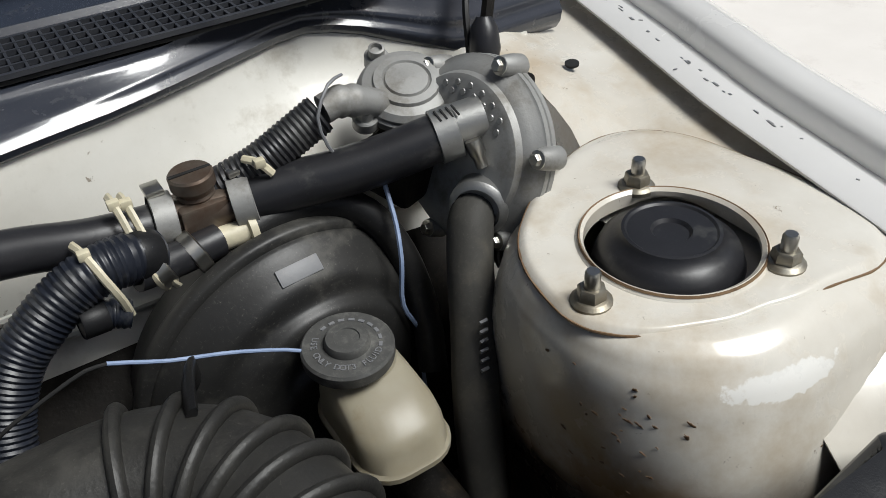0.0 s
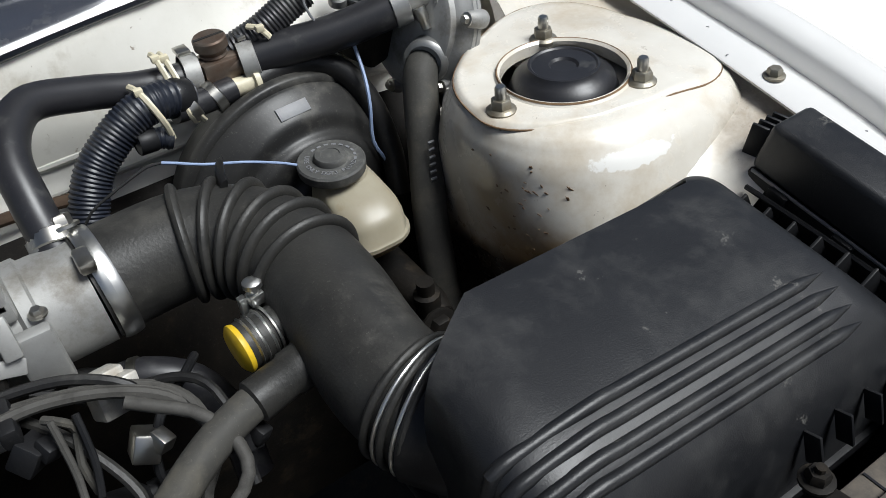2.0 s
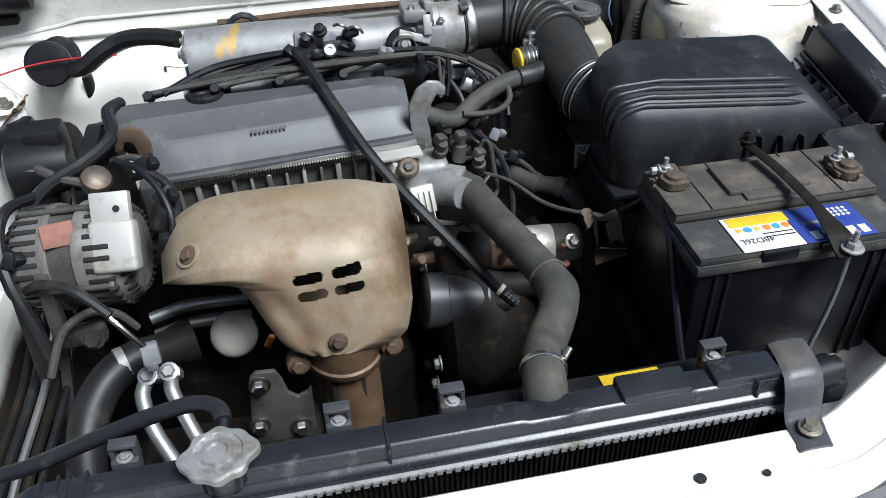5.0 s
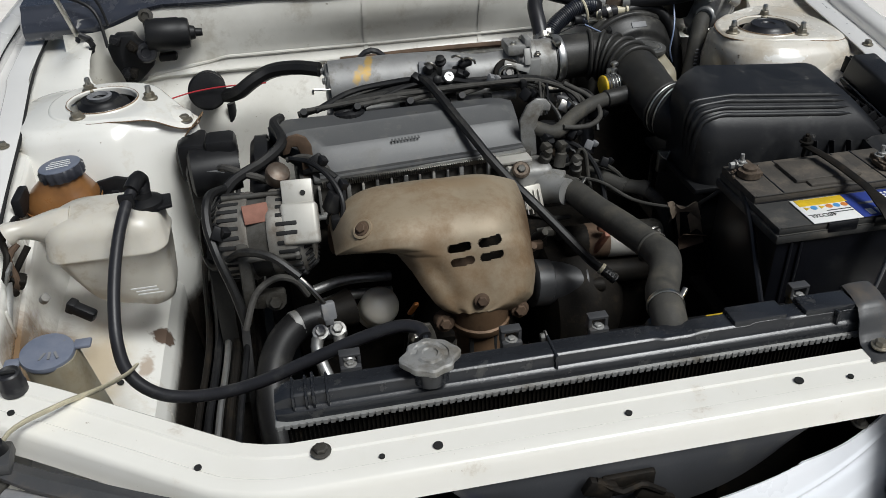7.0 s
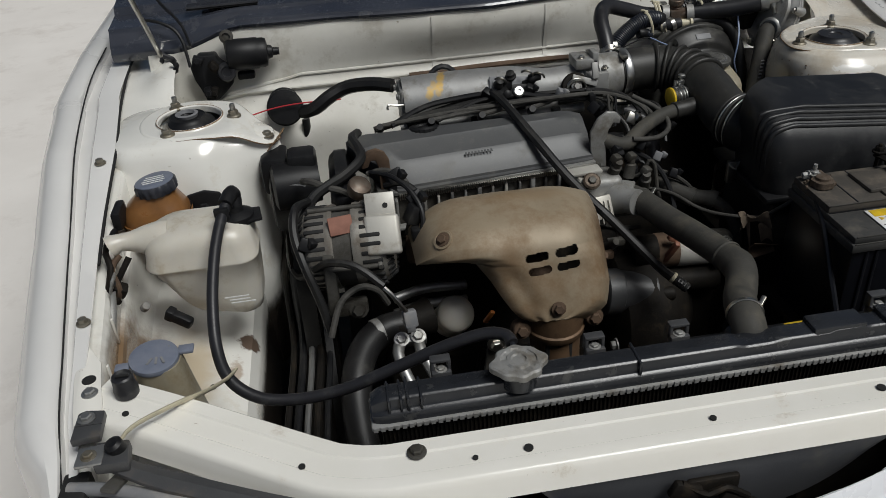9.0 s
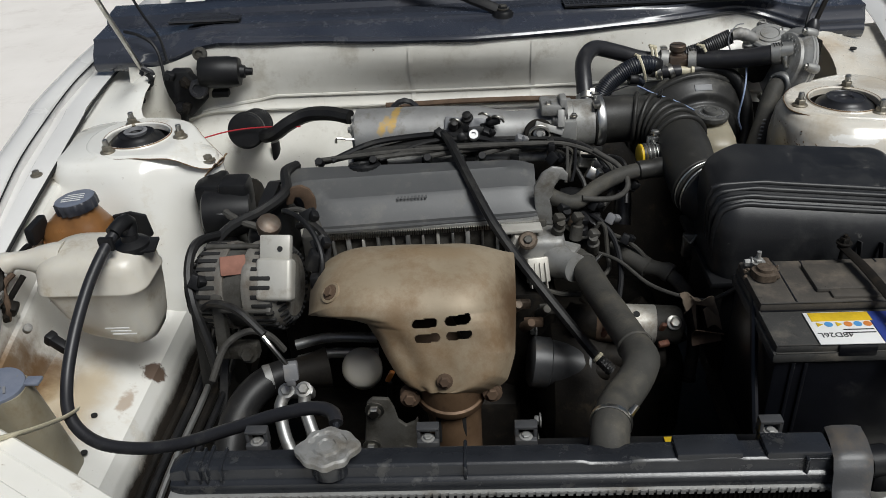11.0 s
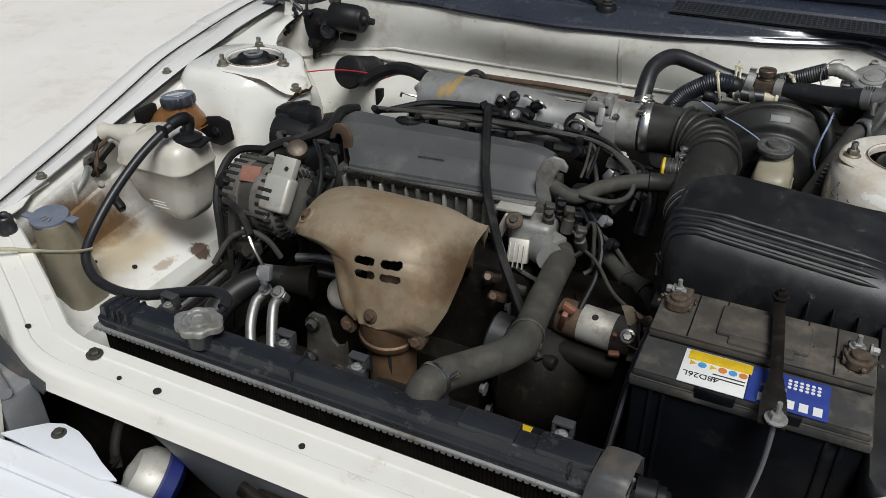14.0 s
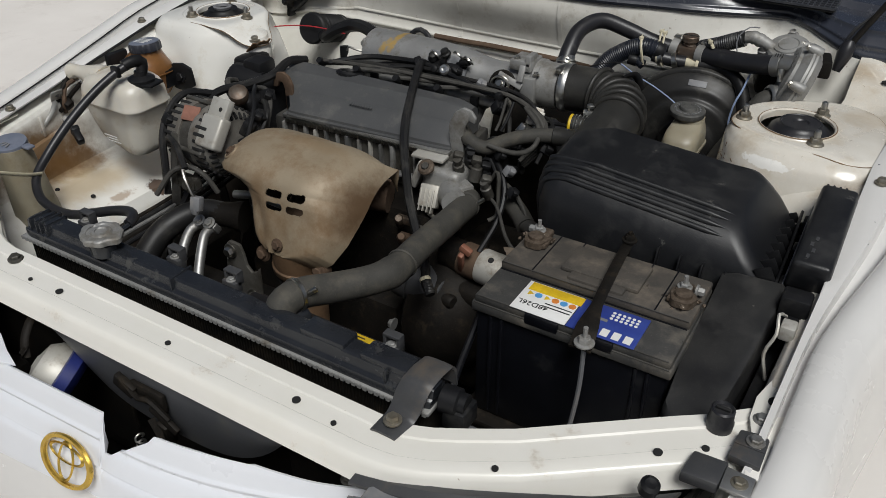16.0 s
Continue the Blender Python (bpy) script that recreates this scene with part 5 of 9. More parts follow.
    for x, y, zz, s in ((0.329, 0.366, 0.834, -1), (0.540, 0.340, 0.834, 1)):
        post = part("terminal_post", lathe([(0.012, 0), (0.0105, 0.016), (0.008, 0.017), (0, 0.0165)], (x, y, zz), n=16), M_CORRODE, b)
        cl = lathe([(0.011, 0), (0.0165, 0.0), (0.016, 0.009), (0.0105, 0.010)], (x, y, zz + 0.002), n=24, wobble=lambda a, h: 1 + 0.05 * math.sin(a * 5))
        cl = join(cl, rbox((x - 0.004 * s, y + 0.020, zz + 0.007), (0.020, 0.022, 0.010), 0.003), rbox((x - 0.012 * s, y + 0.004, zz + 0.005), (0.012, 0.026, 0.007), 0.002))
        part("clamp_bolt", join(hexbolt((x + 0.010 * s, y + 0.022, zz + 0.009), 0.0055, 0.010, (s, 0, 0)), hexbolt((x - 0.004, y + 0.018, zz + 0.012), 0.0065, 0.006), lathe([(0.003, 0), (0.003, 0.014)], (x - 0.004, y + 0.018, zz + 0.014), n=8)), M_CAST, post)
        for i in range(13):
            a = random.random() * 6.28
            cl = join(cl, lathe([(0.001, -0.003), (random.uniform(0.0015, 0.004), 0), (0.001, random.uniform(0.0015, 0.004))], (x + random.uniform(0.008, 0.026) * math.cos(a), y + random.uniform(0.008, 0.026) * math.sin(a) + 0.006, zz + random.uniform(-0.002, 0.008)), (random.uniform(-1, 1), random.uniform(-1, 1), 1), n=6))
        part("terminal_clamp", cl, M_CORRODE, post, "corroded crusty terminal clamp")
    return b
battery()

clampd = thing("battery_clamp", (0.46, 0.21, 0.62), "blackened steel battery clamp with a long hook rod", "clamp")
def bar_fn(u, v):
    y = lerp(0.412, 0.205, v)
    return Vector((lerp(0.443, 0.463, v) + (u - 0.5) * lerp(0.014, 0.028, smoothstep((v - 0.66) / 0.25)), y, 0.852 - 0.012 * smoothstep((v - 0.6) / 0.4) - 0.012 * smoothstep((v - 0.86) / 0.14) - 0.002 * abs(2 * u - 1) ** 2 + 0.003 * math.sin(v * 6)))
part("crossbar", sheet(bar_fn, 6, 30, 0.003), M_DARK, clampd)
part("rod", tube([(0.466, 0.212, 0.838), (0.465, 0.213, 0.75), (0.452, 0.216, 0.63)], 0.003, 8), M_GREYPL, clampd)
part("nut", join(hexbolt((0.466, 0.211, 0.831), 0.0085, 0.009), lathe([(0.003, 0), (0.003, 0.016)], (0.466, 0.211, 0.838), n=8)), M_CAST, clampd)
part("rear_rod", join(tube([(0.444, 0.410, 0.868), (0.444, 0.412, 0.75), (0.444, 0.412, 0.63)], 0.003, 8), hexbolt((0.444, 0.410, 0.855), 0.007, 0.009)), M_DARK, clampd)
solo("battery_tray", join(rbox((0.434, 0.32, 0.618), (0.285, 0.20, 0.012), 0.004), rbox((0.434, 0.40, 0.57), (0.2, 0.03, 0.1), 0.004)), M_DARK, (0.434, 0.32, 0.61), "black metal tray carrying the battery", "tray")

# intake resonator beside the battery
DUCT = [(0.563, 0.437), (0.58, 0.446), (0.640, 0.450), (0.646, 0.44), (0.638, 0.33), (0.628, 0.245), (0.612, 0.198), (0.600, 0.189), (0.574, 0.197), (0.566, 0.21), (0.562, 0.273)]
def duct(levels):
    rings = []
    for z, k in levels:
        cx, cy = 0.603, 0.325
        rings.append([Vector((cx + (x - cx) * k, cy + (y - cy) * k, z + 0.20 * (y - 0.31) * (z > 0.65))) for x, y in DUCT])
    return ring_mesh(rings)
ar = thing("air_resonator", (0.603, 0.325, 0.56), "dusty black plastic air resonator beside the battery", "air duct")
part("body", duct(((0.56, 0.94), (0.70, 0.98), (0.770, 0.985))), M_BLACK, ar, smooth=40)
part("lid", duct(((0.770, 1.0), (0.792, 1.0), (0.802, 0.985), (0.807, 0.95), (0.808, 0.90))), M_DUCTLID, ar, "grey-dusted flat lid", smooth=40)
part("side_flange", rbox((0.650, 0.36, 0.765), (0.014, 0.17, 0.012), 0.003, rot=(11, 0, -3)), M_BLACK, ar)
part("cracked_tab", join(rbox((0.648, 0.265, 0.752), (0.012, 0.004, 0.03), 0.001, rot=(0, 20, 30)), rbox((0.652, 0.258, 0.738), (0.004, 0.012, 0.02), 0.001)), M_GREYPL, ar)

# ---- air filter box ----
def airbox():
    a = thing("air_filter_box", (0.44, 0.51, 0.6), "dusty black plastic air filter box with a ribbed lid", "air filter box")
    rows = [(0.775, .292, .622, .436, .625), (0.80, .288, .622, .436, .623), (0.85, .284, .612, .440, .620), (0.875, .285, .596, .447, .617), (0.890, .289, .582, .457, .614),
            (0.899, .297, .572, .470, .611), (0.904, .308, .566, .484, .608), (0.906, .325, .560, .500, .602), (0.9065, .37, .545, .535, .585)]
    def ext(z):
        return [table([(r[0], r[k]) for r in rows], z) for k in (1, 2, 3, 4)]
    def settle(p):
        """Chamfer the rear left corner and tilt the top."""
        p.y = min(p.y, 0.622 - max(0.0, 0.385 - p.x) * 0.7)
        p.z += (-0.10 * (p.x - 0.40) + 0.13 * (p.y - 0.53)) * smoothstep((p.z - 0.80) / 0.09)
        return p
    rings = []
    for z, x0, x1, y0, y1 in rows:
        ring = []
        for cxn, cyn, rr, a0 in ((x1, y1, 0.018, 0), (x0, y1, 0.02, 90), (x0, y0, 0.036, 180), (x1, y0, 0.02, 270)):
            rr = min(rr, (y1 - y0) / 2.1)
            mx, my = cxn + (rr if cxn == x0 else -rr), cyn + (rr if cyn == y0 else -rr)
            for q in range(9):
                t = radians(a0 + 90 * q / 8)
                ring.append(settle(Vector((mx + rr * math.cos(t), my + rr * math.sin(t), z))))
        rings.append(ring)
    lid = part("lid", ring_mesh(rings), M_AIRBOX, a, "dusty black ribbed lid", smooth=60)
    for i in range(4):
        z0 = (0.9052, 0.9030, 0.8985, 0.8920)[i]
        r = 0.036
        x0, x1, y0, y1 = ext(z0)
        yr = y0 + 0.001
        pts = [settle(Vector((lerp(0.553, x0 + r, k / 11), yr, z0))) for k in range(12)]
        for k in range(1, 11):
            z = z0 - 0.0085 * k
            x0, x1, y0, y1 = ext(z)
            t = max(0.0, r * r - max(0.0, y0 + r - yr) ** 2)
            pts.append(settle(Vector((x0 + r - math.sqrt(t), yr, z))))
        part("rib", tube([tuple(p) for p in pts], lambda f: 0.0042 * min(1, 14 * f, 6 * (1 - f)) + 0.0003, 10, step=0.006), M_AIRBOX, lid)
    for x in (0.478, 0.508, 0.538, 0.568, 0.598):
        part("tooth", rbox((x, 0.431, 0.828 - 0.10 * (x - 0.5)), (0.0025, 0.012, 0.024), 0.0008, rot=(-18, 0, 0)), M_BLACK, lid)
    part("base", rbox((0.455, 0.53, 0.69), (0.300, 0.172, 0.165), 0.012), M_BLACK, a, "black lower housing")
    part("flange", rbox((0.457, 0.531, 0.776), (0.345, 0.200, 0.012), 0.004), M_BLACK, a)
    part("rail", tube([(0.629, 0.438, 0.83), (0.628, 0.52, 0.842), (0.625, 0.61, 0.853)], 0.0022, 6), M_BLACK, lid)
    for i in range(8):
        y = 0.446 + 0.0225 * i
        part("tooth", rbox((0.617, y, 0.832), (0.022, 0.003, 0.036), 0.001, rot=(0, -28, 0)), M_BLACK, lid)
    for x, y in ((0.60, 0.432), (0.277, 0.540)):
        part("clip", join(rbox((x, y, 0.78), (0.016, 0.010, 0.04), 0.002), tube([(x - 0.01, y - 0.006, 0.80), (x, y - 0.012, 0.79), (x + 0.01, y - 0.006, 0.80)], 0.0018, 6)), M_STEEL, a, "steel spring clip")
    part("inlet_collar", lathe([(0.047, -0.02), (0.047, 0.03), (0.043, 0.034)], (0.322, 0.566, 0.842), (-0.55, 0.8, 0.08), 30), M_BLACK, a)
    return a
airbox()

def fusebox():
    f = thing("fuse_box", (0.66, 0.55, 0.76), "long black plastic fuse box beside the fender", "fuse box")
    T = Matrix.Translation((0.664, 0.528, 0.868)) @ pose(0, 0, 0, 10, 0, 0) @ Matrix.Translation((-0.664, -0.515, -0.868))
    part("base", moved(rbox((0.664, 0.515, 0.80), (0.056, 0.180, 0.09), 0.005), T), M_BLACK, f)
    lid = part("lid", moved(rbox((0.664, 0.515, 0.868), (0.054, 0.178, 0.044), 0.006, 3, taper=0.84, taper_y=0.97), T), M_AIRBOX, f, "dusty black fuse box lid")
    part("lid_seam", moved(rbox((0.6365, 0.515, 0.846), (0.002, 0.17, 0.0025), 0.0005), T), M_GREYPL, lid)
    for i in range(4):
        part("lid_mark", moved(rbox((0.655 + 0.004 * (i % 2), 0.445 + 0.012 * i, 0.8905), (0.004, 0.008, 0.0006), 0), T), M_STRAP, lid)
    for y in (0.44, 0.51, 0.57):
        part("catch", moved(rbox((0.634, y, 0.835), (0.006, 0.018, 0.022), 0.002), T), M_BLACK, f)
    for i in range(4):
        part("end_rib", moved(rbox((0.648 + 0.008 * i, 0.612, 0.862), (0.003, 0.014, 0.03), 0.001, rot=(0, 0, 20)), T), M_BLACK, f)
    part("loom_plug", join(rbox((0.66, 0.408, 0.835), (0.035, 0.03, 0.03), 0.004), rbox((0.66, 0.385, 0.815), (0.022, 0.026, 0.022), 0.003)), M_BLACK, f)
    part("white_plug", rbox((0.662, 0.365, 0.825), (0.018, 0.022, 0.02), 0.003), M_STARTER, f, 'pale plug')
    part('loose_lead', tube([(0.655, 0.385, 0.83), (0.648, 0.37, 0.84), (0.652, 0.35, 0.825), (0.645, 0.34, 0.80), (0.655, 0.33, 0.77)], 0.0022, 6), M_STARTER, f)
    return f
fusebox()

# ---- intake hose, from throttle to filter box ----
ih = thing("intake_hose", (0.28, 0.75, 0.8), "dusty black corrugated rubber intake hose with clamps", "hose")
HP = [(0.165, 0.812, 0.872), (0.20, 0.814, 0.873), (0.235, 0.812, 0.874), (0.262, 0.802, 0.873), (0.284, 0.78, 0.871), (0.297, 0.745, 0.868), (0.301, 0.70, 0.862), (0.298, 0.655, 0.856), (0.299, 0.62, 0.850), (0.308, 0.588, 0.846), (0.328, 0.558, 0.842)]
part("hose", tube(HP, lambda f: 0.041 + 0.002 * smoothstep((f - 0.7) / 0.3), 28, step=0.008), M_HOSE, ih)
def bellow_pts():
    P = spline(HP, 0.003)
    L = [0.0]
    for a, b in zip(P, P[1:]):
        L.append(L[-1] + (b - a).length)
    return P, L
BP, BL = bellow_pts()
def ring_at(f, r, minor, material, name, parent, squash=1.0, label=""):
    """A ring round the intake hose at a share of its length."""
    want = f * BL[-1]
    i = min(range(len(BL)), key=lambda k: abs(BL[k] - want))
    i = max(1, min(len(BP) - 2, i))
    d = (BP[i + 1] - BP[i - 1]).normalized()
    prof = [(r + minor * math.cos(t), minor * squash * math.sin(t)) for t in [2 * math.pi * k / 14 for k in range(15)]]
    return part(name, lathe(prof, BP[i], d, 44, caps=False), material, parent, label)
for f in (0.205, 0.262, 0.320, 0.378, 0.436, 0.494):
    ring_at(f, 0.0422, 0.0052, M_HOSE, "bellow", ih, 0.8)
for f in (0.86, 0.885, 0.91):
    ring_at(f, 0.0445, 0.0028, M_HOSE, "bead", ih)
ring_at(0.872, 0.0455, 0.0016, M_CHROME, "wire_clamp", ih, label="bright wire clamp")
ring_at(0.90, 0.0455, 0.0016, M_CHROME, "wire_clamp", ih, label="bright wire clamp")
cb = ring_at(0.03, 0.0425, 0.0022, M_CHROME, "band_clamp", ih, 3.4, "bright steel band clamp")
part("clamp_screw", rbox((0.168, 0.79, 0.912), (0.012, 0.024, 0.010), 0.003), M_STEEL, cb)
part("clamp_bolt", hexbolt((0.166, 0.835, 0.913), 0.008, 0.01, (0, 0.5, 1)), M_STEEL, cb)
PC = Vector((0.231, 0.705, 0.854))
PD = Vector((-0.993, -0.117, -0.007))
sp = part("side_port", lathe([(0.0165, -0.06), (0.0165, -0.022), (0.0180, -0.021), (0.0180, -0.002)], PC, PD, 24), M_HOSE, ih, "capped rubber side port")
for k in (0.007, 0.012, 0.019, 0.024):
    part("wire_clamp", lathe([(0.0178, -0.0012), (0.0196, 0), (0.0178, 0.0012)], PC - PD * k, PD, 28, caps=False), M_CHROME, sp)
part("yellow_plug", lathe([(0.0172, -0.003), (0.0185, 0.0), (0.0185, 0.002), (0.015, 0.0045), (0, 0.005)], PC, PD, 28), M_YELLOW, sp, "yellow plug")
up = Vector((0.255, 0.723, 0.874))
part("clamp_block", rbox(up, (0.012, 0.010, 0.010), 0.002, rot=(0, 0, 10)), M_CHROME, sp)
part("clamp_stem", lathe([(0.0035, 0), (0.0035, 0.009), (0.007, 0.010), (0.007, 0.014), (0.004, 0.016)], up, (0.05, 0.05, 1), 12), M_CHROME, sp)
for d in (-0.010, 0.010):
    part("clamp_ear", rbox(up + Vector((0.9 * d, -0.2 * d, -0.004)), (0.006, 0.006, 0.016), 0.001, rot=(0, 0, 10)), M_CHROME, sp)

bh = thing("breather_hose", (0.18, 0.64, 0.78), "dusty black rubber breather hose", "hose")
part("hose", tube([(0.065, 0.625, 0.836), (0.085, 0.612, 0.828), (0.115, 0.612, 0.82), (0.15, 0.632, 0.835), (0.19, 0.652, 0.845), (0.235, 0.665, 0.848), (0.29, 0.672, 0.848)], 0.0125, 16), M_RADHOSE, bh)
part("collar", lathe([(0.0125, -0.026), (0.0155, -0.024), (0.0150, 0.004), (0.0165, 0.006), (0.0165, 0.022), (0.014, 0.024)], (0.243, 0.6665, 0.848), (1, 0.2, 0.03), 20, caps=False), M_HOSE, bh, "swollen rubber joint")
for k in (0.262, 0.270):
    part("hose_clip", lathe([(0.0155, -0.002), (0.0175, 0), (0.0155, 0.002)], (k, 0.671, 0.848), (1, 0.2, 0.03), 18, caps=False), M_GEARBOX, bh)
part("thin_hose", tube([(0.151, 0.690, 0.873), (0.168, 0.680, 0.865), (0.184, 0.670, 0.858), (0.194, 0.655, 0.850), (0.199, 0.640, 0.842), (0.196, 0.625, 0.833), (0.179, 0.615, 0.825), (0.153, 0.610, 0.825), (0.124, 0.605, 0.831)], 0.0045, 10), M_LEAD, bh, "thin dusty grey hose in a loop")

# ---- brake servo and reservoir ----
bs = thing("brake_servo", (0.405, 0.95, 0.6), "large round black brake servo on the bulkhead", "brake servo")
SERVO = [(p.x, p.y) for p in spline([(0.03, -0.074, 0), (0.046, -0.071, 0), (0.053, -0.062, 0), (0.076, -0.057, 0), (0.084, -0.047, 0), (0.097, -0.043, 0), (0.105, -0.034, 0), (0.113, -0.024, 0), (0.1165, -0.018, 0)], 0.002)]
part("shell", lathe(SERVO + [(0.1165, -0.016), (0.1215, -0.0155), (0.1235, -0.013), (0.1235, -0.005), (0.1215, -0.0025), (0.117, 0.0), (0.113, 0.022), (0.10, 0.035), (0.06, 0.045)], (0.372, 0.955, 0.786), (-0.12, 1, 0.10), 96), M_SERVO, bs, smooth=50)
sa = Vector((-0.12, 1, 0.10)).normalized()
sr = Vector((0.03, 0, 1))
sr = (sr - sa * sr.dot(sa)).normalized()
sn = (sr * 0.765 - sa * 0.644).normalized()
st_ = sa.cross(sr).normalized()
sm = sn.cross(st_).normalized()
sc = Vector((0.372, 0.955, 0.786)) + sa * -0.0335 + sr * 0.105 + sn * 0.0002
part("label", moved(rbox((0, 0, 0), (0.032, 0.012, 0.002), 0.0003), Matrix(((st_.x, sm.x, sn.x, sc.x), (st_.y, sm.y, sn.y, sc.y), (st_.z, sm.z, sn.z, sc.z), (0, 0, 0, 1)))), M_GREYPL, bs, "grey label")
part("front_disc", lathe([(0.034, -0.01), (0.036, 0.0), (0.03, 0.004)], (0.405, 0.872, 0.742), (0, -1, 0), 28), M_BLACK, bs)
mc = thing("master_cylinder", (0.40, 0.80, 0.72), "dark brake master cylinder below the fluid bottle", "brake cylinder")
part("body", lathe([(0.02, 0), (0.022, 0.01), (0.02, 0.05), (0.018, 0.13), (0.012, 0.15)], (0.405, 0.885, 0.745), (0.02, -1, 0), 20), M_DARK, mc)
part("port", join(lathe([(0.012, 0), (0.012, 0.02), (0.008, 0.022), (0.008, 0.034)], (0.40, 0.745, 0.752), (0, 0, 1), 12), hexbolt((0.40, 0.73, 0.745), 0.012, 0.012, (0, -1, 0.2))), M_DARK, mc)
br = thing("brake_fluid_bottle", (0.40, 0.83, 0.77), "yellowed translucent brake fluid bottle with a dark cap", "bottle")
def bottle_rings():
    rings = []
    for z, w, l, cy, r in ((0.783, .046, .066, .836, .02), (0.787, .056, .080, .836, .022), (0.793, .061, .090, .836, .024), (0.799, .063, .094, .835, .024), (0.801, .067, .099, .835, .025), (0.805, .067, .099, .835, .025), (0.807, .063, .095, .835, .024), (0.820, .061, .092, .836, .024), (0.829, .058, .086, .839, .024), (0.837, .053, .064, .851, .024), (0.842, .049, .050, .859, .0235), (0.848, .048, .048, .860, .0235)):
        rings.append(rrect(0.391, cy, w, l, r, z, 6))
    return rings
part("bottle", ring_mesh(bottle_rings()[3:]), M_RESERVOIR, br)
part("base", ring_mesh(bottle_rings()[:4]), M_OLDAMBER, br, "amber stained base")
CAPM = pose(0.384, 0.858, 0.850, 3, 1, 0)
bc = part("cap", moved(lathe([(0.0275, 0), (0.030, 0.001), (0.0305, 0.003), (0.0305, 0.009), (0.029, 0.0108), (0.0150, 0.0110), (0.0145, 0.015), (0.0135, 0.0165), (0.0085, 0.0167), (0.008, 0.0158), (0, 0.0158)], n=48), CAPM), M_CAPGREY, br, "worn grey screw cap")
def ring_text(words, radius, size, start, step, m):
    """Small raised letters set round a circle."""
    out = []
    for i, ch in enumerate(words):
        if ch == " ":
            continue
        cu = bpy.data.curves.new("letter", "FONT")
        cu.body, cu.size, cu.extrude, cu.align_x, cu.align_y, cu.resolution_u = ch, size, 0.0003, "CENTER", "CENTER", 2
        ob = bpy.data.objects.new("letter", cu)
        scene.collection.objects.link(ob)
        me = bpy.data.meshes.new_from_object(ob.evaluated_get(bpy.context.evaluated_depsgraph_get()))
        bpy.data.objects.remove(ob)
        a = start + step * i
        me.transform(m @ pose(radius * math.cos(a), radius * math.sin(a), 0.0112, 0, 0, math.degrees(a) + 90))
        out.append(me)
    bm = bmesh.new()
    for me in out:
        bm.from_mesh(me)
    return bm
part("cap_lettering", ring_text("USE ONLY DOT3 FLUID", 0.0215, 0.0062, radians(140), radians(9.5), CAPM), M_GREYPL, bc, "raised worn lettering", smooth=0)
for i in range(9):
    a = radians(-35 + i * 18)
    part("print_bar", moved(rbox((0, 0, 0), (0.004, 0.0022, 0.0006), 0), CAPM @ pose(0.0215 * math.cos(a), 0.0215 * math.sin(a), 0.0112, 0, 0, math.degrees(a) + 90)), M_GREYPL, bc)

# ---- gas regulator in the corner ----
gr = thing("gas_regulator", (0.55, 0.92, 0.84), "cast aluminium gas regulator with bolted round covers", "regulator")
AX = Vector((0.93, 0.16, -0.34)).normalized()
gc = Vector((0.535, 0.928, 0.915))
side = (Vector((0, 0, 1)) - AX * AX.z).normalized()
body = part("body", lathe([(0.02, -0.024), (0.052, -0.023), (0.056, -0.021), (0.058, -0.016), (0.064, -0.012), (0.068, -0.006), (0.070, -0.005), (0.070, -0.001), (0.0685, 0.0), (0.070, 0.001), (0.070, 0.005), (0.066, 0.007), (0.055, 0.018), (0.03, 0.022)], gc, AX, 56), M_CAST, gr, smooth=30)
for i in range(6):
    a = 2 * math.pi * i / 6 + 0.25
    p = gc + Matrix.Rotation(a, 3, AX) @ side * 0.0700
    lug = part("lug", lathe([(0.0060, -0.016), (0.0070, -0.014), (0.0085, -0.004), (0.0085, 0.006), (0.007, 0.008)], p, AX, 16), M_CAST, body)
    part("screw", hexbolt(p - AX * 0.015, 0.0045, 0.005, -AX), M_STEEL, lug)
for i in range(12):
    a = radians(52 - 7 * i)
    p = gc + Matrix.Rotation(a, 3, AX) @ side * (0.044 + 0.006 * (i % 2)) - AX * 0.0236
    part("cast_mark", lathe([(0.0026, 0), (0.0022, 0.0008), (0, 0.0008)], p, -AX, 8), M_ALU, body)
part("boss", lathe([(0.030, -0.012), (0.0225, 0.0), (0.0215, 0.002), (0.0215, 0.030), (0.019, 0.033), (0.0165, 0.034), (0.016, 0.030), (0.0, 0.030)], (0.530, 0.905, 0.895), (-0.75, -0.62, 0.1), 30), M_ALU, gr, "turned aluminium boss")
part("water_stub", lathe([(0.0155, 0), (0.0155, 0.03)], (0.532, 0.914, 0.950), (-0.95, 0.28, -0.15), 20), M_ALU, gr)
for i in range(5):
    part("rib", rbox((0.512 + 0.008 * i, 0.882 + 0.001 * i, 0.862), (0.0035, 0.018, 0.030), 0.001, rot=(0, 0, -22)), M_ALU, gr)
part("rib_plate", rbox((0.530, 0.892, 0.862), (0.048, 0.014, 0.034), 0.003, rot=(0, 0, 8)), M_CAST, gr)
part("back_bracket", rbox((0.572, 0.945, 0.948), (0.020, 0.05, 0.03), 0.004, rot=(0, 0, 12)), M_DARK, gr, "dark mounting bracket")
gv = thing("gas_valve", (0.51, 0.98, 0.92), "dull grey round gas valve with three bolted ears", "valve")
gvc = (0.508, 0.978, 0.946)
tilt = (-0.10, -0.38, 1)
GQ = Matrix.Translation(gvc) @ Vector((0, 0, 1)).rotation_difference(Vector(tilt)).to_matrix().to_4x4()
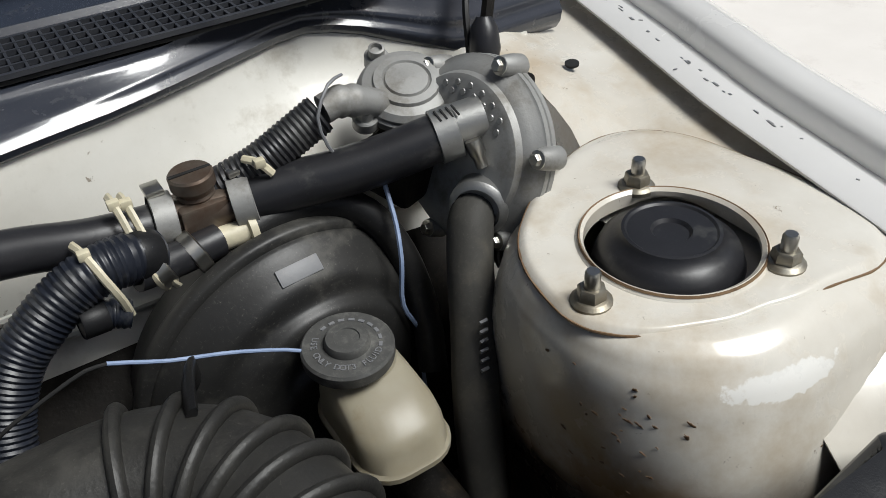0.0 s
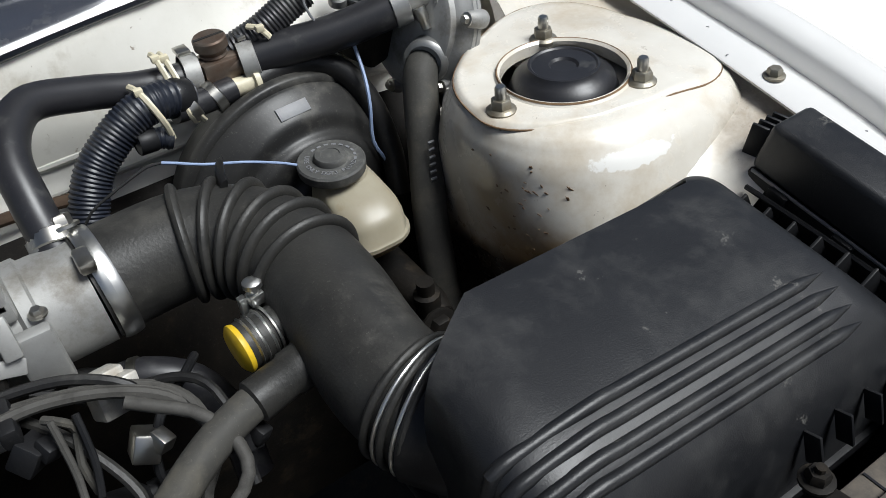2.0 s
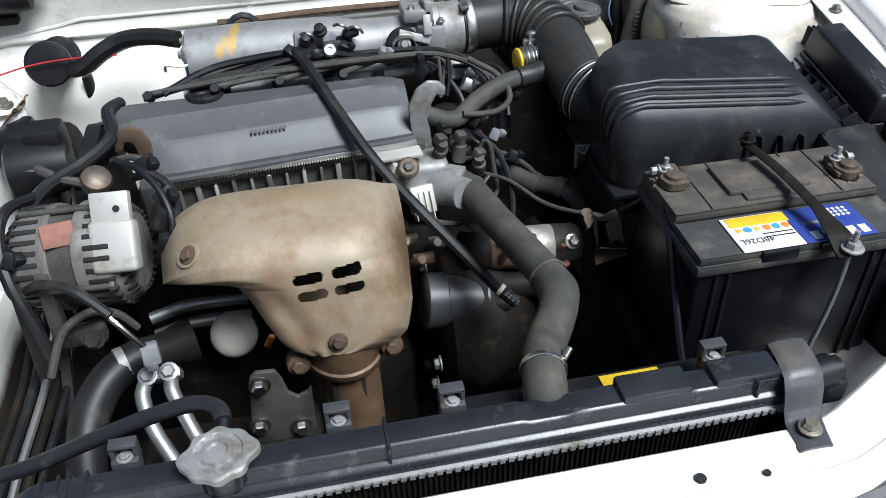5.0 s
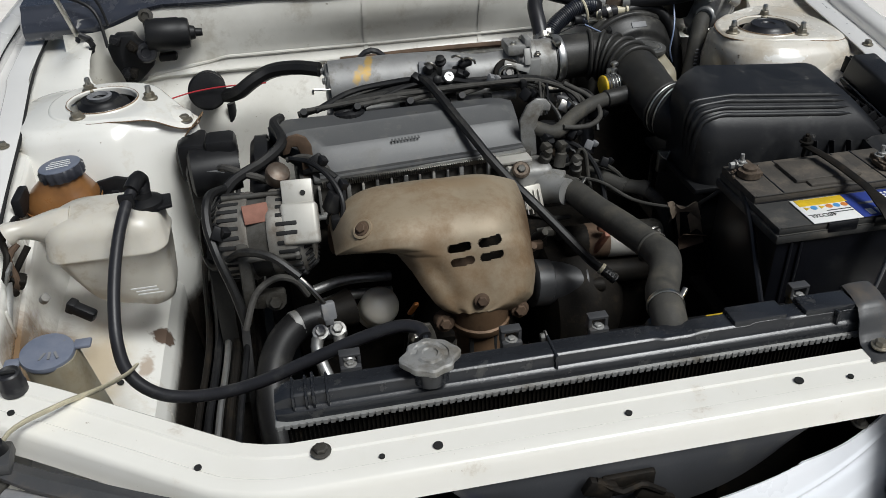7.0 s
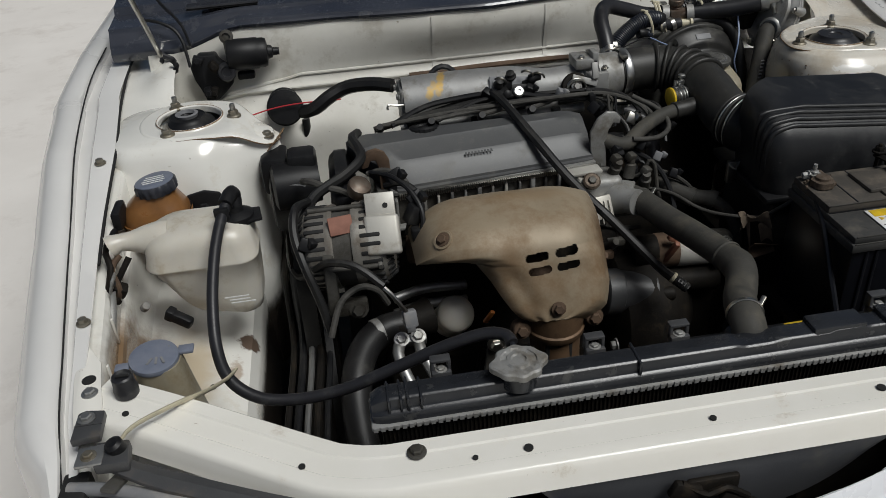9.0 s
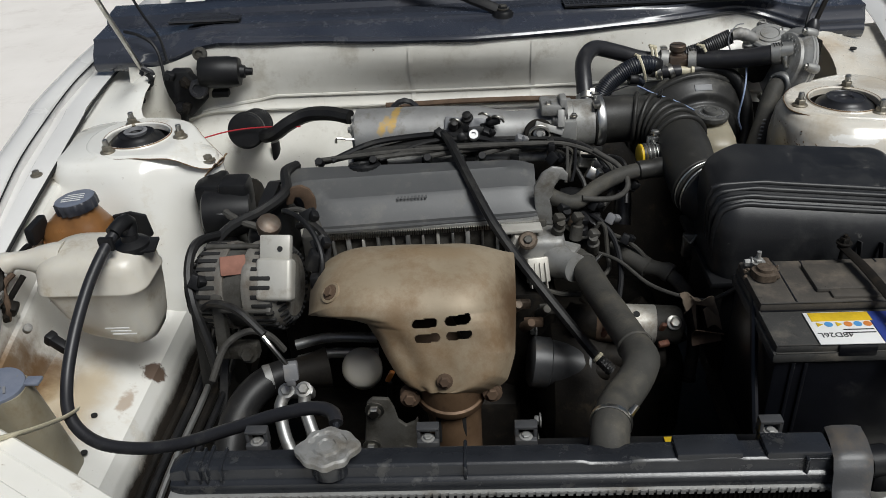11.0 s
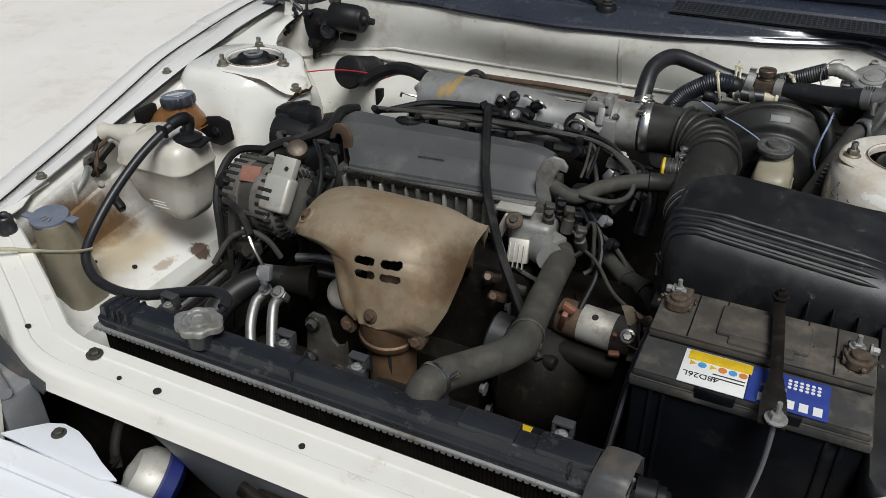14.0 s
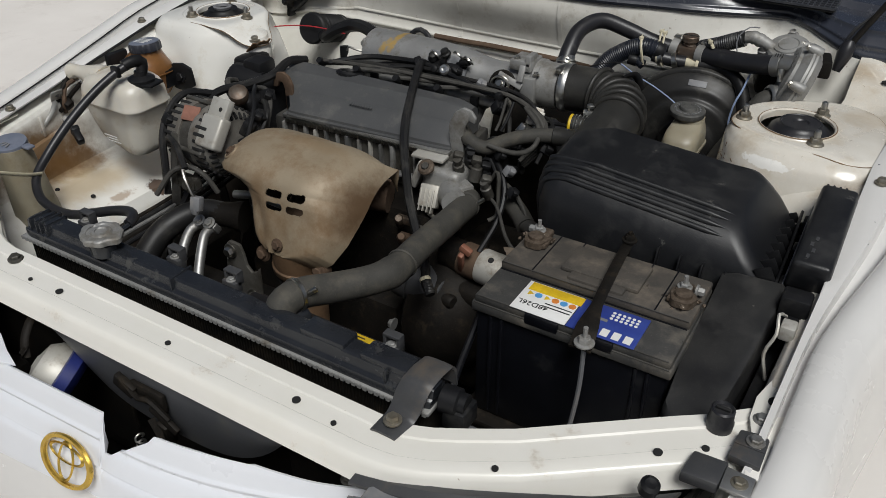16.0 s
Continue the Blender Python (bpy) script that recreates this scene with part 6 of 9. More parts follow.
part("cover", moved(lathe([(0.032, 0), (0.036, 0.002), (0.037, 0.005), (0.037, 0.009), (0.0355, 0.010), (0.0355, 0.013), (0.032, 0.017), (0.025, 0.0185), (0.024, 0.021), (0.018, 0.0215), (0.0165, 0.0195), (0.0155, 0.0215), (0.006, 0.022), (0.0, 0.0225)], n=48), GQ), M_CAST, gv, smooth=30)
for a in (1.62, 3.35, 5.95):
    ear = part("ear", moved(join(lathe([(0.0095, 0.002), (0.0095, 0.010), (0.0085, 0.011)], (0.040 * math.cos(a), 0.040 * math.sin(a), 0), n=20), lathe([(0.0065, 0.010), (0.0062, 0.018), (0.0045, 0.0185), (0.0042, 0.015), (0.0, 0.015)], (0.040 * math.cos(a), 0.040 * math.sin(a), 0), n=18), rbox((0.033 * math.cos(a), 0.033 * math.sin(a), 0.006), (0.016, 0.017, 0.008), 0.002, rot=(0, 0, math.degrees(a)))), GQ), M_CAST, gv)
part("body", join(lathe([(0.024, -0.06), (0.026, -0.02), (0.033, 0.002)], gvc, tilt, 24), rbox((0.50, 0.965, 0.905), (0.07, 0.05, 0.04), 0.006, rot=(10, 0, 20))), M_DARK, gv)
part("spout", tube([(0.485, 0.970, 0.952), (0.465, 0.966, 0.963), (0.448, 0.965, 0.968), (0.436, 0.965, 0.966)], lambda f: 0.0105 + 0.0012 * (abs(f - 0.55) < 0.06) + 0.0012 * (abs(f - 0.75) < 0.06), 16, step=0.003), M_CAST, gv)
# hoses
wh = thing("heater_hose", (0.43, 0.95, 0.93), "shiny black rubber hose between tee valve and regulator", "hose", "coolant hoses")
part("hose", tube([(0.366, 0.963, 0.922), (0.40, 0.953, 0.925), (0.45, 0.936, 0.931), (0.51, 0.918, 0.944)], 0.0172, 18), M_SMOOTH, wh)
cl = part("clamp", lathe([(0.0178, -0.008), (0.0192, -0.0075), (0.0192, 0.0075), (0.0178, 0.008)], (0.505, 0.92, 0.943), (0.95, -0.3, 0.2), 24, caps=False), M_ALU, wh, "pale worm-drive clamp")
part("clamp_screw", lathe([(0.006, 0), (0.006, 0.01), (0.0045, 0.012), (0.0045, 0.02)], (0.514, 0.90, 0.944), (0.1, -0.4, -0.9), 10), M_STEEL, cl)
for i in range(4):
    part("clamp_slot", rbox((0.4975 + 0.004 * i, 0.9165 - 0.0012 * i, 0.9605 + 0.0008 * i), (0.0012, 0.010, 0.001), 0, rot=(20, 0, 0)), M_INK_SHADE, cl)
lh = thing("heater_hose", (0.25, 0.93, 0.93), "thick black rubber hose looping from the throttle body", "hose", "coolant hoses")
part("hose", tube([(0.155, 0.825, 0.893), (0.154, 0.858, 0.928), (0.157, 0.895, 0.952), (0.181, 0.937, 0.961), (0.226, 0.956, 0.946), (0.27, 0.965, 0.930), (0.316, 0.970, 0.921)], 0.0145, 16), M_SMOOTH, lh)
part("clamp", lathe([(0.0165, -0.006), (0.018, -0.005), (0.018, 0.005), (0.0165, 0.006)], (0.157, 0.838, 0.905), (0.1, 0.75, 0.65), 20, caps=False), M_STEEL, lh)
tv = thing("tee_valve", (0.34, 0.97, 0.92), "brown brass tee valve with a slotted round screw", "valve")
part("body", join(rbox((0.341, 0.968, 0.919), (0.034, 0.03, 0.028), 0.003), tube([(0.315, 0.971, 0.922), (0.367, 0.962, 0.922)], 0.013, 14)), M_BRASS, tv)
part("screw_cap", lathe([(0.0120, 0), (0.0128, 0.002), (0.0118, 0.004), (0.0128, 0.006), (0.0118, 0.008), (0.0128, 0.010), (0.0135, 0.012), (0.0150, 0.013), (0.0150, 0.021), (0.0138, 0.0225), (0, 0.0225)], (0.341, 0.970, 0.929), (-0.03, -0.04, 1), 28), M_BRASS, tv, "ribbed slotted screw cap")
part("cap_slot", rbox((0.3404, 0.9692, 0.9512), (0.028, 0.003, 0.0016), 0), M_INK_SHADE, tv)
for x, y, z, d in ((0.316, 0.9705, 0.9225, (1, -0.08, -0.1)), (0.368, 0.962, 0.922, (1, -0.25, 0.08))):
    part("clamp", lathe([(0.0178, -0.0075), (0.0192, -0.007), (0.0192, 0.007), (0.0178, 0.0075)], (x, y, z), d, 22, caps=False), M_CAST, tv, "dull metal hose clamp")
    part("clamp_tail", rbox((x, y + 0.006, z + 0.0215), (0.012, 0.016, 0.004), 0.001), M_STEEL, tv)
tp = thing("vacuum_pipe", (0.35, 0.965, 0.90), "black hose with a cream plastic connector", "hose")
part("hose", tube([(0.285, 0.935, 0.915), (0.305, 0.940, 0.911), (0.325, 0.946, 0.908), (0.343, 0.950, 0.907)], 0.0115, 14), M_SMOOTH, tp)
part("connector", join(lathe([(0.0085, 0), (0.0085, 0.02), (0.0125, 0.021), (0.0125, 0.026), (0.007, 0.027)], (0.342, 0.950, 0.907), (0.9, 0.0, -0.03), 16)), M_TIE, tp, "cream plastic connector")
part("tail", tube([(0.366, 0.950, 0.906), (0.39, 0.952, 0.908), (0.42, 0.950, 0.905), (0.447, 0.94, 0.89), (0.464, 0.925, 0.855), (0.468, 0.905, 0.81), (0.46, 0.885, 0.77)], 0.0115, 12), M_RUBBER, tp)
for x, y, z in ((0.300, 0.939, 0.9115), (0.325, 0.946, 0.908)):
    part("clip", lathe([(0.013, -0.005), (0.0148, -0.004), (0.0148, 0.004), (0.013, 0.005)], (x, y, z), (0.9, 0.1, 0.3), 16, caps=False), M_STEEL, tp)
rh = thing("regulator_hose", (0.50, 0.82, 0.6), "long dusty black hose running down from the regulator", "hose", "coolant hoses")
part("hose", tube([(0.510, 0.893, 0.894), (0.499, 0.884, 0.890), (0.487, 0.868, 0.868), (0.472, 0.844, 0.832), (0.453, 0.815, 0.79), (0.442, 0.79, 0.72), (0.435, 0.765, 0.62), (0.43, 0.74, 0.52)], 0.0165, 18), M_RADHOSE, rh)
for i in range(6):
    k = i / 5
    part("print_bar", rbox((0.4695 - 0.008 * k, 0.828 - 0.012 * k, 0.855 - 0.03 * k), (0.006, 0.002, 0.0026), 0, rot=(25, 0, 0)), M_GREYPL, rh)

def conduit(name, pts, r, label, material=M_BLUEBLK):
    c = thing(name, pts[0], label, "conduit", "corrugated conduits")
    part("sleeve", tube(pts, r, 16, wave=0.0006, pitch=0.0038), material, c, smooth=40)
    a, b = Vector(pts[0]), Vector(pts[1])
    part("tape_end", lathe([(r + 0.0006, -0.008), (r + 0.0012, -0.007), (r + 0.0012, 0.007), (r + 0.0006, 0.008)], a.lerp(b, 0.45), b - a, 18, caps=False), M_BLACK, c, "black tape wrap")
    return c
conduit("corrugated_conduit", [(0.345, 0.985, 0.915), (0.362, 0.975, 0.930), (0.386, 0.968, 0.941), (0.413, 0.966, 0.954), (0.434, 0.965, 0.964)], 0.0140, "black corrugated conduit by the tee valve", M_SMOOTH)
conduit("corrugated_conduit", [(0.30, 0.945, 0.918), (0.283, 0.938, 0.926), (0.264, 0.935, 0.927), (0.246, 0.933, 0.921), (0.226, 0.930, 0.909), (0.206, 0.925, 0.893), (0.19, 0.915, 0.868), (0.18, 0.90, 0.84)], 0.0160, "bluish black corrugated conduit with tape and a cream tie")
conduit("corrugated_conduit", [(0.246, 0.922, 0.905), (0.262, 0.924, 0.903), (0.274, 0.922, 0.898)], 0.009, "short black branch of the conduit")
for pts in ([(0.288, 0.972, 0.952), (0.289, 0.958, 0.953), (0.291, 0.944, 0.938), (0.294, 0.926, 0.915), (0.300, 0.930, 0.900)], [(0.295, 0.972, 0.950), (0.296, 0.958, 0.951), (0.298, 0.944, 0.936), (0.301, 0.927, 0.913), (0.307, 0.930, 0.899)], [(0.258, 0.945, 0.944), (0.262, 0.930, 0.944), (0.267, 0.917, 0.932), (0.272, 0.915, 0.915), (0.274, 0.918, 0.900)], [(0.374, 0.962, 0.952), (0.381, 0.950, 0.952), (0.388, 0.948, 0.942)]):
    t = thing("cable_tie", pts[0], "cream plastic cable tie round hoses", "cable tie", "cable ties")
    part("band", tube(pts, 0.0028, 6, flat=0.5), M_TIE, t)
    part("lock", rbox(pts[1], (0.0075, 0.006, 0.006), 0.001), M_TIE, t)
bw = thing("blue_wire", (0.30, 0.86, 0.83), "thin blue and black wire across the servo", "wire")
part("wire", tube([(0.366, 0.868, 0.855), (0.348, 0.870, 0.866), (0.329, 0.870, 0.876), (0.312, 0.870, 0.884), (0.281, 0.870, 0.896), (0.262, 0.870, 0.906), (0.25, 0.87, 0.912)], 0.0013, 8), M_BLUEWIRE, bw)
part("wire_tail", tube([(0.251, 0.870, 0.9115), (0.239, 0.870, 0.913), (0.222, 0.870, 0.908), (0.206, 0.870, 0.902), (0.189, 0.872, 0.893), (0.175, 0.875, 0.875)], 0.0012, 8), M_INK_SHADE, bw)
part("wire", tube([(0.461, 0.935, 0.915), (0.457, 0.915, 0.89), (0.451, 0.901, 0.868), (0.448, 0.90, 0.83), (0.460, 0.90, 0.795), (0.459, 0.90, 0.747), (0.455, 0.89, 0.71)], 0.0018, 6), M_BLUEWIRE, bw)
part("plug", rbox((0.461, 0.938, 0.923), (0.012, 0.010, 0.013), 0.002), M_TIE, bw, "cream plug")
part("lead", tube([(0.455, 0.968, 0.985), (0.440, 0.958, 0.986), (0.426, 0.95, 0.97), (0.428, 0.945, 0.95), (0.438, 0.94, 0.93)], 0.0012, 6), M_GREYPL, bw)
part("strap", tube([(0.291, 0.872, 0.87), (0.289, 0.858, 0.895), (0.286, 0.842, 0.908), (0.281, 0.825, 0.912), (0.276, 0.805, 0.912)], 0.007, 8, flat=0.4), M_RUBBER, bw, "dark rubber strap")

# ---- engine ----
en = thing("engine", (-0.13, 0.62, 0.27), "greasy transverse engine with a grey valve cover", "engine")
part("block", join(rbox((-0.14, 0.63, 0.50), (0.44, 0.22, 0.42), 0.015), rbox((-0.16, 0.52, 0.42), (0.36, 0.10, 0.22), 0.02), rbox((0.16, 0.60, 0.50), (0.22, 0.24, 0.26), 0.05, 3)), M_DARK, en, "greasy dark engine block")
hd = part("cylinder_head", rbox((-0.130, 0.651, 0.755), (0.39, 0.135, 0.085), 0.006, rot=(0, 0, 4.3)), M_GEARBOX, en, "dirty cast aluminium cylinder head")
for i in range(15):
    x = -0.292 + 0.0235 * i
    part("head_rib", rbox((x, lerp(0.566, 0.591, (x + 0.285) / 0.33) + 0.006, 0.7675), ((0.005, 0.004, 0.007, 0.004)[i % 4], 0.022 - 0.003 * (i % 3), (0.050, 0.044, 0.05, 0.046)[(i * 3) % 4]), 0.001), (M_CAST, M_ALU, M_CAST, M_STARTER, M_ALU)[i % 5], hd)
    if i < 14:
        # black block paints the shade of the pocket between two ribs
        part("pocket_shade", rbox((x + 0.012, lerp(0.566, 0.591, (x + 0.297) / 0.33) + 0.0125, 0.764), (0.012, 0.012, 0.036), 0.003), M_INK_SHADE, hd)
part("head_lip", rbox((-0.13, 0.574, 0.742), (0.36, 0.016, 0.006), 0.002, rot=(0, 0, 4.3)), M_CAST, hd)
part("head_end_flange", join(rbox((0.028, 0.576, 0.797), (0.062, 0.026, 0.006), 0.002, rot=(0, 0, 4)), rbox((0.012, 0.566, 0.765), (0.014, 0.022, 0.055), 0.003, rot=(0, 22, 4))), M_STARTER, hd)
def cover_rings():
    rings = []
    for i in range(25):
        u = i / 24
        x = lerp(-0.352, 0.052, u)
        e = min(1.0, min(i, 24 - i) / 1.5)
        yf, yr = lerp(0.572, 0.602, u), lerp(0.700, 0.702, u)
        P = [(yf - 0.006, 0.803), (yf - 0.006, 0.8065), (yf - 0.001, 0.8082), (yf, 0.8125), (yf + 0.008, 0.818), (yf + 0.030, 0.836), (yf + 0.034, 0.842), (yf + 0.062, 0.856), (yf + 0.068, 0.860), (yr - 0.014, 0.862), (yr - 0.004, 0.855), (yr, 0.835), (yr, 0.803)]
        cy = (yf + yr) / 2
        rings.append([Vector((lerp(lerp(-0.288, -0.362, smoothstep((y - yf) / (yr - yf) * 1.4)), 0.054, u), cy + (y - cy) * lerp(0.94, 1, e), 0.803 + (z - 0.803) * lerp(0.86, 1, e))) for y, z in P])
    return rings
vc = part("valve_cover", ring_mesh(cover_rings()), M_COVER, en, "grey painted valve cover", smooth=28)
part("gasket_flange", rbox((-0.125, 0.645, 0.801), (0.355, 0.13, 0.007), 0.002, rot=(0, 0, 3.5)), M_ALU, vc)
knurl = [rbox((lerp(-0.285, 0.045, i / 90), lerp(0.566, 0.591, i / 90), 0.7965), (0.0022, 0.008, 0.007), 0) for i in range(91)]
part("gasket_teeth", join(*knurl), M_STEEL, vc, smooth=0)["kind"] = "stuff"
for i in range(9):
    part("cover_print", rbox((-0.165 + 0.0055 * i, 0.6095 + 0.0004 * i, 0.8396), (0.0032, 0.0055, 0.0008), 0, rot=(27, 0, 3)), M_COVER, vc)
part("lifting_hook", prism([(-0.342, 0.838), (-0.340, 0.856), (-0.330, 0.869), (-0.315, 0.872), (-0.302, 0.865), (-0.295, 0.85), (-0.294, 0.78), (-0.314, 0.78), (-0.314, 0.840), (-0.318, 0.851), (-0.326, 0.851), (-0.331, 0.840)], "y", 0.600, 0.607, 0.002), M_RUST, en, "rusty lifting hook")
part("lifting_bracket", join(prism([(0.056, 0.785), (0.080, 0.785), (0.076, 0.825), (0.080, 0.852), (0.088, 0.865), (0.099, 0.862), (0.101, 0.873), (0.092, 0.884), (0.076, 0.887), (0.060, 0.876), (0.048, 0.852), (0.050, 0.82)], "y", 0.604, 0.611, 0.0025), rbox((0.066, 0.622, 0.80), (0.02, 0.03, 0.03), 0.003)), M_CAST, en, "bare aluminium lifting bracket")
part("oil_filler_cap", lathe([(0.026, 0), (0.027, 0.003), (0.027, 0.010), (0.024, 0.013), (0.019, 0.013), (0.017, 0.010), (0.010, 0.010), (0.008, 0.012), (0, 0.012)], (-0.225, 0.690, 0.850), (0, 0.25, 1), 40, wobble=lambda a, h: 1 + 0.025 * math.cos(20 * a)), M_BLACK, vc, "black ribbed oil filler cap")
part("timing_cover", join(rbox((-0.375, 0.63, 0.66), (0.045, 0.19, 0.34), 0.02, 3), rbox((-0.375, 0.635, 0.80), (0.04, 0.13, 0.09), 0.03, 3)), M_BLACK, en, "black timing belt cover")

# distributor side of the head
ds = thing("water_outlet", (0.06, 0.56, 0.70), "cast aluminium water outlet with plugs and hose stub", "outlet")
part("body", join(rbox((0.058, 0.585, 0.755), (0.075, 0.06, 0.06), 0.012, 3), lathe([(0.026, 0), (0.028, 0.012), (0.022, 0.03), (0.022, 0.05)], (0.08, 0.565, 0.745), (0.55, -0.8, 0.15), 24), rbox((0.098, 0.565, 0.752), (0.035, 0.03, 0.034), 0.003, rot=(0, 0, -30))), M_CAST, ds)
part("flange", lathe([(0.014, 0), (0.015, 0.006), (0.012, 0.009), (0.007, 0.009), (0.006, 0.004), (0.0, 0.004)], (0.036, 0.553, 0.786), (-0.05, -0.6, 0.75), 24), M_CORRODE, ds)
part("flange_bolt", hexbolt((0.036, 0.549, 0.791), 0.007, 0.006, (-0.05, -0.6, 0.75), False), M_GEARBOX, ds)
part("bright_box", join(rbox((0.050, 0.540, 0.742), (0.034, 0.024, 0.040), 0.003, rot=(-30, 0, 10)), *[rbox((0.038 + 0.008 * i, 0.530, 0.738), (0.002, 0.016, 0.040), 0.0005, rot=(-30, 0, 10)) for i in range(4)]), M_STARTER, ds, "bright ribbed metal cover")
for x, y, z, m in ((0.095, 0.60, 0.80, M_BLACK), (0.115, 0.585, 0.79, M_GEARBOX), (0.085, 0.575, 0.795, M_GEARBOX), (0.125, 0.60, 0.775, M_BLACK), (0.105, 0.62, 0.79, M_CORRODE), (0.14, 0.575, 0.765, M_GEARBOX)):
    sn = part("sensor", join(lathe([(0.010, -0.02), (0.010, 0.004), (0.007, 0.006), (0.007, 0.018)], (x, y, z), (random.uniform(-.4, .4), random.uniform(-.6, .1), 1), 12), rbox((x, y, z + 0.018), (0.017, 0.014, 0.014), 0.003, rot=(20, 15, 30))), m, ds)
ds2 = thing("distributor", (0.13, 0.66, 0.74), "black distributor with plug leads", "distributor")
part("cap", join(lathe([(0.038, 0), (0.04, 0.015), (0.036, 0.035), (0.03, 0.04)], (0.10, 0.665, 0.775), (1, -0.1, 0.1), 24)), M_BLACK, ds2)
for i in range(4):
    a = i * 1.571 + 0.4
    part("tower", lathe([(0.009, 0), (0.008, 0.02), (0.006, 0.022)], (0.14, 0.665 + 0.022 * math.cos(a), 0.78 + 0.022 * math.sin(a)), (1, 0, 0.1), 12), M_BLACK, ds2)
for k in range(4):
    o = 0.006 * k
    lw = thing("plug_lead", (0.05, 0.715, 0.86), "dusty grey spark plug lead", "cable", "spark plug leads")
    xe = (-0.30, -0.21, -0.12, -0.03)[k]
    part("lead", tube([(0.165, 0.665 - o, 0.775 + o), (0.19, 0.68, 0.81 + o), (0.175, 0.705 + o * 0.6, 0.845), (0.12, 0.722 + o * 0.5, 0.868 - o * 0.3), (0.05, 0.722 + o, 0.874 - o * 0.4), (lerp(0.05, xe, 0.6), 0.715 + o * 0.7, 0.872 - o * 0.5), (xe, 0.70, 0.868)], 0.0042, 8), M_LEAD, lw)
    part("boot", lathe([(0.007, -0.012), (0.0075, 0.0), (0.006, 0.008)], (xe, 0.697, 0.866), (0, -0.5, 0.4), 10), M_BLACK, lw)
co = thing("lead_holder", (0.08, 0.72, 0.86), "black clip holding the plug leads", "clip")
part("clip", rbox((0.085, 0.725, 0.868), (0.012, 0.034, 0.016), 0.003), M_BLACK, co)

# intake plenum and throttle body
pm = thing("intake_plenum", (-0.08, 0.80, 0.80), "cast aluminium intake plenum with a yellow paint mark", "intake")
def plenum_r(f):
    return 0.048 - 0.012 * smoothstep((f - 0.55) / 0.25)
part("body", join(tube([(-0.247, 0.808, 0.861), (-0.15, 0.806, 0.863), (-0.02, 0.803, 0.861), (0.07, 0.806, 0.862), (0.105, 0.81, 0.868)], plenum_r, 26, step=0.012), rbox((-0.10, 0.785, 0.832), (0.28, 0.05, 0.04), 0.012, 3)), M_PLENUM, pm)
part("end_plate", join(rbox((-0.250, 0.806, 0.860), (0.010, 0.072, 0.076), 0.006), hexbolt((-0.255, 0.782, 0.885), 0.006, 0.006, (-1, 0, 0)), hexbolt((-0.255, 0.83, 0.885), 0.006, 0.006, (-1, 0, 0))), M_CAST, pm)
part("nameplate", rbox((-0.135, 0.771, 0.872), (0.045, 0.002, 0.020), 0.001, rot=(-30, 0, 0)), M_CAST, pm)
for i in range(4):
    x = -0.22 + 0.075 * i
    part("runner", tube([(x, 0.80, 0.835), (x, 0.76, 0.80), (x, 0.72, 0.775), (x, 0.70, 0.765)], 0.022, 14), M_CAST, pm)
    part("injector", join(lathe([(0.009, 0), (0.009, 0.03), (0.006, 0.034), (0.006, 0.045)], (x + 0.02, 0.728, 0.795), (0, 0.35, 1), 12), rbox((x + 0.02, 0.736, 0.84), (0.016, 0.012, 0.018), 0.003)), M_BLACK, pm)
part("fuel_rail", tube([(-0.26, 0.748, 0.838), (0.08, 0.748, 0.838)], 0.009, 10), M_CAST, pm)
for x, y, z, r, l, ax in ((-0.078, 0.758, 0.893, 0.008, 0.017, (0.2, -0.5, 0.8)), (-0.052, 0.764, 0.904, 0.009, 0.014, (-0.2, -0.4, 0.9)), (-0.018, 0.764, 0.897, 0.008, 0.022, (0.9, -0.3, 0.3)), (-0.064, 0.752, 0.878, 0.008, 0.018, (0, -0.9, 0.4))):
    part("valve_dome", lathe([(r, 0), (r * 1.12, l * 0.15), (r * 1.12, l * 0.35), (r * 0.9, l * 0.5), (r * 0.85, l * 0.9), (r * 0.4, l)], (x, y, z), ax, 16), M_BLACK, pm)
part("valve_plate", rbox((-0.05, 0.765, 0.888), (0.085, 0.006, 0.034), 0.002, rot=(-28, 6, 0)), M_GREYPL, pm)
for x, z in ((-0.082, 0.906), (-0.012, 0.908), (-0.033, 0.914)):
    part("valve_clip", tube([(x, 0.76, z), (x + 0.006, 0.754, z + 0.004), (x + 0.016, 0.752, z), (x + 0.02, 0.757, z - 0.008)], 0.0022, 6), M_STEEL, pm)
part("vacuum_block", join(rbox((-0.045, 0.772, 0.878), (0.06, 0.03, 0.018), 0.004, rot=(-25, 0, 0)), rbox((-0.06, 0.765, 0.893), (0.018, 0.018, 0.018), 0.003), rbox((-0.02, 0.770, 0.888), (0.024, 0.016, 0.014), 0.003), rbox((-0.04, 0.75, 0.865), (0.02, 0.02, 0.03), 0.003)), M_BLACK, pm, "black solenoid block")
part("bright_plug", lathe([(0.0105, 0), (0.0105, 0.007), (0.008, 0.010), (0.004, 0.010), (0.004, 0.007), (0, 0.007)], (-0.043, 0.746, 0.882), (0, -0.8, 0.6), 18), M_CHROME, pm)
for x, y, z in ((-0.235, 0.775, 0.885), (-0.225, 0.772, 0.868)):
    part("bolt", hexbolt((x, y, z), 0.006, 0.006, (0, -0.8, 0.6)), M_STEEL, pm)
part("hook_rod", tube([(-0.235, 0.77, 0.872), (-0.262, 0.762, 0.877), (-0.278, 0.76, 0.880), (-0.280, 0.758, 0.872)], 0.0022, 6), M_STEEL, pm)
